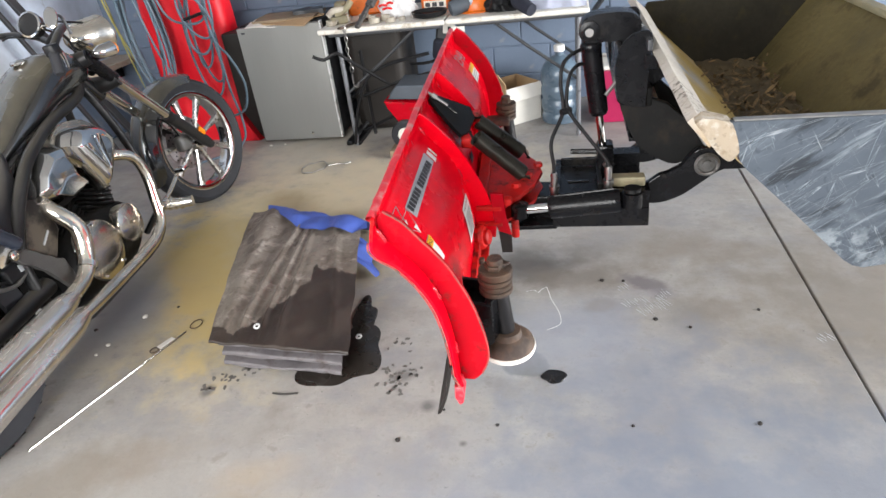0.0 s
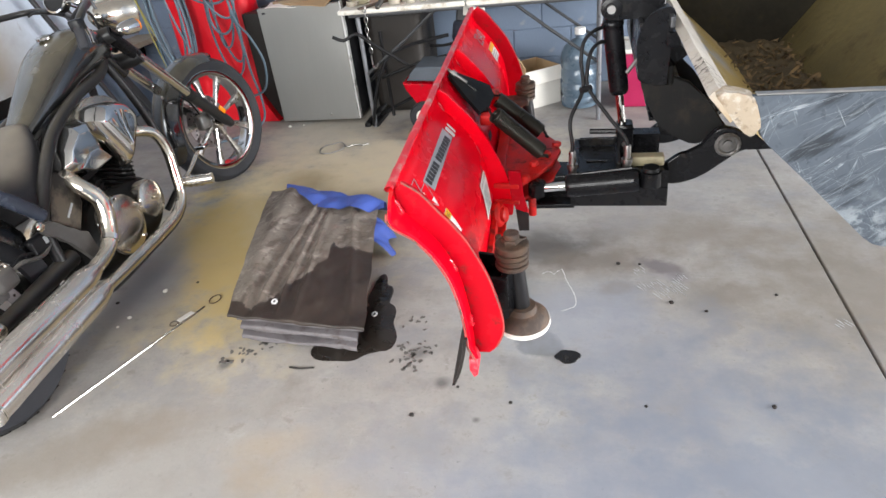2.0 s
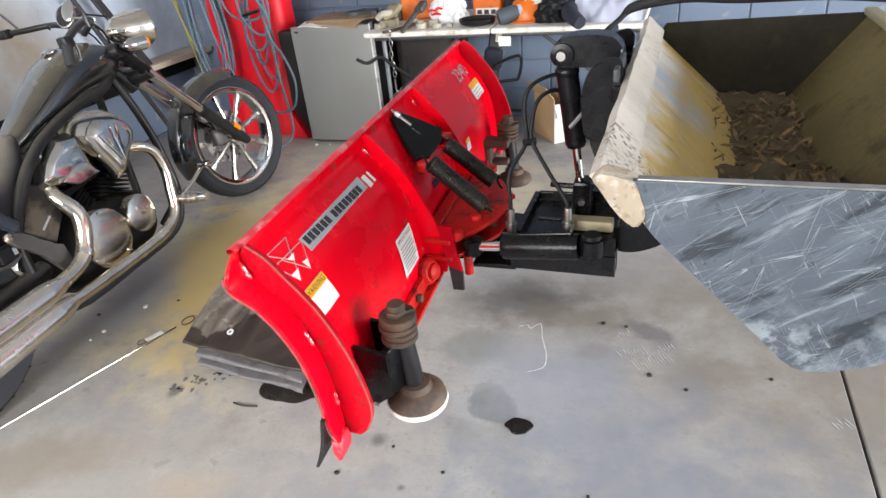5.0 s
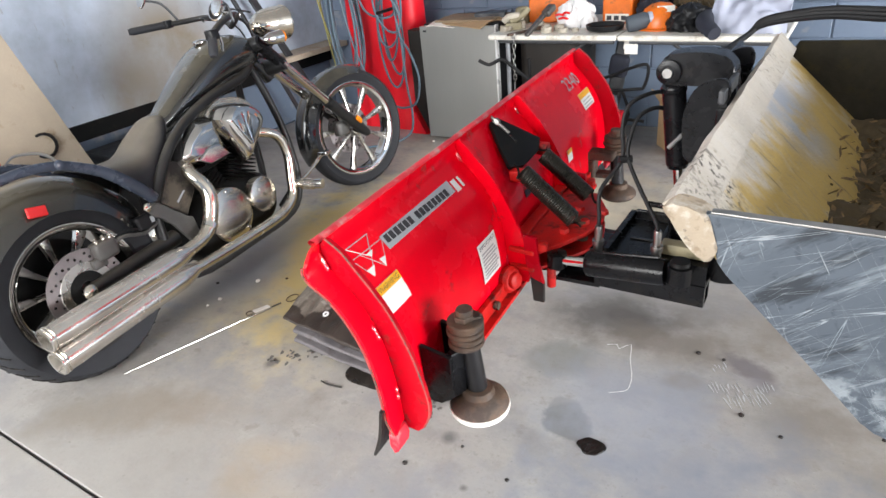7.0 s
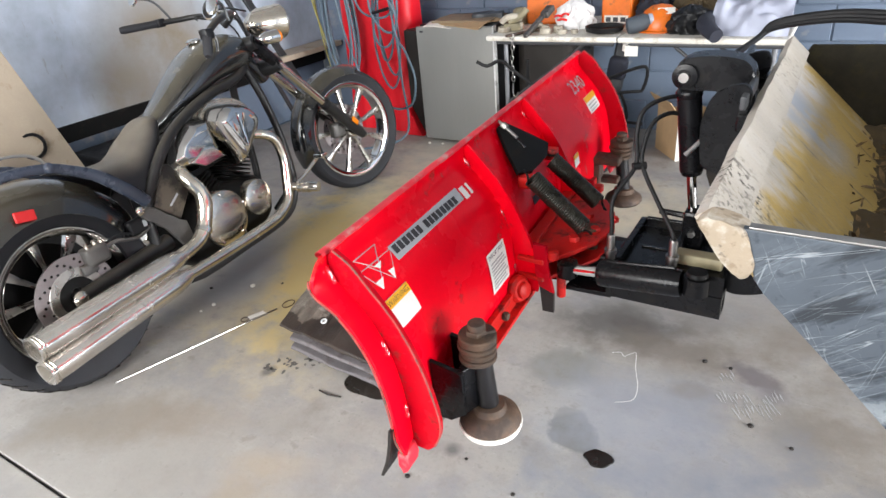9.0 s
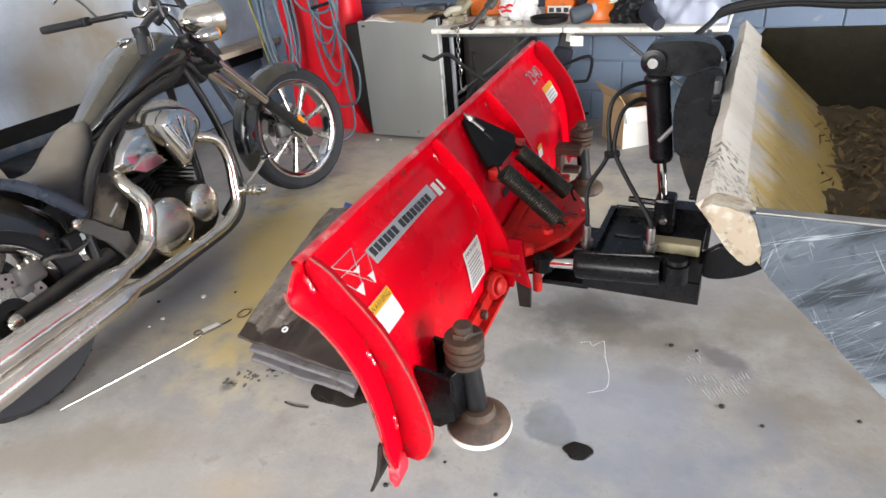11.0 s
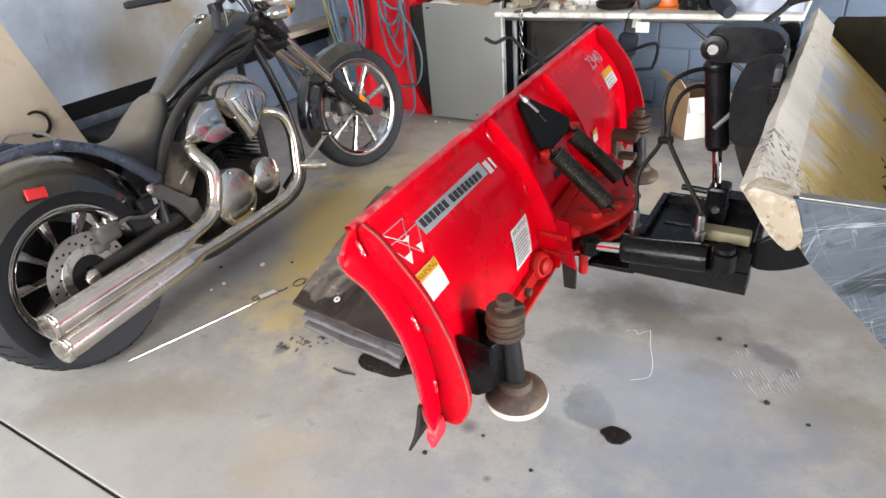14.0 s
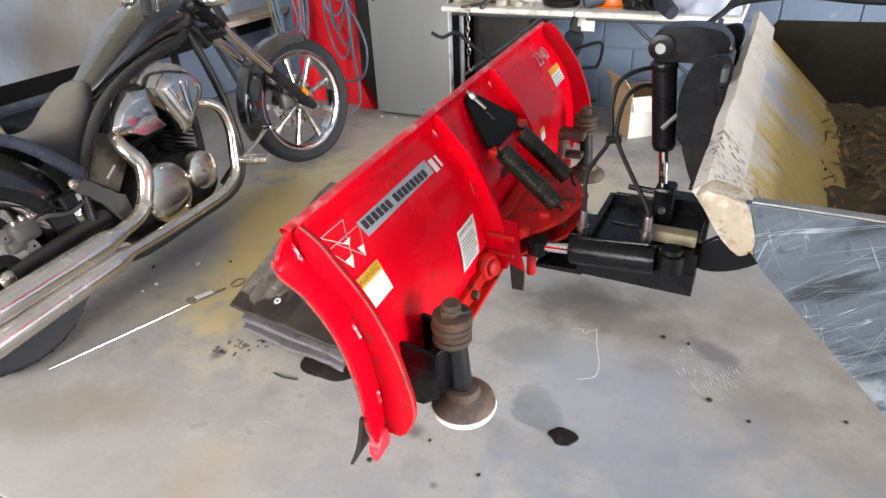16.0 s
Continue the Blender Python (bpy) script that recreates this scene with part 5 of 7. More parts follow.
def wheel(name, m, r, width, rim_r, spokes, disc_side, label):
    """A cast wheel: tyre, rim, hub, spokes and a drilled brake disc."""
    w = width / 2
    prof = [(rim_r - 0.004, -w * 0.55), (rim_r + 0.012, -w * 0.8), (r - 0.03, -w), (r - 0.012, -w * 0.82), (r - 0.003, -w * 0.45), (r, 0), (r - 0.003, w * 0.45), (r - 0.012, w * 0.82), (r - 0.03, w), (rim_r + 0.012, w * 0.8), (rim_r - 0.004, w * 0.55)]
    whl = part(name, lathe(B(), prof, m @ SPIN, 64, True), M["rubber"], bike, label)
    bm = lathe(B(), [(rim_r - 0.028, -w * 0.3), (rim_r - 0.024, -w * 0.62), (rim_r - 0.006, -w * 0.72), (rim_r + 0.004, -w * 0.72), (rim_r, -w * 0.5), (rim_r, w * 0.5), (rim_r + 0.004, w * 0.72), (rim_r - 0.006, w * 0.72), (rim_r - 0.024, w * 0.62), (rim_r - 0.028, w * 0.3)], m @ SPIN, 64, True)
    part("rim", bm, M["chrome"], whl, "polished rim")
    part("hub", lathe(B(), [(0.018, -w * 0.9), (0.04, -w * 0.8), (0.045, -w * 0.3), (0.05, 0), (0.045, w * 0.3), (0.04, w * 0.8), (0.018, w * 0.9)], m @ SPIN, 24), M["alloy"], whl)
    for k in range(spokes):
        a = 2 * math.pi * (k + 0.3) / spokes
        rows = []
        bm = B()
        for t, hw, hd in ((0.04, 0.011, 0.016), (0.1, 0.008, 0.012), (rim_r * 0.6, 0.011, 0.011), (rim_r - 0.022, 0.02, 0.012)):
            c, e = Vector((math.cos(a), 0, math.sin(a))), Vector((-math.sin(a), 0, math.cos(a)))
            rows.append([bm.verts.new(m @ (c * t + e * sx * hw + Vector((0, sy * hd, 0)))) for sx, sy in ((-1, -1), (0, -1.35), (1, -1), (1, 1), (0, 1.35), (-1, 1))])
        for ra, rb in zip(rows, rows[1:]):
            for j in range(6):
                bm.faces.new((ra[j], ra[(j + 1) % 6], rb[(j + 1) % 6], rb[j]))
        bm.faces.new(rows[0]), bm.faces.new(rows[-1])
        part("spoke", bm, M["alloy"], whl)
    y = disc_side * (w * 0.75 if width < 0.15 else w + 0.012)
    y = -y
    bm = lathe(B(), [(0.094, y - 0.0025), (0.148, y - 0.0025), (0.148, y + 0.0025), (0.094, y + 0.0025)], m @ SPIN, 48, True)
    disc = part("brake_disc", bm, M["disc"], whl, "drilled steel brake disc")
    cr = 0.06 if width < 0.15 else 0.1
    bm = lathe(B(), [(0.03, y - 0.004), (cr, y - 0.006), (cr + 0.004, y), (cr, y + 0.004), (0.03, y + 0.004)], m @ SPIN, 32, True)
    part("disc_carrier", bm, M["alloy"], whl, "polished disc carrier")
    if width > 0.15:
        part("hub_cap", lathe(B(), [(0.03, y - 0.008), (0.066, y - 0.0075), (0.068, y + 0.005), (0.03, y + 0.006)], m @ SPIN, 32, True), M["cast"], whl)
        part("drive_housing", lathe(B(), [(0.02, -0.115), (0.13, -0.11), (0.175, -0.085), (0.18, -0.06), (0.02, -0.055)], m @ SPIN, 32), M["cast"], whl, "black final drive housing")
    bm = B()
    for k in range(40):
        a, rr = 2 * math.pi * k / 40, 0.105 + 0.013 * (k % 3)
        lathe(bm, [(0.0052, 0), (0.0052, 0.0008)], m @ pose(rr * math.cos(a), -y - 0.0026, rr * math.sin(a), 90, 0, 0), 8)
    tagged(part("disc_holes", bm, M["oil"], whl), kind="stuff")
    return whl


FW = pose(1.93, 0, 0.335, 0, 0, -17)
front = wheel("front_wheel", FW, 0.35, 0.128, 0.274, 9, 1, "narrow front tyre on a cast alloy wheel")
rear = wheel("rear_wheel", pose(0.01, 0, 0.335), 0.341, 0.226, 0.236, 9, -1, "wide rear tyre on a cast alloy wheel")
fc = part("front_caliper", box(B(), (-0.17, -0.09, 0.0), (-0.085, -0.035, 0.085), 0.016, FW, 3), M["frame_grey"], front, "grey front brake caliper")
part("caliper_hose", tube(B(), [FW @ Vector((-0.13, -0.06, 0.08)), FW @ Vector((-0.17, -0.07, 0.17)), FW @ Vector((-0.25, -0.06, 0.25))], 0.005, 8, n=4), M["hose"], front)
# tread cuts of the rear tyre
bm = B()
for k in range(36):
    a = 2 * math.pi * k / 36
    for s in (-1, 1):
        c = Vector((math.cos(a), 0, math.sin(a)))
        e = Vector((math.cos(a + 0.09), 0, math.sin(a + 0.09)))
        tube(bm, [Vector((0.01, s * 0.02, 0.335)) + c * 0.3415, Vector((0.01, s * 0.065, 0.335)) + (c + e) * 0.5 * 0.338, Vector((0.01, s * 0.1, 0.335)) + e * 0.327], 0.0028, 4)
tagged(part("tread_cuts", bm, M["oil"], rear), kind="stuff")

# forks
for s, top_, clamp_, bottom_ in ((-1, (1.235, -0.1, 0.97), (1.64, -0.1, 0.568), (1.925, -0.1, 0.302)), (1, (1.31, 0.1, 0.985), (1.715, 0.095, 0.59), (1.985, 0.09, 0.325))):
    top_, clamp_, bottom_ = Vector(top_), Vector(clamp_), Vector(bottom_)
    leg = part("fork_leg", tube(B(), [clamp_, bottom_.lerp(clamp_, 0.15), bottom_], [0.031, 0.03, 0.023], 16), M["bike_satin"], bike)
    part("stanchion", tube(B(), [top_, clamp_], 0.0235, 16), M["chrome"], leg)
    part("dust_seal", tube(B(), [clamp_.lerp(top_, 0.02), clamp_.lerp(top_, -0.04)], 0.031, 16), M["plastic_black"], leg)
    part("fork_cover", tube(B(), [top_, top_.lerp(clamp_, 0.32)], 0.029, 16), M["black"], leg, "glossy black fork cover")
    part("axle_end", lathe(B(), [(0.017, -0.02), (0.02, 0.0), (0.018, 0.012), (0.01, 0.016)], along(bottom_, bottom_ + Vector((0, s, 0))), 16), M["chrome"], leg)
part("side_reflector", box(B(), (-0.028, -0.006, -0.014), (0.028, 0.006, 0.014), 0.004, pose(1.835, -0.132, 0.41, 0, 43, 0)), M["amber"], bike, "amber side reflector")
for t_ in (0.02, 0.33):
    a, c = Vector((1.235, -0.12, 0.97)).lerp(Vector((1.64, -0.12, 0.568)), t_), Vector((1.31, 0.12, 0.985)).lerp(Vector((1.715, 0.115, 0.59)), t_)
    part("triple_clamp", tube(B(), [a, a.lerp(c, 0.5) + Vector((-0.05, 0, -0.02)), c], [0.032, 0.04, 0.032], 12, n=4), M["bike_satin"], bike)
part("steering_head", tube(B(), [(1.2, 0, 0.98), (1.36, 0, 0.78)], 0.034, 16), M["bike_black"], bike)


def arc_guard(cx, cz, r0, r1, a0, a1, half, drop, m, n=30):
    """A fender over a wheel: arc angles in degrees from ahead, up and over."""
    def fn(u, v):
        a = radians(a0 + (a1 - a0) * u)
        r = r0 + (r1 - r0) * u
        s = 2 * v - 1
        edge = abs(s) ** 3
        taper = 1 - 0.55 * max(0, abs(2 * u - 1) - 0.82) / 0.18
        rr = r - drop * edge
        return m @ Vector((cx + rr * math.cos(a), s * half * taper, cz + rr * math.sin(a)))
    return grid(B(), fn, n, 14, 0.004)


part("front_fender", arc_guard(0, 0, 0.372, 0.385, 66, 197, 0.084, 0.055, FW), M["bike_black"], bike, "dusty black front fender")
part("rear_fender", arc_guard(0.01, 0.335, 0.382, 0.44, 14, 158, 0.14, 0.12, pose(0, 0, 0)), M["bike_black"], bike, "dusty black rear fender")
part("fender_reflector", box(B(), (-0.033, -0.005, -0.018), (0.033, 0.005, 0.018), 0.004, pose(-0.038, -0.146, 0.66, -12, 12, 0)), M["tail_red"], bike, "red side reflector")

# tank and seat
tank = part("fuel_tank", loft(B(), [(1.285, 0.92, 0.03, 0.045), (1.25, 0.928, 0.065, 0.085), (1.16, 0.938, 0.088, 0.108), (1.05, 0.932, 0.096, 0.121), (0.95, 0.908, 0.092, 0.12), (0.85, 0.862, 0.08, 0.106), (0.75, 0.812, 0.066, 0.084), (0.66, 0.765, 0.052, 0.066), (0.58, 0.732, 0.036, 0.042), (0.53, 0.715, 0.015, 0.02)], 32, 2.3), M["bike_black"], bike, "dusty black teardrop fuel tank")
part("filler_cap", lathe(B(), [(0.03, 0), (0.032, 0.008), (0.022, 0.016), (0.004, 0.018)], pose(1.0, 0, 1.018), 24), M["chrome"], tank)


SEAT = [((0.655, 0.762), (0.605, 0.742), 0.04), ((0.63, 0.788), (0.58, 0.71), 0.074), ((0.583, 0.788), (0.552, 0.662), 0.098), ((0.53, 0.755), (0.5, 0.585), 0.114), ((0.463, 0.708), (0.43, 0.533), 0.126),
        ((0.398, 0.684), (0.37, 0.552), 0.134), ((0.326, 0.686), (0.3, 0.64), 0.134), ((0.265, 0.698), (0.245, 0.69), 0.122), ((0.2, 0.715), (0.19, 0.716), 0.09)]
seat_top, seat_side = catmull([(x, z, hw) for (x, z), _, hw in SEAT], 5), catmull([(x, z, hw) for _, (x, z), hw in SEAT], 5)


def seat_fn(u, v):
    """A solo seat with an upright nose; v goes over it from skirt to skirt."""
    f = u * (len(seat_top) - 1)
    i = min(int(f), len(seat_top) - 2)
    p, q = seat_top[i].lerp(seat_top[i + 1], f - i), seat_side[i].lerp(seat_side[i + 1], f - i)
    a = (2 * v - 1) * math.pi / 2
    w = (1 - math.cos(a)) ** 1.3
    y = math.copysign(abs(math.sin(a)) ** 0.8, a) * p.z
    return Vector((p.x + (q.x - p.x) * w, y, p.y + (q.y - p.y) * w + 0.012 * noise.noise((p.x * 9, y * 9, 2)) * (1 - w)))


seat = part("seat", grid(B(), seat_fn, 48, 28, 0.008), M["leather"], bike, "dusty black vinyl solo seat with a raised nose")
STRUT = [(-0.32, 0.128, 0.7), (-0.2, 0.13, 0.765), (-0.102, 0.133, 0.788), (-0.011, 0.135, 0.79), (0.094, 0.137, 0.771), (0.166, 0.138, 0.739), (0.252, 0.14, 0.683), (0.333, 0.142, 0.598), (0.385, 0.142, 0.53)]
for s in (-1, 1):
    strut = part("fender_strut", tube(B(), [(x, s * y, z) for x, y, z in STRUT], [0.012, 0.014, 0.016, 0.017, 0.017, 0.018, 0.022, 0.026, 0.024], 14, n=4), M["piping"], bike, "bluish satin fender strut")
    part("strut_button", lathe(B(), [(0.017, 0), (0.019, 0.006), (0.016, 0.014), (0.007, 0.018), (0.001, 0.018)], along((0.096, s * 0.146, 0.772), (0.096, s, 0.772)), 18), M["piping"], strut)
part("seat_strap", tube(B(), [(0.094, -0.15, 0.782), (0.1, -0.115, 0.802), (0.098, -0.06, 0.818), (0.082, 0.0, 0.824), (0.07, 0.06, 0.818), (0.07, 0.14, 0.785)], 0.006, 8, n=4, flat=0.5), M["leather"], seat)

# frame
for s in (-1, 1):
    part("backbone_tube", tube(B(), [(1.2, s * 0.05, 0.87), (1.08, s * 0.09, 0.835), (0.86, s * 0.115, 0.808), (0.66, s * 0.135, 0.752), (0.54, s * 0.15, 0.69), (0.455, s * 0.14, 0.6), (0.38, s * 0.13, 0.49), (0.36, s * 0.13, 0.36)], 0.021, 12, n=4), M["bike_satin"], bike)
    part("down_tube", tube(B(), [(1.2, s * 0.05, 0.86), (1.215, s * 0.085, 0.72), (1.232, s * 0.11, 0.5), (1.21, s * 0.12, 0.27), (1.1, s * 0.12, 0.15), (0.8, s * 0.12, 0.135), (0.45, s * 0.12, 0.15), (0.37, s * 0.125, 0.3)], 0.018, 12, n=4), M["bike_satin"], bike)
    part("swing_arm", tube(B(), [(0.42, s * 0.12, 0.34), (0.2, s * 0.135, 0.335), (0.0, s * 0.14, 0.33)], [0.034, 0.03, 0.024], 14, n=3), M["bike_satin"], bike)
part("hub_nut", lathe(B(), [(0.026, 0), (0.028, 0.01), (0.018, 0.02), (0.008, 0.024)], along((0, -0.145, 0.33), (0, -1, 0.33)), 18), M["chrome_dull"], bike)
caliper = part("caliper", box(B(), (0.075, -0.165, 0.405), (0.165, -0.1, 0.475), 0.018, None, 3), M["frame_grey"], bike, "dusty grey brake caliper")
part("caliper_ear", box(B(), (0.05, -0.15, 0.385), (0.11, -0.125, 0.425), 0.01, None, 2), M["frame_grey"], caliper)
for x, z in ((0.095, 0.485), (0.125, 0.487), (0.15, 0.48)):
    part("caliper_bolt", lathe(B(), [(0.008, 0), (0.008, 0.014), (0.004, 0.018)], pose(x, -0.145, z - 0.012), 8), M["chrome_dull"], caliper)
part("brake_line", tube(B(), [(0.16, -0.15, 0.45), (0.2, -0.16, 0.455), (0.24, -0.16, 0.44), (0.3, -0.15, 0.425), (0.36, -0.14, 0.44)], 0.007, 8, n=4), M["frame_grey"], bike)
part("brake_line", tube(B(), [(0.15, -0.15, 0.46), (0.22, -0.15, 0.47), (0.3, -0.14, 0.44), (0.4, -0.13, 0.45)], 0.005, 8, n=4), M["hose"], bike)
part("side_cover", prism(B(), [(0.402, 0.5), (0.497, 0.405), (0.575, 0.485), (0.585, 0.6), (0.505, 0.64)], -0.15, -0.11, bevel=0.008), M["cover"], bike, "dusty dark triangular side cover")
part("pivot_plate", prism(B(), smooth_line([(0.325, 0.495), (0.355, 0.512), (0.39, 0.502), (0.45, 0.432), (0.505, 0.395)], 3) + [(0.51, 0.32), (0.465, 0.285)] + smooth_line([(0.43, 0.36), (0.39, 0.43), (0.34, 0.47)], 3), -0.168, -0.15, bevel=0.006), M["frame_grey"], bike, "dusty grey frame pivot plate")
part("pivot_bolt", lathe(B(), [(0.017, 0), (0.017, 0.008), (0.01, 0.012)], along((0.325, -0.165, 0.515), (0.325, -1, 0.515)), 14), M["chrome_dull"], bike)
part("rear_master", box(B(), (0.27, -0.15, 0.43), (0.35, -0.12, 0.49), 0.01, None, 3), M["plastic_black"], bike)
part("rear_master_label", box(B(), (0.33, -0.1525, 0.45), (0.345, -0.1495, 0.475)), M["silver"], bike)
part("emblem_bar", box(B(), (-0.03, -0.002, -0.004), (0.03, 0.002, 0.004), 0.001, pose(0.495, -0.153, 0.49, 0, -32, 0)), M["silver"], bike, "silver emblem bar")

# engine
part("crankcase", loft(B(), [(0.5, 0.3, 0.08, 0.08), (0.56, 0.29, 0.14, 0.13), (0.7, 0.3, 0.16, 0.145), (0.9, 0.29, 0.15, 0.14), (1.02, 0.29, 0.11, 0.12), (1.06, 0.29, 0.06, 0.08)], 24, 3.2), M["cast"], bike, "black cast engine case")
for lean, x0 in ((-24, 0.73), (26, 0.86)):
    cm = pose(x0, 0, 0.38, 0, lean, 0)
    for k in range(10):
        part("cooling_fin", box(B(), (-0.085, -0.105, 0.03 + k * 0.018), (0.085, 0.105, 0.036 + k * 0.018), 0.004, cm, 1), M["cast"], bike)
    part("cylinder_barrel", tube(B(), [cm @ Vector((0, 0, 0)), cm @ Vector((0, 0, 0.22))], 0.068, 20), M["cast"], bike)
    part("cylinder_head", box(B(), (-0.085, -0.115, 0.2), (0.085, 0.115, 0.255), 0.014, cm), M["cast"], bike)


def shield(outline, y0, depth, steps=5, keep=0.5):
    """A cover whose outline swells towards the side."""
    cx = sum(p[0] for p in outline) / len(outline)
    cz = sum(p[1] for p in outline) / len(outline)
    bm, rings = B(), []
    for k in range(steps + 1):
        a = k / steps * math.pi / 2
        f = keep + (1 - keep) * math.cos(a) if k else 1.0
        rings.append([bm.verts.new((cx + (x - cx) * f, y0 - depth * math.sin(a), cz + (z - cz) * f)) for x, z in outline])
    for ra, rb in zip(rings, rings[1:]):
        for j in range(len(outline)):
            bm.faces.new((ra[j], ra[(j + 1) % len(outline)], rb[(j + 1) % len(outline)], rb[j]))
    bm.faces.new(rings[0][::-1]), bm.faces.new(rings[-1])
    return bm


air = part("air_cover", shield(smooth_line([(0.775, 0.725), (0.83, 0.765), (0.93, 0.758), (1.02, 0.722), (1.06, 0.65), (0.99, 0.57), (0.885, 0.492), (0.845, 0.56), (0.8, 0.66), (0.775, 0.725)], 4)[:-1], -0.13, 0.085), M["chrome"], bike, "chrome teardrop air cleaner cover")
part("air_ridge", prism(B(), [(0.83, 0.7), (0.89, 0.58), (0.9, 0.58), (0.86, 0.7)], -0.222, -0.205, bevel=0.004), M["chrome"], air)
part("air_ridge", prism(B(), [(0.9, 0.72), (0.9, 0.57), (0.915, 0.575), (0.94, 0.71)], -0.222, -0.205, bevel=0.004), M["chrome"], air)
part("air_backing", prism(B(), smooth_line([(0.75, 0.72), (0.84, 0.785), (1.0, 0.765), (1.08, 0.68), (1.06, 0.62), (0.9, 0.6), (0.8, 0.66), (0.75, 0.72)], 3)[:-1], -0.13, -0.08, bevel=0.006), M["chrome_dull"], bike)
ROCK = ((-0.05, [(0.54, 0.6), (0.59, 0.67), (0.685, 0.745), (0.785, 0.752), (0.812, 0.68), (0.8, 0.56), (0.64, 0.545), (0.53, 0.57)]),
        (-0.13, [(0.535, 0.612), (0.585, 0.682), (0.68, 0.748), (0.78, 0.745), (0.795, 0.67), (0.79, 0.565), (0.645, 0.56), (0.54, 0.585)]),
        (-0.182, [(0.545, 0.63), (0.59, 0.682), (0.675, 0.732), (0.755, 0.722), (0.765, 0.655), (0.772, 0.578), (0.65, 0.585), (0.565, 0.605)]),
        (-0.196, [(0.58, 0.635), (0.61, 0.672), (0.68, 0.708), (0.735, 0.7), (0.745, 0.65), (0.74, 0.61), (0.66, 0.61), (0.6, 0.62)]))
bm = B()
rings = [[bm.verts.new((x, y, z)) for x, z in ring] for y, ring in ROCK]
for ra, rb in zip(rings, rings[1:]):
    for j in range(8):
        bm.faces.new((ra[j], ra[(j + 1) % 8], rb[(j + 1) % 8], rb[j]))
bm.faces.new(rings[0][::-1]), bm.faces.new(rings[-1])
bmesh.ops.bevel(bm, geom=bm.edges[:], offset=0.004, segments=2, affect="EDGES", profile=0.6)
rocker = part("rocker_cover", bm, M["chrome"], bike, "faceted chrome rocker cover", crease=24)
part("rocker_step", prism(B(), [(0.6, 0.6), (0.68, 0.635), (0.735, 0.63), (0.778, 0.572), (0.66, 0.565)], -0.202, -0.16, bevel=0.006), M["chrome"], rocker)
part("rocker_seam", prism(B(), [(0.5, 0.592), (0.53, 0.556), (0.64, 0.53), (0.81, 0.545), (0.81, 0.565), (0.64, 0.552), (0.54, 0.578)], -0.14, -0.05, bevel=0.003), M["cast"], rocker)
clutch = part("clutch_cover", lathe(B(), [(0.122, 0), (0.124, 0.034), (0.12, 0.044), (0.108, 0.049), (0.06, 0.055), (0.004, 0.057)], along((0.7, -0.12, 0.315), (0.7, -1, 0.315)), 40), M["chrome_dull"], bike, "round chrome clutch cover")
for k in range(5):
    a = 2 * math.pi * k / 5 + 0.3
    part("cover_bolt", lathe(B(), [(0.006, 0), (0.006, 0.008), (0.002, 0.01)], along((0.7 + 0.11 * math.cos(a), -0.168, 0.315 + 0.11 * math.sin(a)), (0.7 + 0.11 * math.cos(a), -1, 0.315 + 0.11 * math.sin(a))), 8), M["chrome"], clutch)
timing = part("timing_cover", lathe(B(), [(0.08, 0), (0.084, 0.036), (0.08, 0.046), (0.068, 0.05), (0.03, 0.054), (0.004, 0.055)], along((0.905, -0.13, 0.328), (0.905, -1, 0.328)), 32), M["chrome_dull"], bike, "small round chrome cover")
part("cover_bolt", lathe(B(), [(0.008, 0), (0.008, 0.01)], along((0.905, -0.19, 0.328), (0.905, -1, 0.328)), 8), M["chrome_dull"], timing)

# exhaust
fp = part("front_pipe", tube(B(), [(0.93, -0.1, 0.6), (0.99, -0.17, 0.598), (1.07, -0.205, 0.555), (1.098, -0.21, 0.462), (1.076, -0.21, 0.354), (1.045, -0.21, 0.262), (0.972, -0.21, 0.218), (0.869, -0.215, 0.206), (0.571, -0.225, 0.212), (0.33, -0.24, 0.228)], 0.023, 16, n=5), M["chrome_dull"], bike, "brown-tinged chrome header pipe")
rp = part("rear_pipe", tube(B(), [(0.6, -0.1, 0.6), (0.565, -0.17, 0.56), (0.58, -0.215, 0.47), (0.53, -0.22, 0.36), (0.46, -0.225, 0.315), (0.33, -0.24, 0.305)], [0.03, 0.03, 0.032, 0.03, 0.027, 0.027], 16, n=5), M["chrome_dull"], bike, "brown-tinged chrome header pipe")
part("pipe_clamp", lathe(B(), [(0.03, -0.012), (0.034, -0.01), (0.034, 0.01), (0.03, 0.012)], along((0.52, -0.221, 0.345), (0.46, -0.226, 0.3)), 18, True), M["chrome"], rp)
for z0, z1 in ((0.305, 0.3), (0.226, 0.212)):
    a, c = Vector((0.37, -0.24, z0)), Vector((-0.25, -0.245, z1))
    L_ = (c - a).length
    mf = part("muffler", lathe(B(), [(0.024, 0), (0.036, 0.04), (0.042, 0.08), (0.043, L_ - 0.06), (0.041, L_ - 0.02), (0.04, L_ - 0.015), (0.043, L_ - 0.012), (0.043, L_), (0.036, L_), (0.034, L_ - 0.05), (0.001, L_ - 0.05)], along(a, c), 32), M["muffler"], bike, "long chrome muffler")
    for t_ in (0.012, 0.03):
        p = c.lerp(a, t_)
        part("end_ring", lathe(B(), [(0.0425, -0.003), (0.045, 0), (0.0425, 0.003)], along(p, c + (c - a)), 28, True), M["chrome_dull"], mf)

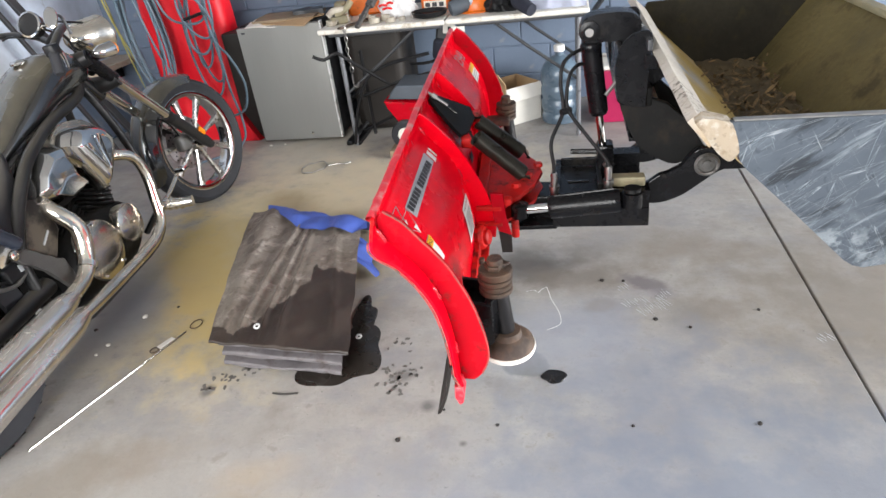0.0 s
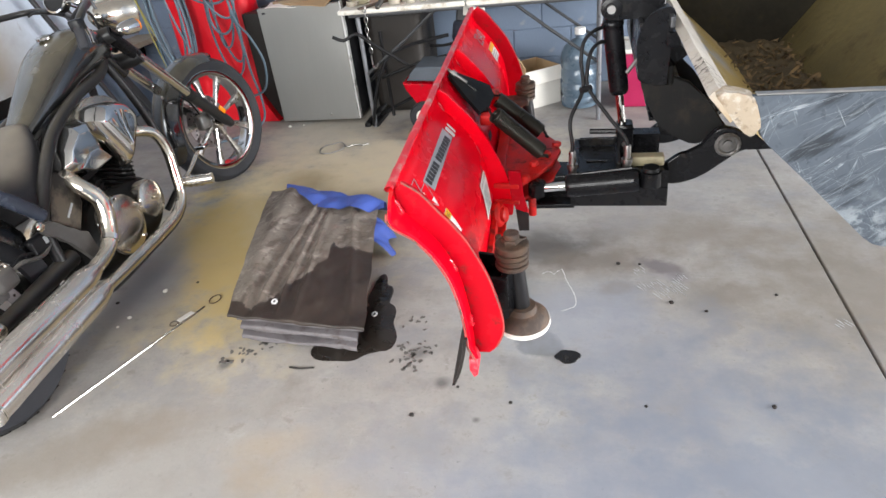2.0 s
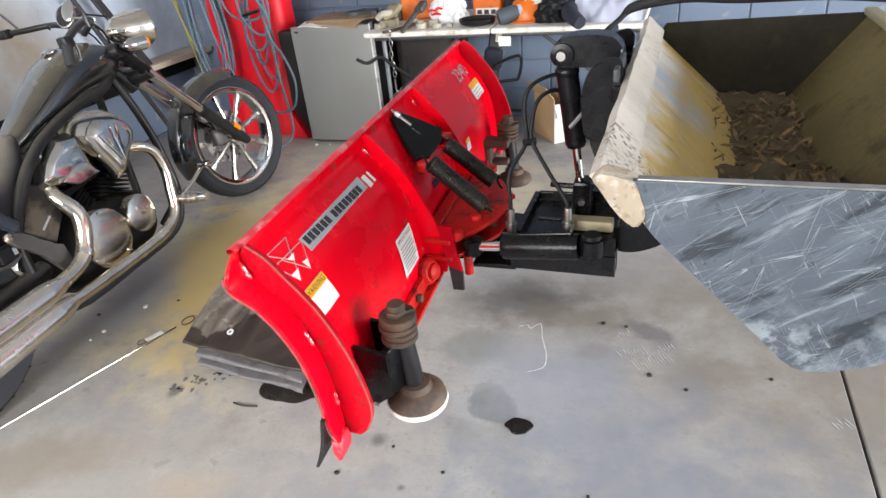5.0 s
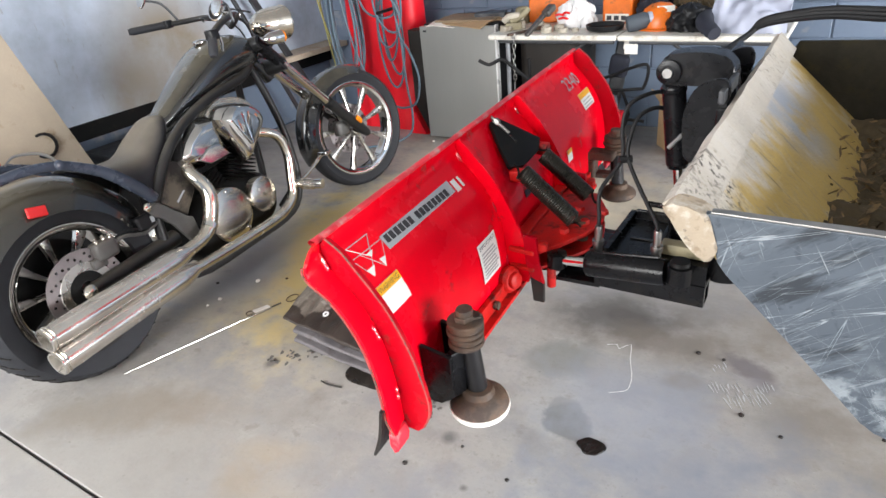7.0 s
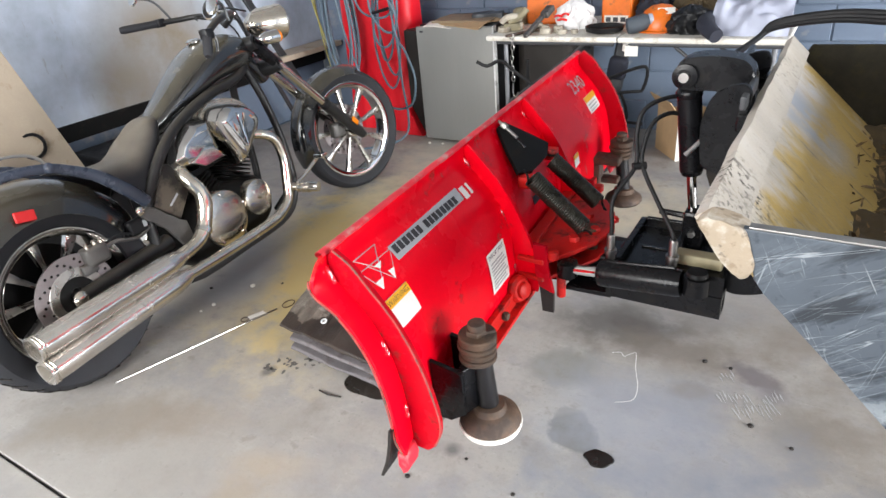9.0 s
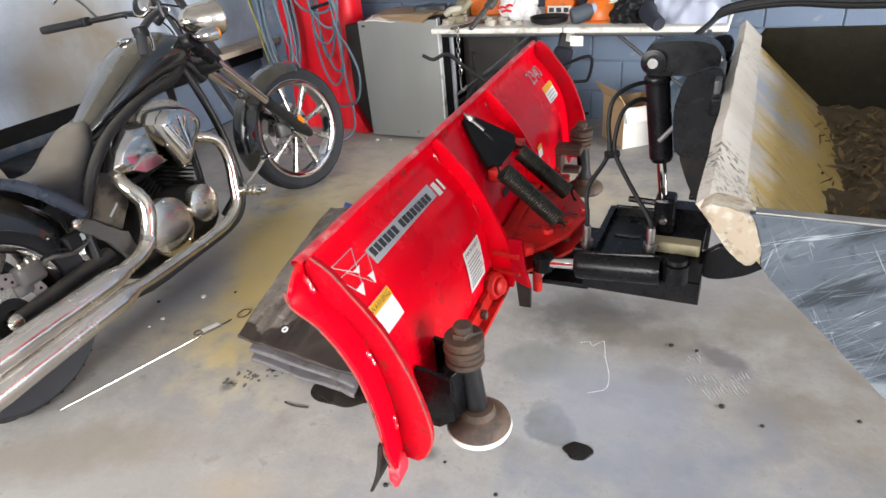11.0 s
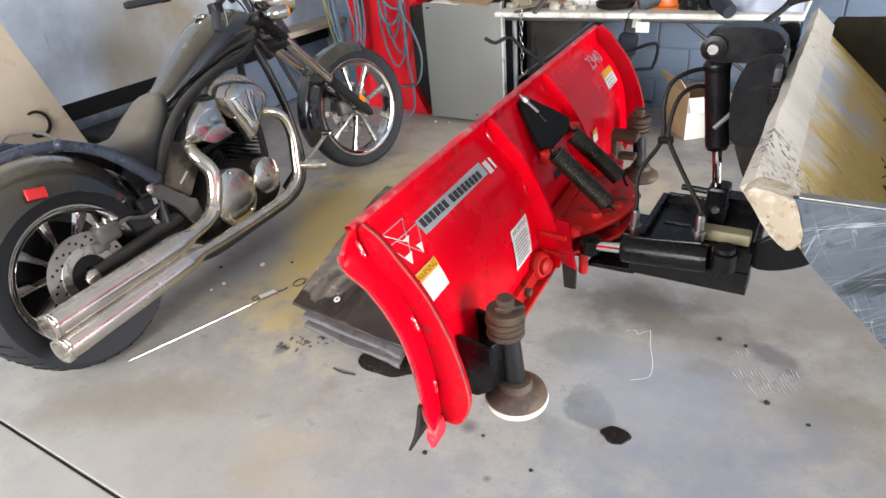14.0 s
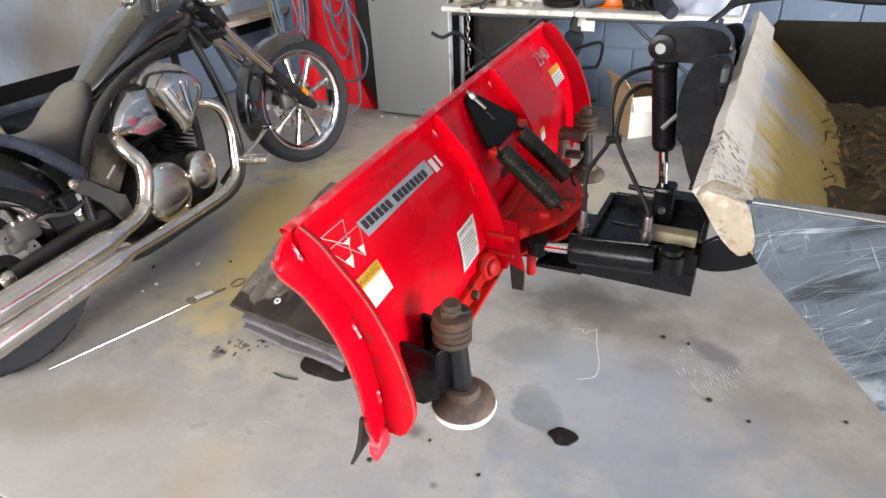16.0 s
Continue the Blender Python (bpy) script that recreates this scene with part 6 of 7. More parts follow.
# controls
bar_r = [(1.22, 0, 1.055), (1.17, -0.1, 1.09), (1.0, -0.25, 1.105), (0.86, -0.315, 1.088), (0.77, -0.335, 1.052)]
bar_l = [(1.22, 0, 1.055), (1.3, 0.12, 1.09), (1.38, 0.3, 1.115), (1.33, 0.4, 1.12), (1.26, 0.46, 1.123)]
for pts, grip_end in ((bar_r, (0.725, -0.352, 0.975)), (bar_l, (1.1, 0.56, 1.127))):
    part("handlebar", tube(B(), pts, 0.0135, 12, n=5), M["bike_satin"], bike)
    a, c = Vector(pts[-1]), Vector(grip_end)
    part("grip", tube(B(), [a, a.lerp(c, 0.1), a.lerp(c, 0.9), c], [0.015, 0.018, 0.018, 0.014], 14), M["rubber"], bike)
    part("switch_box", box(B(), (-0.022, -0.02, -0.02), (0.022, 0.02, 0.02), 0.007, Matrix.Translation(a)), M["plastic_black"], bike)
    part("lever", tube(B(), [a + Vector((0.03, 0, 0.0)), a.lerp(c, 0.5) + Vector((0.05, 0, 0.005)), c + Vector((0.055, 0, 0.01))], [0.007, 0.006, 0.005], 8, n=3), M["chrome"], bike)
for base, tip_ in (((0.9, -0.34, 1.08), (0.84, -0.34, 1.145)), ((1.3, 0.42, 1.13), (1.16, 0.46, 1.25))):
    b0, t0 = Vector(base), Vector(tip_)
    st = part("mirror", lathe(B(), [(0.004, -0.012), (0.03, -0.008), (0.044, 0.0), (0.046, 0.008), (0.04, 0.01)], along(t0, t0 + Vector((-1, -0.1, 0.6))) @ Matrix.Diagonal((0.55, 0.85, 1, 1)), 28), M["chrome"], bike, "small oval chrome mirror")
    part("mirror_stem", tube(B(), [b0, b0.lerp(t0, 0.5) + Vector((0.02, 0, 0.03)), t0 + Vector((0.008, 0, 0))], 0.0055, 8, n=4), M["dark_tube"], st)
gauge = part("speedometer", lathe(B(), [(0.02, -0.05), (0.045, -0.03), (0.052, 0.0), (0.048, 0.008), (0.044, 0.004), (0.002, 0.004)], along((1.17, 0.0, 1.135), (0.8, 0, 1.32)), 28), M["bike_satin"], bike, "round black speedometer")
part("bezel", lathe(B(), [(0.044, 0.004), (0.052, 0.002), (0.052, 0.01), (0.045, 0.012)], along((1.17, 0, 1.135), (0.8, 0, 1.32)), 28, True), M["chrome"], gauge)
for k, (y0, y1) in enumerate(((-0.06, -0.3), (-0.04, -0.24), (0.05, 0.3))):
    pts = [(1.32, y0 * 0.3, 0.93), (1.26 + 0.02 * k, y0, 1.05), (1.14, y0 * 1.4, 1.13 - 0.01 * k), (1.05 if y1 < 0 else 1.35, y1, 1.1)]
    part("cable", tube(B(), pts, 0.0045, 6, n=5), M["chrome_dull" if k == 1 else "hose"], bike)
hm = along((1.53, 0.02, 1.02), (2.0, -0.1, 0.98))
lamp = part("headlight", lathe(B(), [(0.003, -0.13), (0.03, -0.122), (0.055, -0.095), (0.072, -0.055), (0.08, 0.0), (0.082, 0.05), (0.086, 0.06), (0.084, 0.07), (0.075, 0.074)], hm, 36), M["chrome_dull"], bike, "chrome bullet headlight")
part("lens", lathe(B(), [(0.075, 0.074), (0.06, 0.086), (0.03, 0.093), (0.002, 0.095)], hm, 32), M["water_jug"], lamp)
part("lamp_bracket", tube(B(), [(1.38, 0, 0.88), (1.44, 0.01, 0.92), (1.5, 0.02, 0.95)], 0.016, 10, n=3), M["bike_satin"], lamp)
for y in (-0.17, 0.2):
    im = along((1.3, y, 0.965), (1.8, y - 0.1, 0.945))
    ind = part("turn_signal", lathe(B(), [(0.004, -0.065), (0.018, -0.055), (0.028, -0.03), (0.031, 0.02), (0.032, 0.035)], im, 24), M["chrome"], bike, "chrome turn signal with amber lens")
    part("amber_lens", lathe(B(), [(0.031, 0.035), (0.026, 0.05), (0.012, 0.057), (0.002, 0.058)], im, 24), M["amber"], ind)
    part("signal_stem", tube(B(), [(1.3, y, 0.965), (1.34, y * 0.4, 0.93)], 0.01, 8), M["bike_satin"], ind)
# forward controls
part("peg_bracket", tube(B(), [(1.06, -0.1, 0.2), (1.1, -0.2, 0.3), (1.12, -0.22, 0.3)], 0.014, 8, n=3), M["bike_satin"], bike)
peg = part("foot_peg", tube(B(), [(1.1, -0.22, 0.3), (1.125, -0.345, 0.286)], 0.024, 14), M["chrome"], bike, "ribbed chrome foot peg")
for k in range(3):
    part("peg_ring", tube(B(), [(1.103 + 0.0045 * k, -0.24 - 0.026 * k, 0.298 - 0.0032 * k), (1.105 + 0.0045 * k, -0.25 - 0.026 * k, 0.2965 - 0.0032 * k)], 0.0275, 14), M["chrome_dull"], peg)
part("brake_pedal", tube(B(), [(1.1, -0.19, 0.29), (1.22, -0.19, 0.31), (1.34, -0.2, 0.36)], 0.009, 8, n=3), M["chrome_dull"], bike)
part("pedal_pad", box(B(), (-0.025, -0.03, -0.01), (0.025, 0.03, 0.01), 0.006, pose(1.35, -0.22, 0.37)), M["chrome"], bike)
part("side_stand", tube(B(), [(0.92, 0.12, 0.16), (0.9, 0.2, 0.1), (0.87, 0.29, 0.037)], 0.012, 10, n=3), M["bike_satin"], bike)
part("primary_cover", prism(B(), smooth_line([(0.5, 0.3), (0.6, 0.42), (0.85, 0.43), (1.0, 0.34), (0.9, 0.2), (0.62, 0.2), (0.5, 0.3)], 4)[:-1], 0.13, 0.18, bevel=0.012), M["chrome_dull"], bike)

# ---------------------------------------------------------------- folded tarps
NEAR_L, NEAR_R, FAR_L, FAR_R = Vector((-1.165, 1.925, 0)), Vector((-0.63, 1.885, 0)), Vector((-1.47, 2.93, 0)), Vector((-0.84, 2.73, 0))


def tarp_at(u, v):
    return NEAR_L.lerp(NEAR_R, u).lerp(FAR_L.lerp(FAR_R, u), v)


folded = thing("folded_tarp", pose(0, 0, 0), "folded brown tarpaulin, partly wet, lying on the floor", "tarp")
for k in range(8):
    base, top_ = 0.004 + k * 0.0165, 0.019 + k * 0.0165
    shift = (-0.01, 0.02, -0.03, 0.0, 0.025, -0.02, 0.0, 0.03)[k]
    last = k == 7

    def layer(u, v, k=k, base=base, top_=top_, shift=shift, last=last):
        """Round the fold at the near edge: v runs under, round and over."""
        over = max(0.0, (v - 0.16) / 0.84)
        p = tarp_at(u if last else (0.1, 0.06, 0.12, 0.05, 0.08, 0.03, 0.06)[k] + u * (0.7, 0.86, 0.72, 0.84, 0.86, 0.93, 0.9)[k], over)
        w = noise.noise((p.x * 5 + k * 9, p.y * 4, k)) * (0.012 if last else 0.008)
        if v < 0.16:
            a = v / 0.16 * math.pi
            mid, half = (base + top_) / 2, (top_ - base) / 2
            z = mid - half * math.cos(a) + w * v / 0.16
            p = p + Vector((0.02, -1, 0)) * (half * 0.9 * math.sin(a) + shift * 0.6 + 0.014 * noise.noise((u * 2.3 + k, k * 3, 0)) + 0.003 * noise.noise((u * 11, k * 5, 2)))
        else:
            z = top_ + w
            p = p + Vector((0.02, -1, 0)) * shift * 0.6 * (1 - over)
        if last:
            ridge = 0.03 * math.exp(-((u - 0.1 - 0.12 * over) / 0.09) ** 2) + 0.026 * math.exp(-((u - 0.2 - 0.32 * over) / 0.03) ** 2) + 0.018 * math.exp(-((u - 0.36 - 0.22 * over) / 0.022) ** 2) + 0.012 * math.exp(-((u - 0.5 - 0.12 * over) / 0.02) ** 2) + 0.01 * math.exp(-((u - 0.9 + 0.1 * over) / 0.03) ** 2)
            z += ridge * min(1, over * 6) + 0.006 * noise.noise((p.x * 16, p.y * 10, 4)) - 0.02 * max(0, u - 0.9) * 10 * 0.3
            z -= 0.012 * max(0.0, over - 0.8) * 5
        return Vector((p.x + 0.008 * noise.noise((p.y * 7, k, 1)) * (1 if u in (0, 1) else 0), p.y, z))

    if last:
        bm = grid(B(), layer, 120, 170)
        for i, f in enumerate(bm.faces):
            u, v = (i // 170) / 120, max(0.0, (i % 170) / 170 - 0.16) / 0.84
            n_ = 0.05 * noise.noise((u * 7, v * 9, 3)) + 0.02 * noise.noise((u * 25, v * 30, 8))
            edge_ = 0.55 if u > 0.74 else 0.04 + 0.9 * max(0, u - 0.2) ** 1.1 + (0.12 if u > 0.66 else 0)
            f.material_index = 1 if (v < min(edge_, 0.55) + n_ and u > 0.18 + n_) or v < 0.045 + n_ else 0
        part("fold", bm, [M["tarp"], M["tarp_wet"]], folded, "brown canvas with a dark wet corner", crease=60)
    else:
        part("fold", grid(B(), layer, 60, 80), M["tarp_dull"], folded, crease=60)
for x, y, z, tilt in ((-0.999, 1.968, 0.149, 20), (-0.967, 1.922, 0.108, 75), (-0.68, 2.09, 0.012, 12)):
    part("grommet", lathe(B(), [(0.006, 0), (0.0125, 0.001), (0.0125, 0.003), (0.006, 0.004)], pose(x, y, z, tilt, 0, 0), 16, True), M["bright_trim"], folded)


def blue_top(u, v):
    """The end that is turned over the brown one's far corner."""
    front = 0.87 + 0.12 * max(0, 0.42 - u) / 0.42 + 0.09 * max(0, u - 0.6) / 0.4 + 0.02 * math.sin(u * 13)
    uu, vv = 0.16 + 0.9 * u, front + (1.24 - front) * v
    p = tarp_at(uu, vv)
    fall = max(0.0, vv - 1.04) / 0.2
    crease = abs(noise.noise((p.x * 13, p.y * 13, 7))) * 0.008 + abs(noise.noise((p.x * 6, p.y * 7, 2))) * 0.035
    z = 0.134 + 0.012 * math.sin(min(1, v * 1.6) * math.pi) + crease - 0.14 * fall
    return Vector((p.x, p.y, max(z, 0.006)))


def blue_side(u, v):
    uu, vv = 0.9 + (0.2 + 0.03 * math.sin(v * 11)) * u, 0.74 + 0.28 * v
    p = tarp_at(uu, vv)
    z = 0.1 - 0.09 * u + abs(noise.noise((p.x * 8, p.y * 9, 5))) * 0.05
    return Vector((p.x, p.y, max(z, 0.006)))


bm = grid(B(), blue_top, 44, 30)
grid(bm, blue_side, 14, 40)
solid("blue_tarp", bm, M["blue"], "crumpled blue tarpaulin under the brown one", "tarp", crease=60)


def blob(bm, cx, cy, rx, ry, seed, z=0.003, n=48, rough=0.25, turn=0.0):
    """A low irregular patch on the floor."""
    r2 = random.Random(seed)
    ph = [r2.uniform(0, 6.28) for _ in range(5)]
    c = bm.verts.new((cx, cy, z))
    inner, outer = [], []
    for k in range(n):
        a = 2 * math.pi * k / n
        f = 1 + rough * sum(math.sin((j + 2) * a + ph[j]) / (j + 2) for j in range(5))
        x, y = rx * f * math.cos(a), ry * f * math.sin(a)
        ct, st = math.cos(turn), math.sin(turn)
        outer.append(bm.verts.new((cx + x * ct - y * st, cy + x * st + y * ct, 0.0005)))
        inner.append(bm.verts.new((cx + 0.93 * (x * ct - y * st), cy + 0.93 * (x * st + y * ct), z)))
    for k in range(n):
        j = (k + 1) % n
        bm.faces.new((outer[k], outer[j], inner[j], inner[k]))
        bm.faces.new((inner[k], inner[j], c))
    return bm


puddle = blob(B(), -0.72, 1.93, 0.125, 0.1, 3, 0.003, 80, 0.22, 0.35)
blob(puddle, -0.655, 2.05, 0.075, 0.15, 5, 0.0034, 80, 0.2, 0.25)
blob(puddle, -0.7, 2.23, 0.045, 0.13, 9, 0.0038, 60, 0.25, 0.12)
blob(puddle, -0.78, 1.9, 0.06, 0.06, 12, 0.0042, 50, 0.2)
solid("puddle", puddle, M["wet"], "dark wet patch spreading from the tarpaulin", "puddle", kind="stuff")
solid("oil_spot", blob(B(), 0.039, 1.921, 0.038, 0.036, 8, rough=0.16, n=64), M["oil"], "small black pool of oil on concrete", "oil", kind="stuff")
bm = B()
rng = random.Random(11)
for cx, cy, sp, n_ in ((-1.145, 1.8, 0.035, 12), (-1.1, 1.855, 0.04, 10), (-1.06, 1.9, 0.04, 8), (-0.47, 1.93, 0.07, 26), (-0.49, 1.85, 0.04, 14), (-0.5, 2.08, 0.06, 10)):
    for k in range(n_):
        blob(bm, cx + rng.gauss(0, sp * 0.55), cy + rng.gauss(0, sp * 0.45), rng.uniform(0.003, 0.011), rng.uniform(0.003, 0.008), k, 0.0022, 9, 0.3, rng.uniform(0, 3))
solid("splashes", bm, M["stain"], "small dark splashes and prints on concrete", "stain", kind="stuff")


def pebble(x, y, r, seed, name="pebble", mt="edge_steel", label="small dark crumb of dirt on the floor"):
    bm = B()
    bmesh.ops.create_icosphere(bm, subdivisions=2, radius=r)
    for v in bm.verts:
        v.co *= 1 + 0.4 * noise.noise(v.co * 60 + Vector((seed, 0, 0)))
        v.co.z = max(v.co.z * 0.6, -r * 0.3)
        v.co += Vector((x, y, r * 0.3))
    return solid(name, bm, M[mt], label, "debris", "crumbs on the floor")


for k, (x, y, r) in enumerate(((0.391, 2.235, 0.009), (0.22, 2.486, 0.009), (0.299, 2.482, 0.007), (0.503, 2.192, 0.006), (-0.125, 1.699, 0.006), (0.62, 1.75, 0.007), (-1.834, 2.111, 0.008), (0.27, 1.72, 0.005), (-0.42, 1.62, 0.008), (0.75, 2.3, 0.006), (-1.55, 2.28, 0.006), (-0.3, 1.75, 0.005))):
    pebble(x, y, r, k)
for k, (x, y, r) in enumerate(((-1.663, 2.204, 0.012), (-1.71, 2.02, 0.009), (-1.72, 1.96, 0.006), (-2.07, 3.3, 0.01), (-1.95, 4.18, 0.012), (-1.85, 4.2, 0.008))):
    pebble(x, y, r, k + 20, "paper_scrap", "paper", "small pale paper scrap on the floor")

# pale rows of tyre print
bm = B()
rng = random.Random(5)
way, side_ = Vector((-0.5, 0.866, 0)), Vector((0.866, 0.5, 0))
for cx, cy, n_, long_ in ((0.335, 2.345, 9, 0.026), (0.4, 2.315, 12, 0.034), (0.44, 2.39, 6, 0.02), (0.3, 2.44, 5, 0.016), (0.92, 2.15, 5, 0.02)):
    for k in range(n_):
        p = Vector((cx, cy, 0)) + side_ * (0.011 * (k - n_ / 2)) + way * rng.uniform(-0.012, 0.012)
        blob(bm, p.x, p.y, rng.uniform(0.5, 1.0) * long_, rng.uniform(0.0014, 0.0026), k, 0.0012, 12, 0.5, math.atan2(way.y, way.x) + rng.uniform(-0.12, 0.12))
solid("tyre_print", bm, M["print"], "faint pale rows of dried tyre print", "mark", kind="stuff")

# rod with its ring and tag
rod_m = thing("metal_rod", pose(0, 0, 0), "thin pale metal rod with a wire ring and tag", "rod")
ra, rb = Vector((-1.622, 1.489, 0.005)), Vector((-1.416, 2.108, 0.005))
part("rod", tube(B(), [ra, rb], 0.0036, 8), M["alloy"], rod_m)
rc = rb + Vector((0.02, 0.05, 0.0))
part("ring", tube(B(), [rc + Vector((0.022 * math.cos(a / 8 * math.pi), 0.03 * math.sin(a / 8 * math.pi), 0.001)) for a in range(17)], 0.002, 6), M["rust"], rod_m)
tm = pose(-1.452, 2.03, 0.012, 0, 4, 72)
part("tag", box(B(), (-0.035, -0.012, -0.002), (0.035, 0.012, 0.002), 0.001, tm), M["paper"], rod_m, "pale tag")
part("ring", tube(B(), [Vector((-1.482, 1.99, 0.007)) + Vector((0.016 * math.cos(a / 6 * math.pi), 0.016 * math.sin(a / 6 * math.pi), 0)) for a in range(13)], 0.002, 6), M["rust"], rod_m)
pts = [(-1.47 + 0.075 * math.cos(a / 6), 3.755 + (0.085 + 0.016 * math.sin(a / 3)) * math.sin(a / 6), 0.006 + 0.002 * math.sin(a)) for a in range(44)] + [(-1.38, 3.775, 0.006), (-1.32, 3.8, 0.008), (-1.28, 3.79, 0.006), (-1.25, 3.815, 0.006)]
solid("wire_loop", tube(B(), pts, 0.0042, 6), M["bolt_steel"], "loose loop of thin wire on the floor", "wire")
solid("twig", tube(B(), [(-0.9, 1.79, 0.005), (-0.86, 1.785, 0.006), (-0.81, 1.795, 0.005)], 0.003, 6, n=4), M["edge_steel"], "thin dark twig on the concrete floor", "twig")
chalk = tube(B(), [(-0.075, 2.405, 0.0012), (-0.045, 2.42, 0.0012), (-0.03, 2.4, 0.0012), (0.0, 2.44, 0.0012), (0.02, 2.36, 0.0012), (0.05, 2.28, 0.0012), (0.06, 2.22, 0.0012), (0.05, 2.19, 0.0012), (0.01, 2.165, 0.0012)], 0.0011, 5, n=2)
for v in chalk.verts:
    v.co.z = 0.0008 + (v.co.z - 0.0012) * 0.3
solid("chalk_mark", chalk, M["white"], "thin wavering white scratch on the concrete", "mark", kind="stuff")

# ---------------------------------------------------------------- small fridge and what lies on it
fridge = thing("small_fridge", pose(-2.016, 4.245, 0), "small grey-doored fridge with black sides and papers on top", "fridge")
part("cabinet", box(B(), (0.006, 0.045, 0.02), (0.565, 0.52, 0.79), 0.006), M["plastic_black"], fridge)
door = part("door", box(B(), (0, 0, 0.018), (0.571, 0.042, 0.782), 0.006), M["fridge"], fridge, "plain grey metallic door")
part("door_trim", box(B(), (0.5715, -0.002, 0.02), (0.582, 0.04, 0.79), 0.003), M["bright_trim"], door, "bright edge strip")
part("badge", box(B(), (0.03, -0.003, 0.745), (0.055, 0.001, 0.757), 0.001), M["ink"], door)
part("keyhole", lathe(B(), [(0.009, 0), (0.009, 0.004), (0.003, 0.006)], along((0.37, 0, 0.06), (0.37, -1, 0.06)), 12), M["chrome"], door)
for x in (0.05, 0.5):
    part("foot", tube(B(), [(x, 0.08, 0), (x, 0.08, 0.03)], 0.018, 10), M["plastic_black"], fridge)
for k, (x, y, w, d_, t_, rot, mt, nm, lb) in enumerate((
        (-1.78, 4.38, 0.36, 0.28, 0.004, 8, "paper", "paper_sheet", "sheet of white paper lying on the fridge"),
        (-1.66, 4.36, 0.34, 0.24, 0.006, -14, "card", "cardboard_sheet", "bent tan cardboard sheet on the fridge"),
        (-1.72, 4.46, 0.42, 0.3, 0.018, 4, "wood", "flat_carton", "flat grey-brown carton on the fridge"),
        (-1.6, 4.5, 0.2, 0.14, 0.05, 20, "dark_tube", "metal_tin", "dull metal tin on the fridge"))):
    zz = 0.792 + (0.0, 0.006, 0.014, 0.034)[k]

    def flap(u, v, w=w, d_=d_, k=k):
        dip = -0.05 * max(0, 0.35 - v) * (1 if k < 2 else 0) * (0.4 + u)
        return Vector(((u - 0.5) * w, (v - 0.5) * d_, dip + 0.008 * noise.noise((u * 3, v * 3, k))))

    bm = grid(B(), flap, 10, 10, t_)
    ob = solid(nm, bm, M[mt], lb, nm.split("_")[-1])
    ob.matrix_world = pose(x, y, zz + 0.004, 0, 0, rot)

# added dark block standing in for the shaded gap beside the fridge
bm = box(B(), (-2.2, 4.36, 0.0), (-2.03, 4.62, 0.74), 0.01)
solid("gap_fill", bm, M["dark_fill"], "dark block filling the shaded gap between the cover and the fridge", "cabinet")

# ---------------------------------------------------------------- folding table
TX0, TX1, TY0, TY1, TZ = -1.395, 0.215, 4.06, 4.8, 0.762
table = thing("folding_table", pose(0, 0, 0), "white plastic folding table with dark steel legs", "table")
seam = -0.605
for a, c in ((TX0, seam - 0.002), (seam + 0.002, TX1)):
    bm = box(B(), (a, TY0, TZ - 0.03), (c, TY1, TZ), 0.01, None, 3)
    half = part("tabletop", bm, M["plastic_white"], table, "stained white moulded top")
    for y in (TY0 + 0.02, TY1 - 0.04):
        part("apron_rail", box(B(), (a + 0.06, y, TZ - 0.05), (c - 0.02, y + 0.02, TZ - 0.028), 0.003), M["dark_tube"], half)
for x, s in ((TX0 + 0.1, 1), (TX1 - 0.06, -1)):
    for y in (TY0 + 0.07, TY1 - 0.1):
        part("leg", tube(B(), [(x, y, 0.0), (x, y, TZ - 0.03)], 0.014, 12), M["leg_grey"], table, "grey steel leg")
        part("leg_brace", tube(B(), [(x, y, 0.35), (x + s * 0.28, y + 0.02, 0.55), (x + s * 0.5, y + 0.02, TZ - 0.04)], 0.01, 8), M["dark_tube"], table)
    for z in (0.06, 0.3):
        part("cross_bar", tube(B(), [(x, TY0 + 0.07, z), (x, TY1 - 0.1, z)], 0.012, 10), M["dark_tube"], table)
part("table_label", box(B(), (seam + 0.04, TY0 + 0.02, TZ - 0.1), (seam + 0.11, TY0 + 0.024, TZ - 0.045), 0.001), M["paper"], table, "small white label")

# things on the table
T = TZ + 0.001


def crumple(name, cx, cy, z0, sx, sy, h, mt, label, cat, seed, power=2.2, rough=0.25, cells=3.5):
    """A soft heap: cloth or a filled bag, with folds."""
    def fn(u, v):
        a, t = 2 * math.pi * u, v * math.pi / 2
        n_ = 1 + rough * noise.noise((math.cos(a) * cells + seed, math.sin(a) * cells, t * 3)) + 0.5 * rough * noise.noise((math.cos(a) * 8, math.sin(a) * 8 + seed, t * 7))
        c = abs(math.cos(t)) ** (2 / power) * n_
        return Vector((cx + sx * c * math.cos(a), cy + sy * c * math.sin(a), z0 + h * abs(math.sin(t)) ** (2 / power) * (1 + 0.5 * rough * noise.noise((math.cos(a) * 2, math.sin(a) * 2, seed)))))
    bm = grid(B(), fn, 64, 26)
    bmesh.ops.remove_doubles(bm, verts=bm.verts[:], dist=0.0004)
    return solid(name, bm, M[mt], label, cat, crease=50)


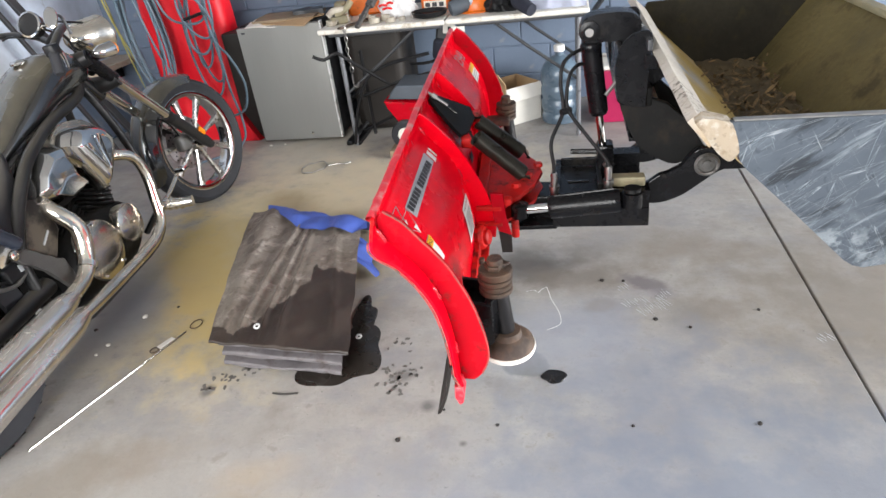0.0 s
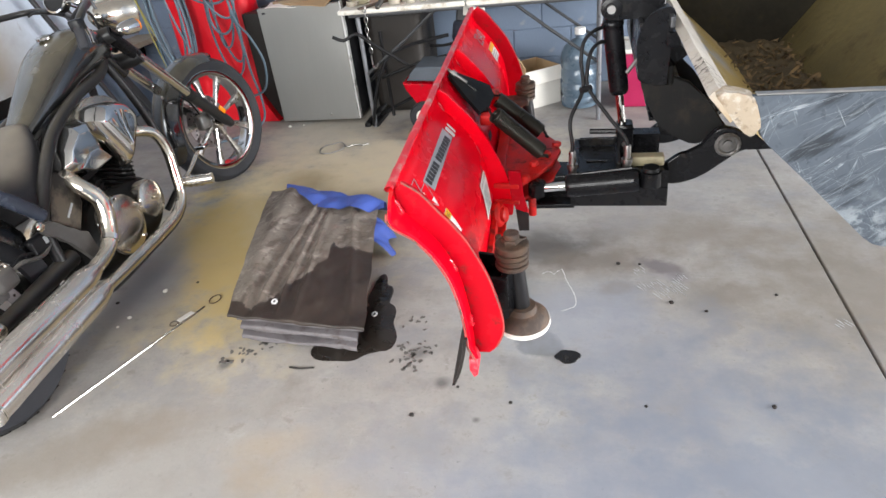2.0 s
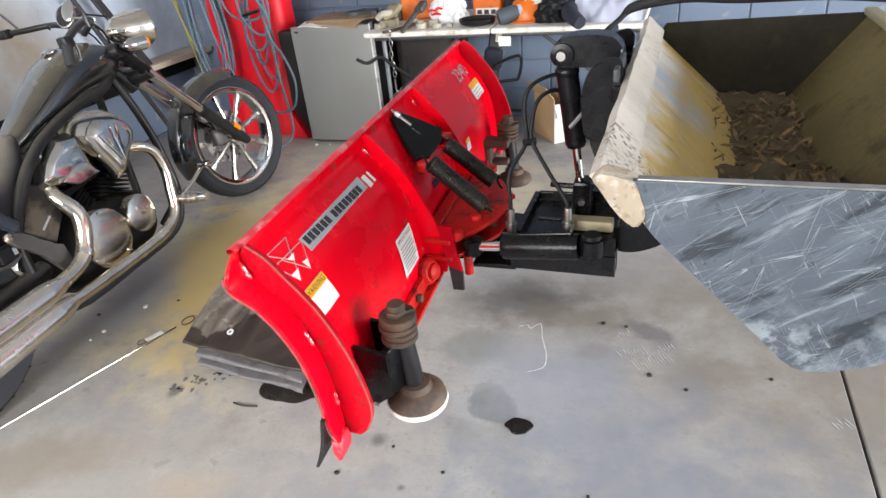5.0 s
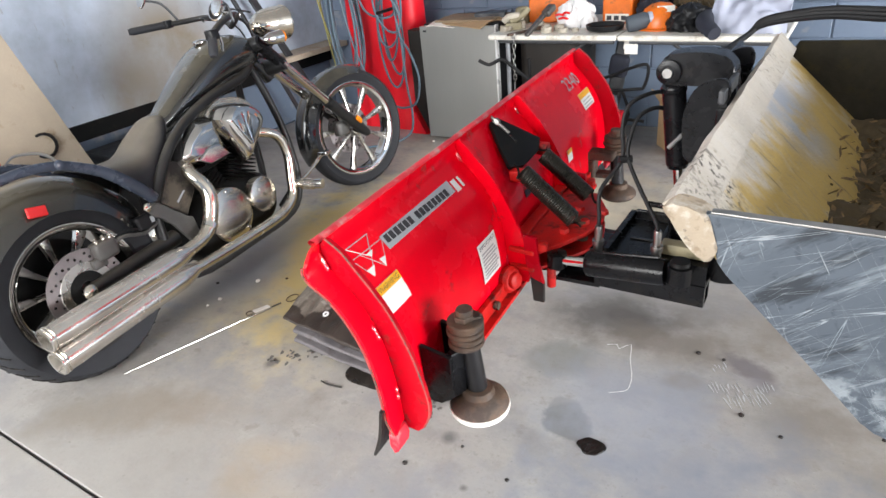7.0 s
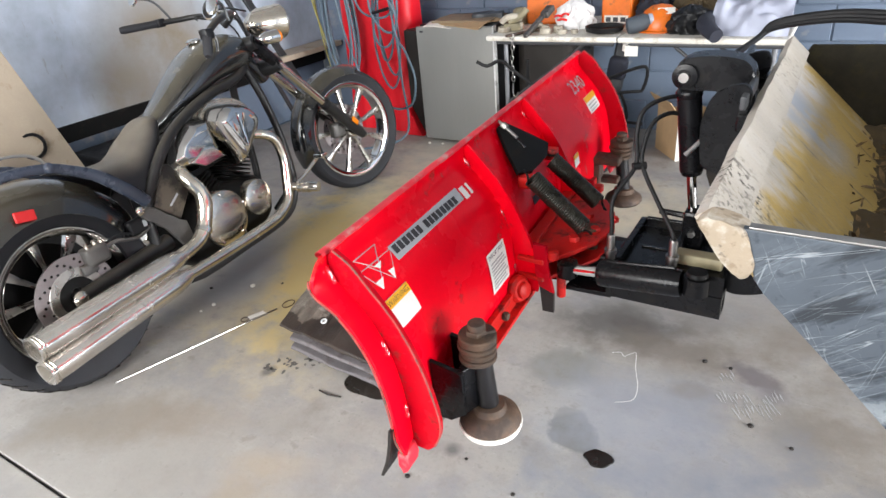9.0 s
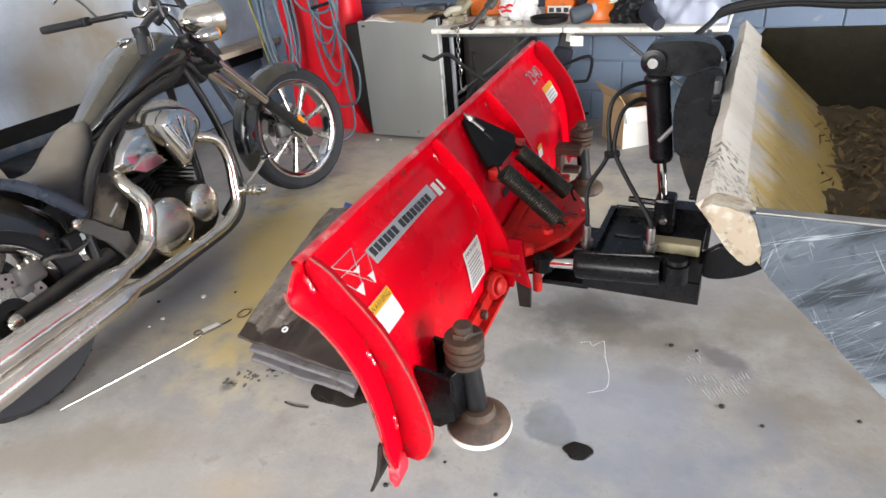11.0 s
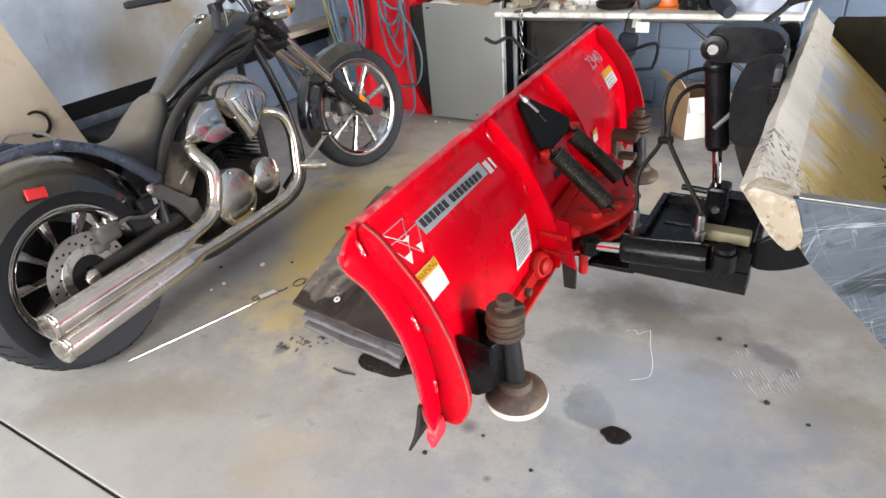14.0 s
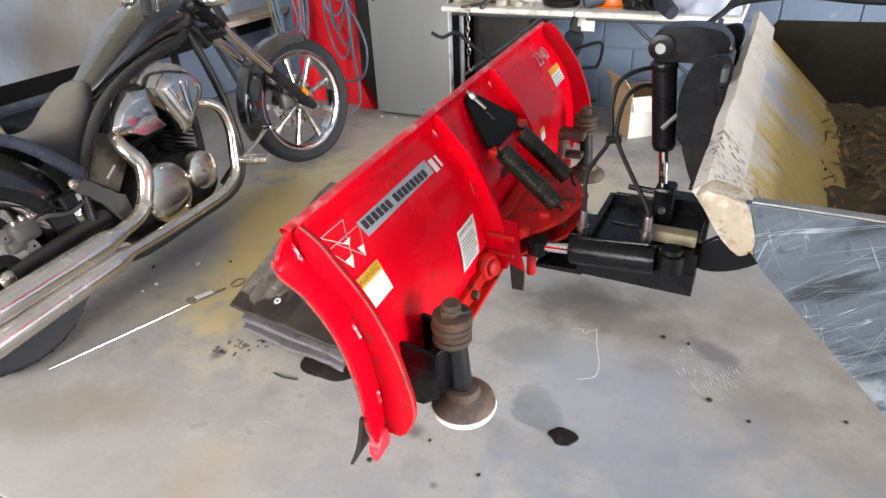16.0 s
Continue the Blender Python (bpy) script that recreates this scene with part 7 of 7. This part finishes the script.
bag = crumple("plastic_bag", -0.95, 4.36, T, 0.115, 0.09, 0.15, "bag", "crumpled white plastic bag with red print", "bag", 3, 2.4, 0.35)
for dx, dz, w in ((-0.045, 0.075, 0.05), (0.0, 0.085, 0.04), (-0.02, 0.055, 0.06)):
    bm = tube(B(), [(-0.97 + dx - w / 2, 4.262, T + dz), (-0.97 + dx, 4.258, T + dz + 0.008), (-0.97 + dx + w / 2, 4.265, T + dz)], 0.007, 6)
    part("red_print", bm, M["tail_red"], bag)
for k, (x, y, w, d_, h) in enumerate(((-1.16, 4.55, 0.3, 0.16, 0.24), (-0.72, 4.5, 0.18, 0.14, 0.26))):
    case = thing("orange_case", pose(x, y, T, 0, 0, 4 - 9 * k), "bright orange plastic case standing on the table", "case", "orange cases")
    part("body", box(B(), (-w / 2, -d_ / 2, 0), (w / 2, d_ / 2, h), 0.012, None, 3), M["orange_plastic"], case)
    part("handle", tube(B(), [(-0.05, 0, h), (-0.045, 0, h + 0.03), (0.045, 0, h + 0.03), (0.05, 0, h)], 0.008, 8), M["plastic_black"], case)
    if k == 1:
        part("label", box(B(), (-0.07, -d_ / 2 - 0.003, 0.01), (0.075, -d_ / 2 + 0.001, 0.055), 0.001), M["paper"], case, "pale printed label")
        for j in range(3):
            part("print_bar", box(B(), (-0.06 + j * 0.045, -d_ / 2 - 0.0045, 0.02), (-0.03 + j * 0.045, -d_ / 2 - 0.002, 0.045)), M["ink"], case)
pan = thing("round_pan", pose(-0.72, 4.21, T), "shallow black round pan on the table", "pan")
part("bowl", lathe(B(), [(0.07, 0), (0.1, 0.01), (0.108, 0.035), (0.103, 0.035), (0.094, 0.014), (0.002, 0.008)], None, 32), M["plastic_black"], pan)
jar = thing("glass_jar", pose(-0.535, 4.2, T + 0.045, 0, 78, 25), "dark smoked glass jar lying on its side", "jar")
part("body", lathe(B(), [(0.03, -0.06), (0.043, -0.055), (0.045, -0.03), (0.045, 0.04), (0.035, 0.055), (0.034, 0.07)], None, 24), M["slate"], jar)
part("lid", lathe(B(), [(0.037, 0.06), (0.038, 0.065), (0.038, 0.08), (0.03, 0.083)], None, 20), M["cloth_grey"], jar)
helmet = thing("hard_hat", pose(-0.44, 4.3, T, 0, 0, 15), "orange hard hat on the table", "hard hat")
part("shell", lathe(B(), [(0.11, 0), (0.112, 0.02), (0.105, 0.06), (0.085, 0.1), (0.05, 0.125), (0.002, 0.134)], None, 32), M["orange_plastic"], helmet)
part("brim", lathe(B(), [(0.105, 0.003), (0.13, 0.0), (0.13, 0.006), (0.105, 0.014)], None, 32, True), M["orange_plastic"], helmet)
part("sticker", box(B(), (-0.04, -0.02, 0), (0.05, 0.02, 0.002), 0.001, pose(0.02, -0.07, 0.105, 45, 0, 0)), M["paper"], helmet)
crumple("beanie", -0.27, 4.24, T, 0.13, 0.1, 0.13, "plastic_black", "limp black cap lying on the table", "cap", 8, 2.0, 0.3)
crumple("camo_cloth", -0.3, 4.5, T, 0.13, 0.1, 0.2, "mud", "dull green-brown cloth heap on the table", "cloth", 14, 2.2, 0.4)
crumple("blue_cloth", -0.52, 4.52, T, 0.1, 0.1, 0.22, "cloth_dark", "dark blue cloth heap on the table", "cloth", 12, 2.2, 0.4)
crumple("paint_cup", -1.36, 4.48, T, 0.05, 0.05, 0.1, "tan", "dusty tan cup on the table", "cup", 19, 4.0, 0.03)
jacket = thing("jacket", pose(0, 0, 0), "grey jacket heaped over the table's edge", "jacket")


def jacket_fn(u, v):
    x = -0.16 + 0.36 * u
    y = 4.14 + 0.46 * v
    z = T + 0.03 + 0.13 * math.sin(min(1, v * 1.4) * math.pi * 0.6) + 0.035 * noise.noise((x * 9, y * 9, 2)) + 0.02 * noise.noise((x * 22, y * 18, 6))
    if v < 0.16:
        z -= (0.16 - v) * (0.22 + 0.15 * noise.noise((u * 4, 0, 3)))
    return Vector((x, y - 0.02, z))


part("body", grid(B(), jacket_fn, 50, 50, 0.004), M["cloth_grey"], jacket, crease=60)
part("sleeve", tube(B(), [(-0.19, 4.3, T + 0.06), (-0.18, 4.15, T + 0.055), (-0.15, 4.06, T + 0.045), (-0.1, 4.0, T + 0.02)], [0.04, 0.045, 0.04, 0.034], 16, n=5), M["cloth_dark"], jacket, "dark sleeve")
# fittings and tools at the table's end
bm = tube(B(), [(-1.36, 4.22, T + 0.05), (-1.33, 4.22, T + 0.075), (-1.29, 4.23, T + 0.08), (-1.25, 4.26, T + 0.07)], [0.02, 0.021, 0.021, 0.024], 16, n=4)
solid("pipe_elbow", bm, M["fitting"], "dusty pale pipe elbow lying on the fittings", "pipe fitting")
pw = thing("pipe_wrench", pose(-1.13, 4.08, T, 0, 0, -10), "grey iron pipe wrench leaning on the table's edge", "wrench")
part("handle", box(B(), (-0.014, -0.03, -0.012), (0.014, 0.2, 0.012), 0.006, pose(0, 0, 0.012, 24, 0, 0)), M["bushing"], pw)
part("jaw", box(B(), (-0.022, 0.18, -0.02), (0.03, 0.27, 0.016), 0.008, pose(0, 0, 0.012, 24, 0, 0)), M["bushing"], pw)
for k, (x, y, r, h) in enumerate(((-1.05, 4.15, 0.032, 0.03), (-0.95, 4.15, 0.028, 0.024), (-1.0, 4.22, 0.03, 0.03), (-1.09, 4.24, 0.026, 0.03), (-1.335, 4.2, 0.04, 0.03), (-1.28, 4.27, 0.034, 0.045), (-1.35, 4.3, 0.034, 0.05), (-0.88, 4.17, 0.02, 0.02), (-1.16, 4.3, 0.03, 0.035))):
    bm = lathe(B(), [(r, 0), (r * 1.06, 0.004), (r * 1.06, h * 0.4), (r, h * 0.45), (r, h), (r * 0.78, h), (r * 0.76, 0.004)], pose(x, y, T), 20, True)
    solid("pipe_fitting", bm, M["fitting"], "dusty pale pipe fitting on the table", "pipe fitting", "pipe fittings")
vise = thing("hand_tool", pose(-1.27, 4.24, T, 0, 0, 25), "dull grey iron hand tool on the table", "tool")
part("jaw", box(B(), (-0.08, -0.025, 0), (0.02, 0.025, 0.045), 0.01), M["tan"], vise)
part("shaft", tube(B(), [(-0.05, 0, 0.05), (0.02, 0.0, 0.08), (0.06, 0.01, 0.12)], 0.02, 12, n=3), M["tan"], vise)
wrench = thing("wrench", pose(-1.2, 4.1, T, 0, 0, -25), "rusty wrench hanging over the table's edge", "wrench")
part("handle", box(B(), (-0.012, -0.09, 0.0), (0.012, 0.14, 0.014), 0.004), M["rust"], wrench)
part("head", lathe(B(), [(0.012, 0), (0.026, 0.0), (0.026, 0.016), (0.012, 0.016)], pose(0, 0.15, 0), 18, True), M["rust"], wrench)
chain = thing("chain", pose(0, 0, 0), "short steel chain hanging from the table's edge", "chain")
for k in range(9):
    m = pose(-1.215 + 0.003 * math.sin(k), 4.045, TZ + 0.0 - k * 0.03, 90, 0, 90 * (k % 2) + 20)
    bm = B()
    tube(bm, [m @ Vector((0.009 * math.cos(a * math.pi / 6), 0.019 * math.sin(a * math.pi / 6), 0)) for a in range(13)], 0.003, 6, caps=False)
    part("link", bm, M["steel"], chain)
part("hook", tube(B(), [(-1.215, 4.045, TZ - 0.27), (-1.215, 4.045, TZ - 0.33), (-1.195, 4.045, TZ - 0.35), (-1.18, 4.045, TZ - 0.32)], 0.006, 8, n=4), M["steel"], chain)

# ---------------------------------------------------------------- under the table
rack = thing("sawhorse", pose(0, 0, 0), "dark tubular folding frame under the table", "frame")
for pts in ([(-1.42, 3.98, 0.63), (-1.36, 4.0, 0.6), (-1.28, 4.02, 0.63), (-1.2, 4.05, 0.56), (-1.0, 4.1, 0.4)], [(-1.3, 4.1, 0.02), (-1.22, 4.1, 0.3), (-1.1, 4.15, 0.48), (-0.75, 4.2, 0.55)], [(-1.36, 4.25, 0.02), (-1.0, 4.2, 0.18), (-0.8, 4.2, 0.3)],
            [(-1.2, 4.15, 0.32), (-0.95, 4.15, 0.4), (-0.75, 4.2, 0.43)], [(-1.18, 4.2, 0.05), (-1.19, 4.2, 0.6)]):
    part("tube", tube(B(), pts, 0.011, 8, n=3), M["plastic_black"], rack)
for k in range(2):
    part("foot", box(B(), (-1.37 + 0.06 * k, 4.12, 0), (-1.33 + 0.06 * k, 4.55, 0.03), 0.006), M["plastic_black"], rack)
# added dark block: stands in for dark clutter and the table's shade
solid("under_table_fill", box(B(), (-1.36, 4.4, 0), (-0.98, 4.86, 0.7), 0.06, None, 4), M["dark_fill"], "large dark block standing in for clutter and shade under the table", "bag")
mower = thing("small_mower", pose(0, 0, 0), "small red-decked mower with a grey engine cover", "mower")
part("deck", prism(B(), [(-1.005, 0.345), (-0.985, 0.3), (-0.925, 0.205), (-0.7, 0.19), (-0.6, 0.22), (-0.6, 0.3), (-0.8, 0.325)], 3.92, 4.25, bevel=0.008), M["red_shaded"], mower)
part("engine_cover", prism(B(), [(-0.985, 0.35), (-0.62, 0.33), (-0.63, 0.4), (-0.7, 0.425), (-0.92, 0.43), (-0.96, 0.39)], 3.94, 4.2, bevel=0.01), M["slate"], mower, "flat slate-grey cover")
for x in (-0.885, -0.63):
    wl = part("wheel", lathe(B(), [(0.05, -0.022), (0.082, -0.022), (0.092, -0.012), (0.092, 0.012), (0.082, 0.022), (0.05, 0.022)], pose(x, 3.9, 0.14, 90, 0, 0), 28, True), M["rubber"], mower)
    part("hub", lathe(B(), [(0.006, -0.02), (0.05, -0.015), (0.05, 0.015), (0.006, 0.02)], pose(x, 3.9, 0.14, 90, 0, 0), 24), M["plastic_white"], wl, "white wheel hub")
part("mower_foot", box(B(), (-1.0, 3.86, 0), (-0.88, 4.2, 0.048), 0.006), M["wood"], mower, "wooden block under the wheel")
panel = thing("camp_chair", pose(0, 0, 0), "grey padded folding seat with black tube arms", "folding seat")
part("backrest", box(B(), (-0.045, -0.03, 0.0), (0.045, 0.03, 0.62), 0.015, pose(-0.82, 4.6, 0.05, 0, 10, 0), 3), M["dark_tube"], panel)
part("cushion", box(B(), (-0.06, -0.04, 0.0), (0.06, 0.03, 0.14), 0.03, pose(-0.75, 4.56, 0.42, 0, 10, 0), 4), M["cloth_dark"], panel)
part("label_mark", box(B(), (-0.008, -0.004, 0.02), (0.012, -0.0025, 0.045), 0.0, pose(-0.68, 4.565, 0.585, 0, 8, 0)), M["ink"], panel)
part("paper_label", box(B(), (-0.04, -0.002, 0.0), (0.04, 0.002, 0.06), 0.0, pose(-0.68, 4.565, 0.585, 0, 8, 0)), M["paper"], panel, "white printed label")
for pts in ([(-0.95, 4.5, 0.42), (-0.8, 4.48, 0.43), (-0.6, 4.48, 0.51), (-0.54, 4.5, 0.5), (-0.56, 4.5, 0.38), (-0.62, 4.5, 0.36), (-0.9, 4.5, 0.33)], [(-0.7, 4.5, 0.36), (-0.65, 4.5, 0.2), (-0.72, 4.52, 0.02)], [(-0.8, 4.5, 0.2), (-0.7, 4.5, 0.17), (-0.55, 4.5, 0.16)]):
    part("tube", tube(B(), pts, 0.01, 8, n=3), M["plastic_black"], panel)
# open carton, standing cornerwise
carton = thing("open_carton", pose(-0.3, 4.33, 0, 0, 0, 38), "open cardboard carton with a white printed side", "carton")
W_, D_, H_, t_ = 0.27, 0.28, 0.25, 0.006
part("white_side", box(B(), (0, 0, 0.0), (W_, t_, H_), 0.001), M["paper"], carton, "white printed side")
part("brown_side", box(B(), (0, t_, 0.0), (t_, D_, H_ * 1.12), 0.001), M["card"], carton)
part("brown_side", box(B(), (W_ - t_, t_, 0), (W_, D_, H_), 0.001), M["card"], carton)
part("back_side", box(B(), (t_, D_ - t_, 0), (W_ - t_, D_, H_), 0.001), M["card"], carton)
part("bottom", box(B(), (t_, t_, 0.002), (W_ - t_, D_ - t_, 0.008)), M["card"], carton)
part("flap", box(B(), (0, -0.09, -0.003), (W_, 0, 0.003), 0.001, pose(0, 0, H_, 62, 0, 0)), M["paper"], carton, "white flap")
part("flap", box(B(), (-0.1, 0, -0.003), (0, D_, 0.003), 0.001, pose(0, 0, H_ * 1.12, 0, 55, 0)), M["card"], carton)
jug = thing("water_jug", pose(0.04, 4.42, 0), "clear blue ribbed water jug on the floor", "jug")
prof = [(0.08, 0), (0.115, 0.01), (0.12, 0.03)]
for k in range(3):
    z = 0.05 + k * 0.09
    prof += [(0.12, z), (0.11, z + 0.02), (0.11, z + 0.03), (0.12, z + 0.05)]
prof += [(0.12, 0.33), (0.1, 0.38), (0.05, 0.42), (0.028, 0.43), (0.028, 0.47), (0.031, 0.47), (0.031, 0.485), (0.01, 0.487)]
part("bottle", lathe(B(), prof, None, 32), M["water_jug"], jug)
part("cap", lathe(B(), [(0.033, 0.455), (0.034, 0.46), (0.034, 0.492), (0.02, 0.495)], None, 20), M["white"], jug)
tote = thing("magenta_tote", pose(0.37, 4.42, 0), "magenta plastic tote on the floor", "tote")
part("body", prism(B(), [(-0.1, 0), (0.16, 0), (0.2, 0.34), (-0.13, 0.34)], -0.1, 0.2, bevel=0.012), M["pink"], tote)
part("lid", box(B(), (-0.15, -0.12, 0.341), (0.22, 0.22, 0.37), 0.01), M["plastic_white"], tote, "pale lid")

# ---------------------------------------------------------------- red cover and hanging hoses
def cover_fn(u, v):
    """A slim upright red cover: u goes round, v up."""
    a = 2 * math.pi * u
    z = 1.5 * v
    hw = 0.30 + 0.04 * max(0, 1 - v * 4) + 0.02 * math.sin(v * 4)
    hd = 0.13
    c, s = math.cos(a), math.sin(a)
    x = hw * math.copysign(abs(c) ** 0.55, c)
    y = hd * math.copysign(abs(s) ** 0.55, s)
    f = 0.018 * noise.noise((x * 7, y * 5, z * 1.5)) + 0.012 * noise.noise((x * 16, 3, z * 2.5))
    return Vector((-2.5 + x + 0.02 * v, 4.52 + y + f - 0.02 * max(0, 1 - v * 5) * (1 if s < 0 else 0), z + 0.002))


bm = grid(B(), cover_fn, 96, 40)
bmesh.ops.remove_doubles(bm, verts=bm.verts[:], dist=0.0004)
bmesh.ops.holes_fill(bm, edges=[e for e in bm.edges if e.is_boundary])
red = solid("red_cover", bm, M["vinyl_red"], "tall red vinyl cover standing in the corner", "cover", crease=60)
part("corner_flap", prism(B(), [(-2.24, 0.002), (-2.08, 0.002), (-2.1, 0.03), (-2.19, 0.2)], 4.3, 4.39, bevel=0.008), M["vinyl_red"], red)

hoses = thing("hose_coil", pose(0, 0, 0), "blue-grey air hoses coiled in hanging loops", "hose")
rng = random.Random(21)


def loop(cx, top_, bottom_, w, y, mt="hose_blue", r=0.008, tilt=0.0):
    cz, h = (top_ + bottom_) / 2, (top_ - bottom_) / 2
    pts = []
    ph = rng.uniform(0, 6)
    for k in range(33):
        a = 2 * math.pi * k / 32
        pts.append((cx + w * math.sin(a) * (1 - 0.25 * math.cos(a)) + tilt * math.cos(a) + 0.006 * math.sin(3 * a + ph), y + 0.012 * math.sin(2 * a + ph), cz + h * math.cos(a)))
    part("hose_loop", tube(B(), pts, r, 8, caps=False), M[mt], hoses)


for k in range(6):
    loop(-2.7 + 0.02 * rng.uniform(-1, 1), 1.42, 0.36 + 0.06 * rng.uniform(-1, 1), 0.1 + 0.05 * rng.random(), 4.33 - 0.016 * k, tilt=0.05 * rng.uniform(-1, 1))
for k in range(5):
    loop(-2.3 + 0.03 * rng.uniform(-1, 1), 1.3 - 0.05 * k, 0.34 + 0.1 * k, 0.05 + 0.05 * rng.random(), 4.32 - 0.016 * k, tilt=0.07 * rng.uniform(-1, 1))
for mt, r, pts in (
        ("hose_blue", 0.008, [(-2.56, 4.26, 1.3), (-2.5, 4.26, 0.93), (-2.35, 4.26, 0.84), (-2.22, 4.27, 0.88), (-2.18, 4.27, 1.1)]),
        ("hose_blue", 0.008, [(-2.25, 4.27, 1.2), (-2.2, 4.26, 0.75), (-2.1, 4.22, 0.62), (-2.03, 4.2, 0.45), (-2.07, 4.2, 0.28), (-2.2, 4.22, 0.22), (-2.35, 4.25, 0.23)]),
        ("hose_blue", 0.008, [(-2.2, 4.28, 0.7), (-2.17, 4.24, 0.4), (-2.12, 4.2, 0.2), (-2.13, 4.17, 0.06), (-2.2, 4.05, 0.012), (-2.35, 3.9, 0.01)]),
        ("hose_blue", 0.008, [(-2.75, 4.28, 1.4), (-2.66, 4.26, 0.8), (-2.55, 4.26, 0.45), (-2.42, 4.25, 0.33)]),
        ("cord_yellow", 0.006, [(-2.98, 4.3, 1.4), (-2.92, 4.28, 0.95), (-2.8, 4.27, 0.55), (-2.72, 4.27, 0.35)]),
        ("cord_yellow", 0.005, [(-2.96, 4.32, 1.4), (-2.9, 4.29, 0.8), (-2.83, 4.28, 0.4)])):
    part("loose_end", tube(B(), pts, r, 8, n=6), M[mt], hoses, "yellow cord" if mt == "cord_yellow" else "")
part("tie", tube(B(), [(-2.36, 4.25, 0.87), (-2.22, 4.24, 0.9)], 0.011, 8), M["plastic_black"], hoses)
part("hook", tube(B(), [(-2.5, 4.4, 1.46), (-2.5, 4.28, 1.42), (-2.5, 4.26, 1.45)], 0.008, 8), M["steel"], hoses)

# ---------------------------------------------------------------- along the side wall
for name, y0, y1, w, mt, lb in (("wooden_pole", 3.72, 4.1, 0.028, "dark_tube", "slim grey pole leaning on the wall"), ("grey_plank", 3.86, 4.36, 0.06, "dark_tube", "grey plank leaning against the white wall")):
    bm = box(B(), (-0.012, -w / 2, 0), (0.012, w / 2, 1.9), 0.004, pose(-3.2, y1 + 0.12, 0, math.degrees(math.atan2(y1 - y0 + 0.1, 1.3)), -6.0, 0))
    solid(name, bm, M[mt], lb, name.split("_")[1])
solid("dark_tote", box(B(), (-3.35, 1.05, 0), (-2.72, 2.38, 0.29), 0.02, None, 3), M["plastic_black"], "low dark storage tote by the wall", "tote")
bm = prism(B(), [(1.93, 1.9), (2.335, 0.32), (2.3, 0.29), (1.45, 0.29), (1.02, 1.9)], -0.012, 0.012, "x", bevel=0.003)
board = solid("fibre_board", bm, M["board"], "tan fibre board leaning, with a strapped hole", "board")
board.matrix_world = pose(-2.94, 0, 0.0, 0, -3, 0)
pts = [(0.02, 2.11 + 0.06 * math.cos(a / 8 * math.pi), 0.565 + 0.06 * math.sin(a / 8 * math.pi)) for a in range(-6, 6)]
part("strap", tube(B(), pts, [0.007 + 0.009 * math.sin((k + 0.5) / 12 * math.pi) for k in range(12)], 6, flat=0.5), M["plastic_black"], board, "black strap round the hole")
bx = thing("black_case", pose(-3.1, 2.42, 0), "black plastic tool case with a pale label", "case")
part("body", box(B(), (-0.2, 0, 0), (0.15, 0.75, 0.38), 0.02, None, 3), M["plastic_black"], bx)
part("label_bar", box(B(), (0.1505, 0.1, 0.24), (0.153, 0.34, 0.28)), M["grey_ink"], bx, "pale printed label")
part("handle", tube(B(), [(0.16, 0.45, 0.2), (0.19, 0.47, 0.2), (0.19, 0.6, 0.2), (0.16, 0.62, 0.2)], 0.01, 8), M["plastic_black"], bx)
solid("red_can", lathe(B(), [(0.06, 0), (0.07, 0.006), (0.07, 0.3), (0.05, 0.335), (0.02, 0.345)], pose(-2.8, 1.755, 0.29), 24), M["tail_red"], "red metal can on the dark tote", "can")
bm = box(B(), (-3.44, 3.9, 0.53), (-3.2, 4.86, 0.57), 0.004)
solid("shelf_board", bm, M["board"], "short tan shelf board on the side wall", "shelf")
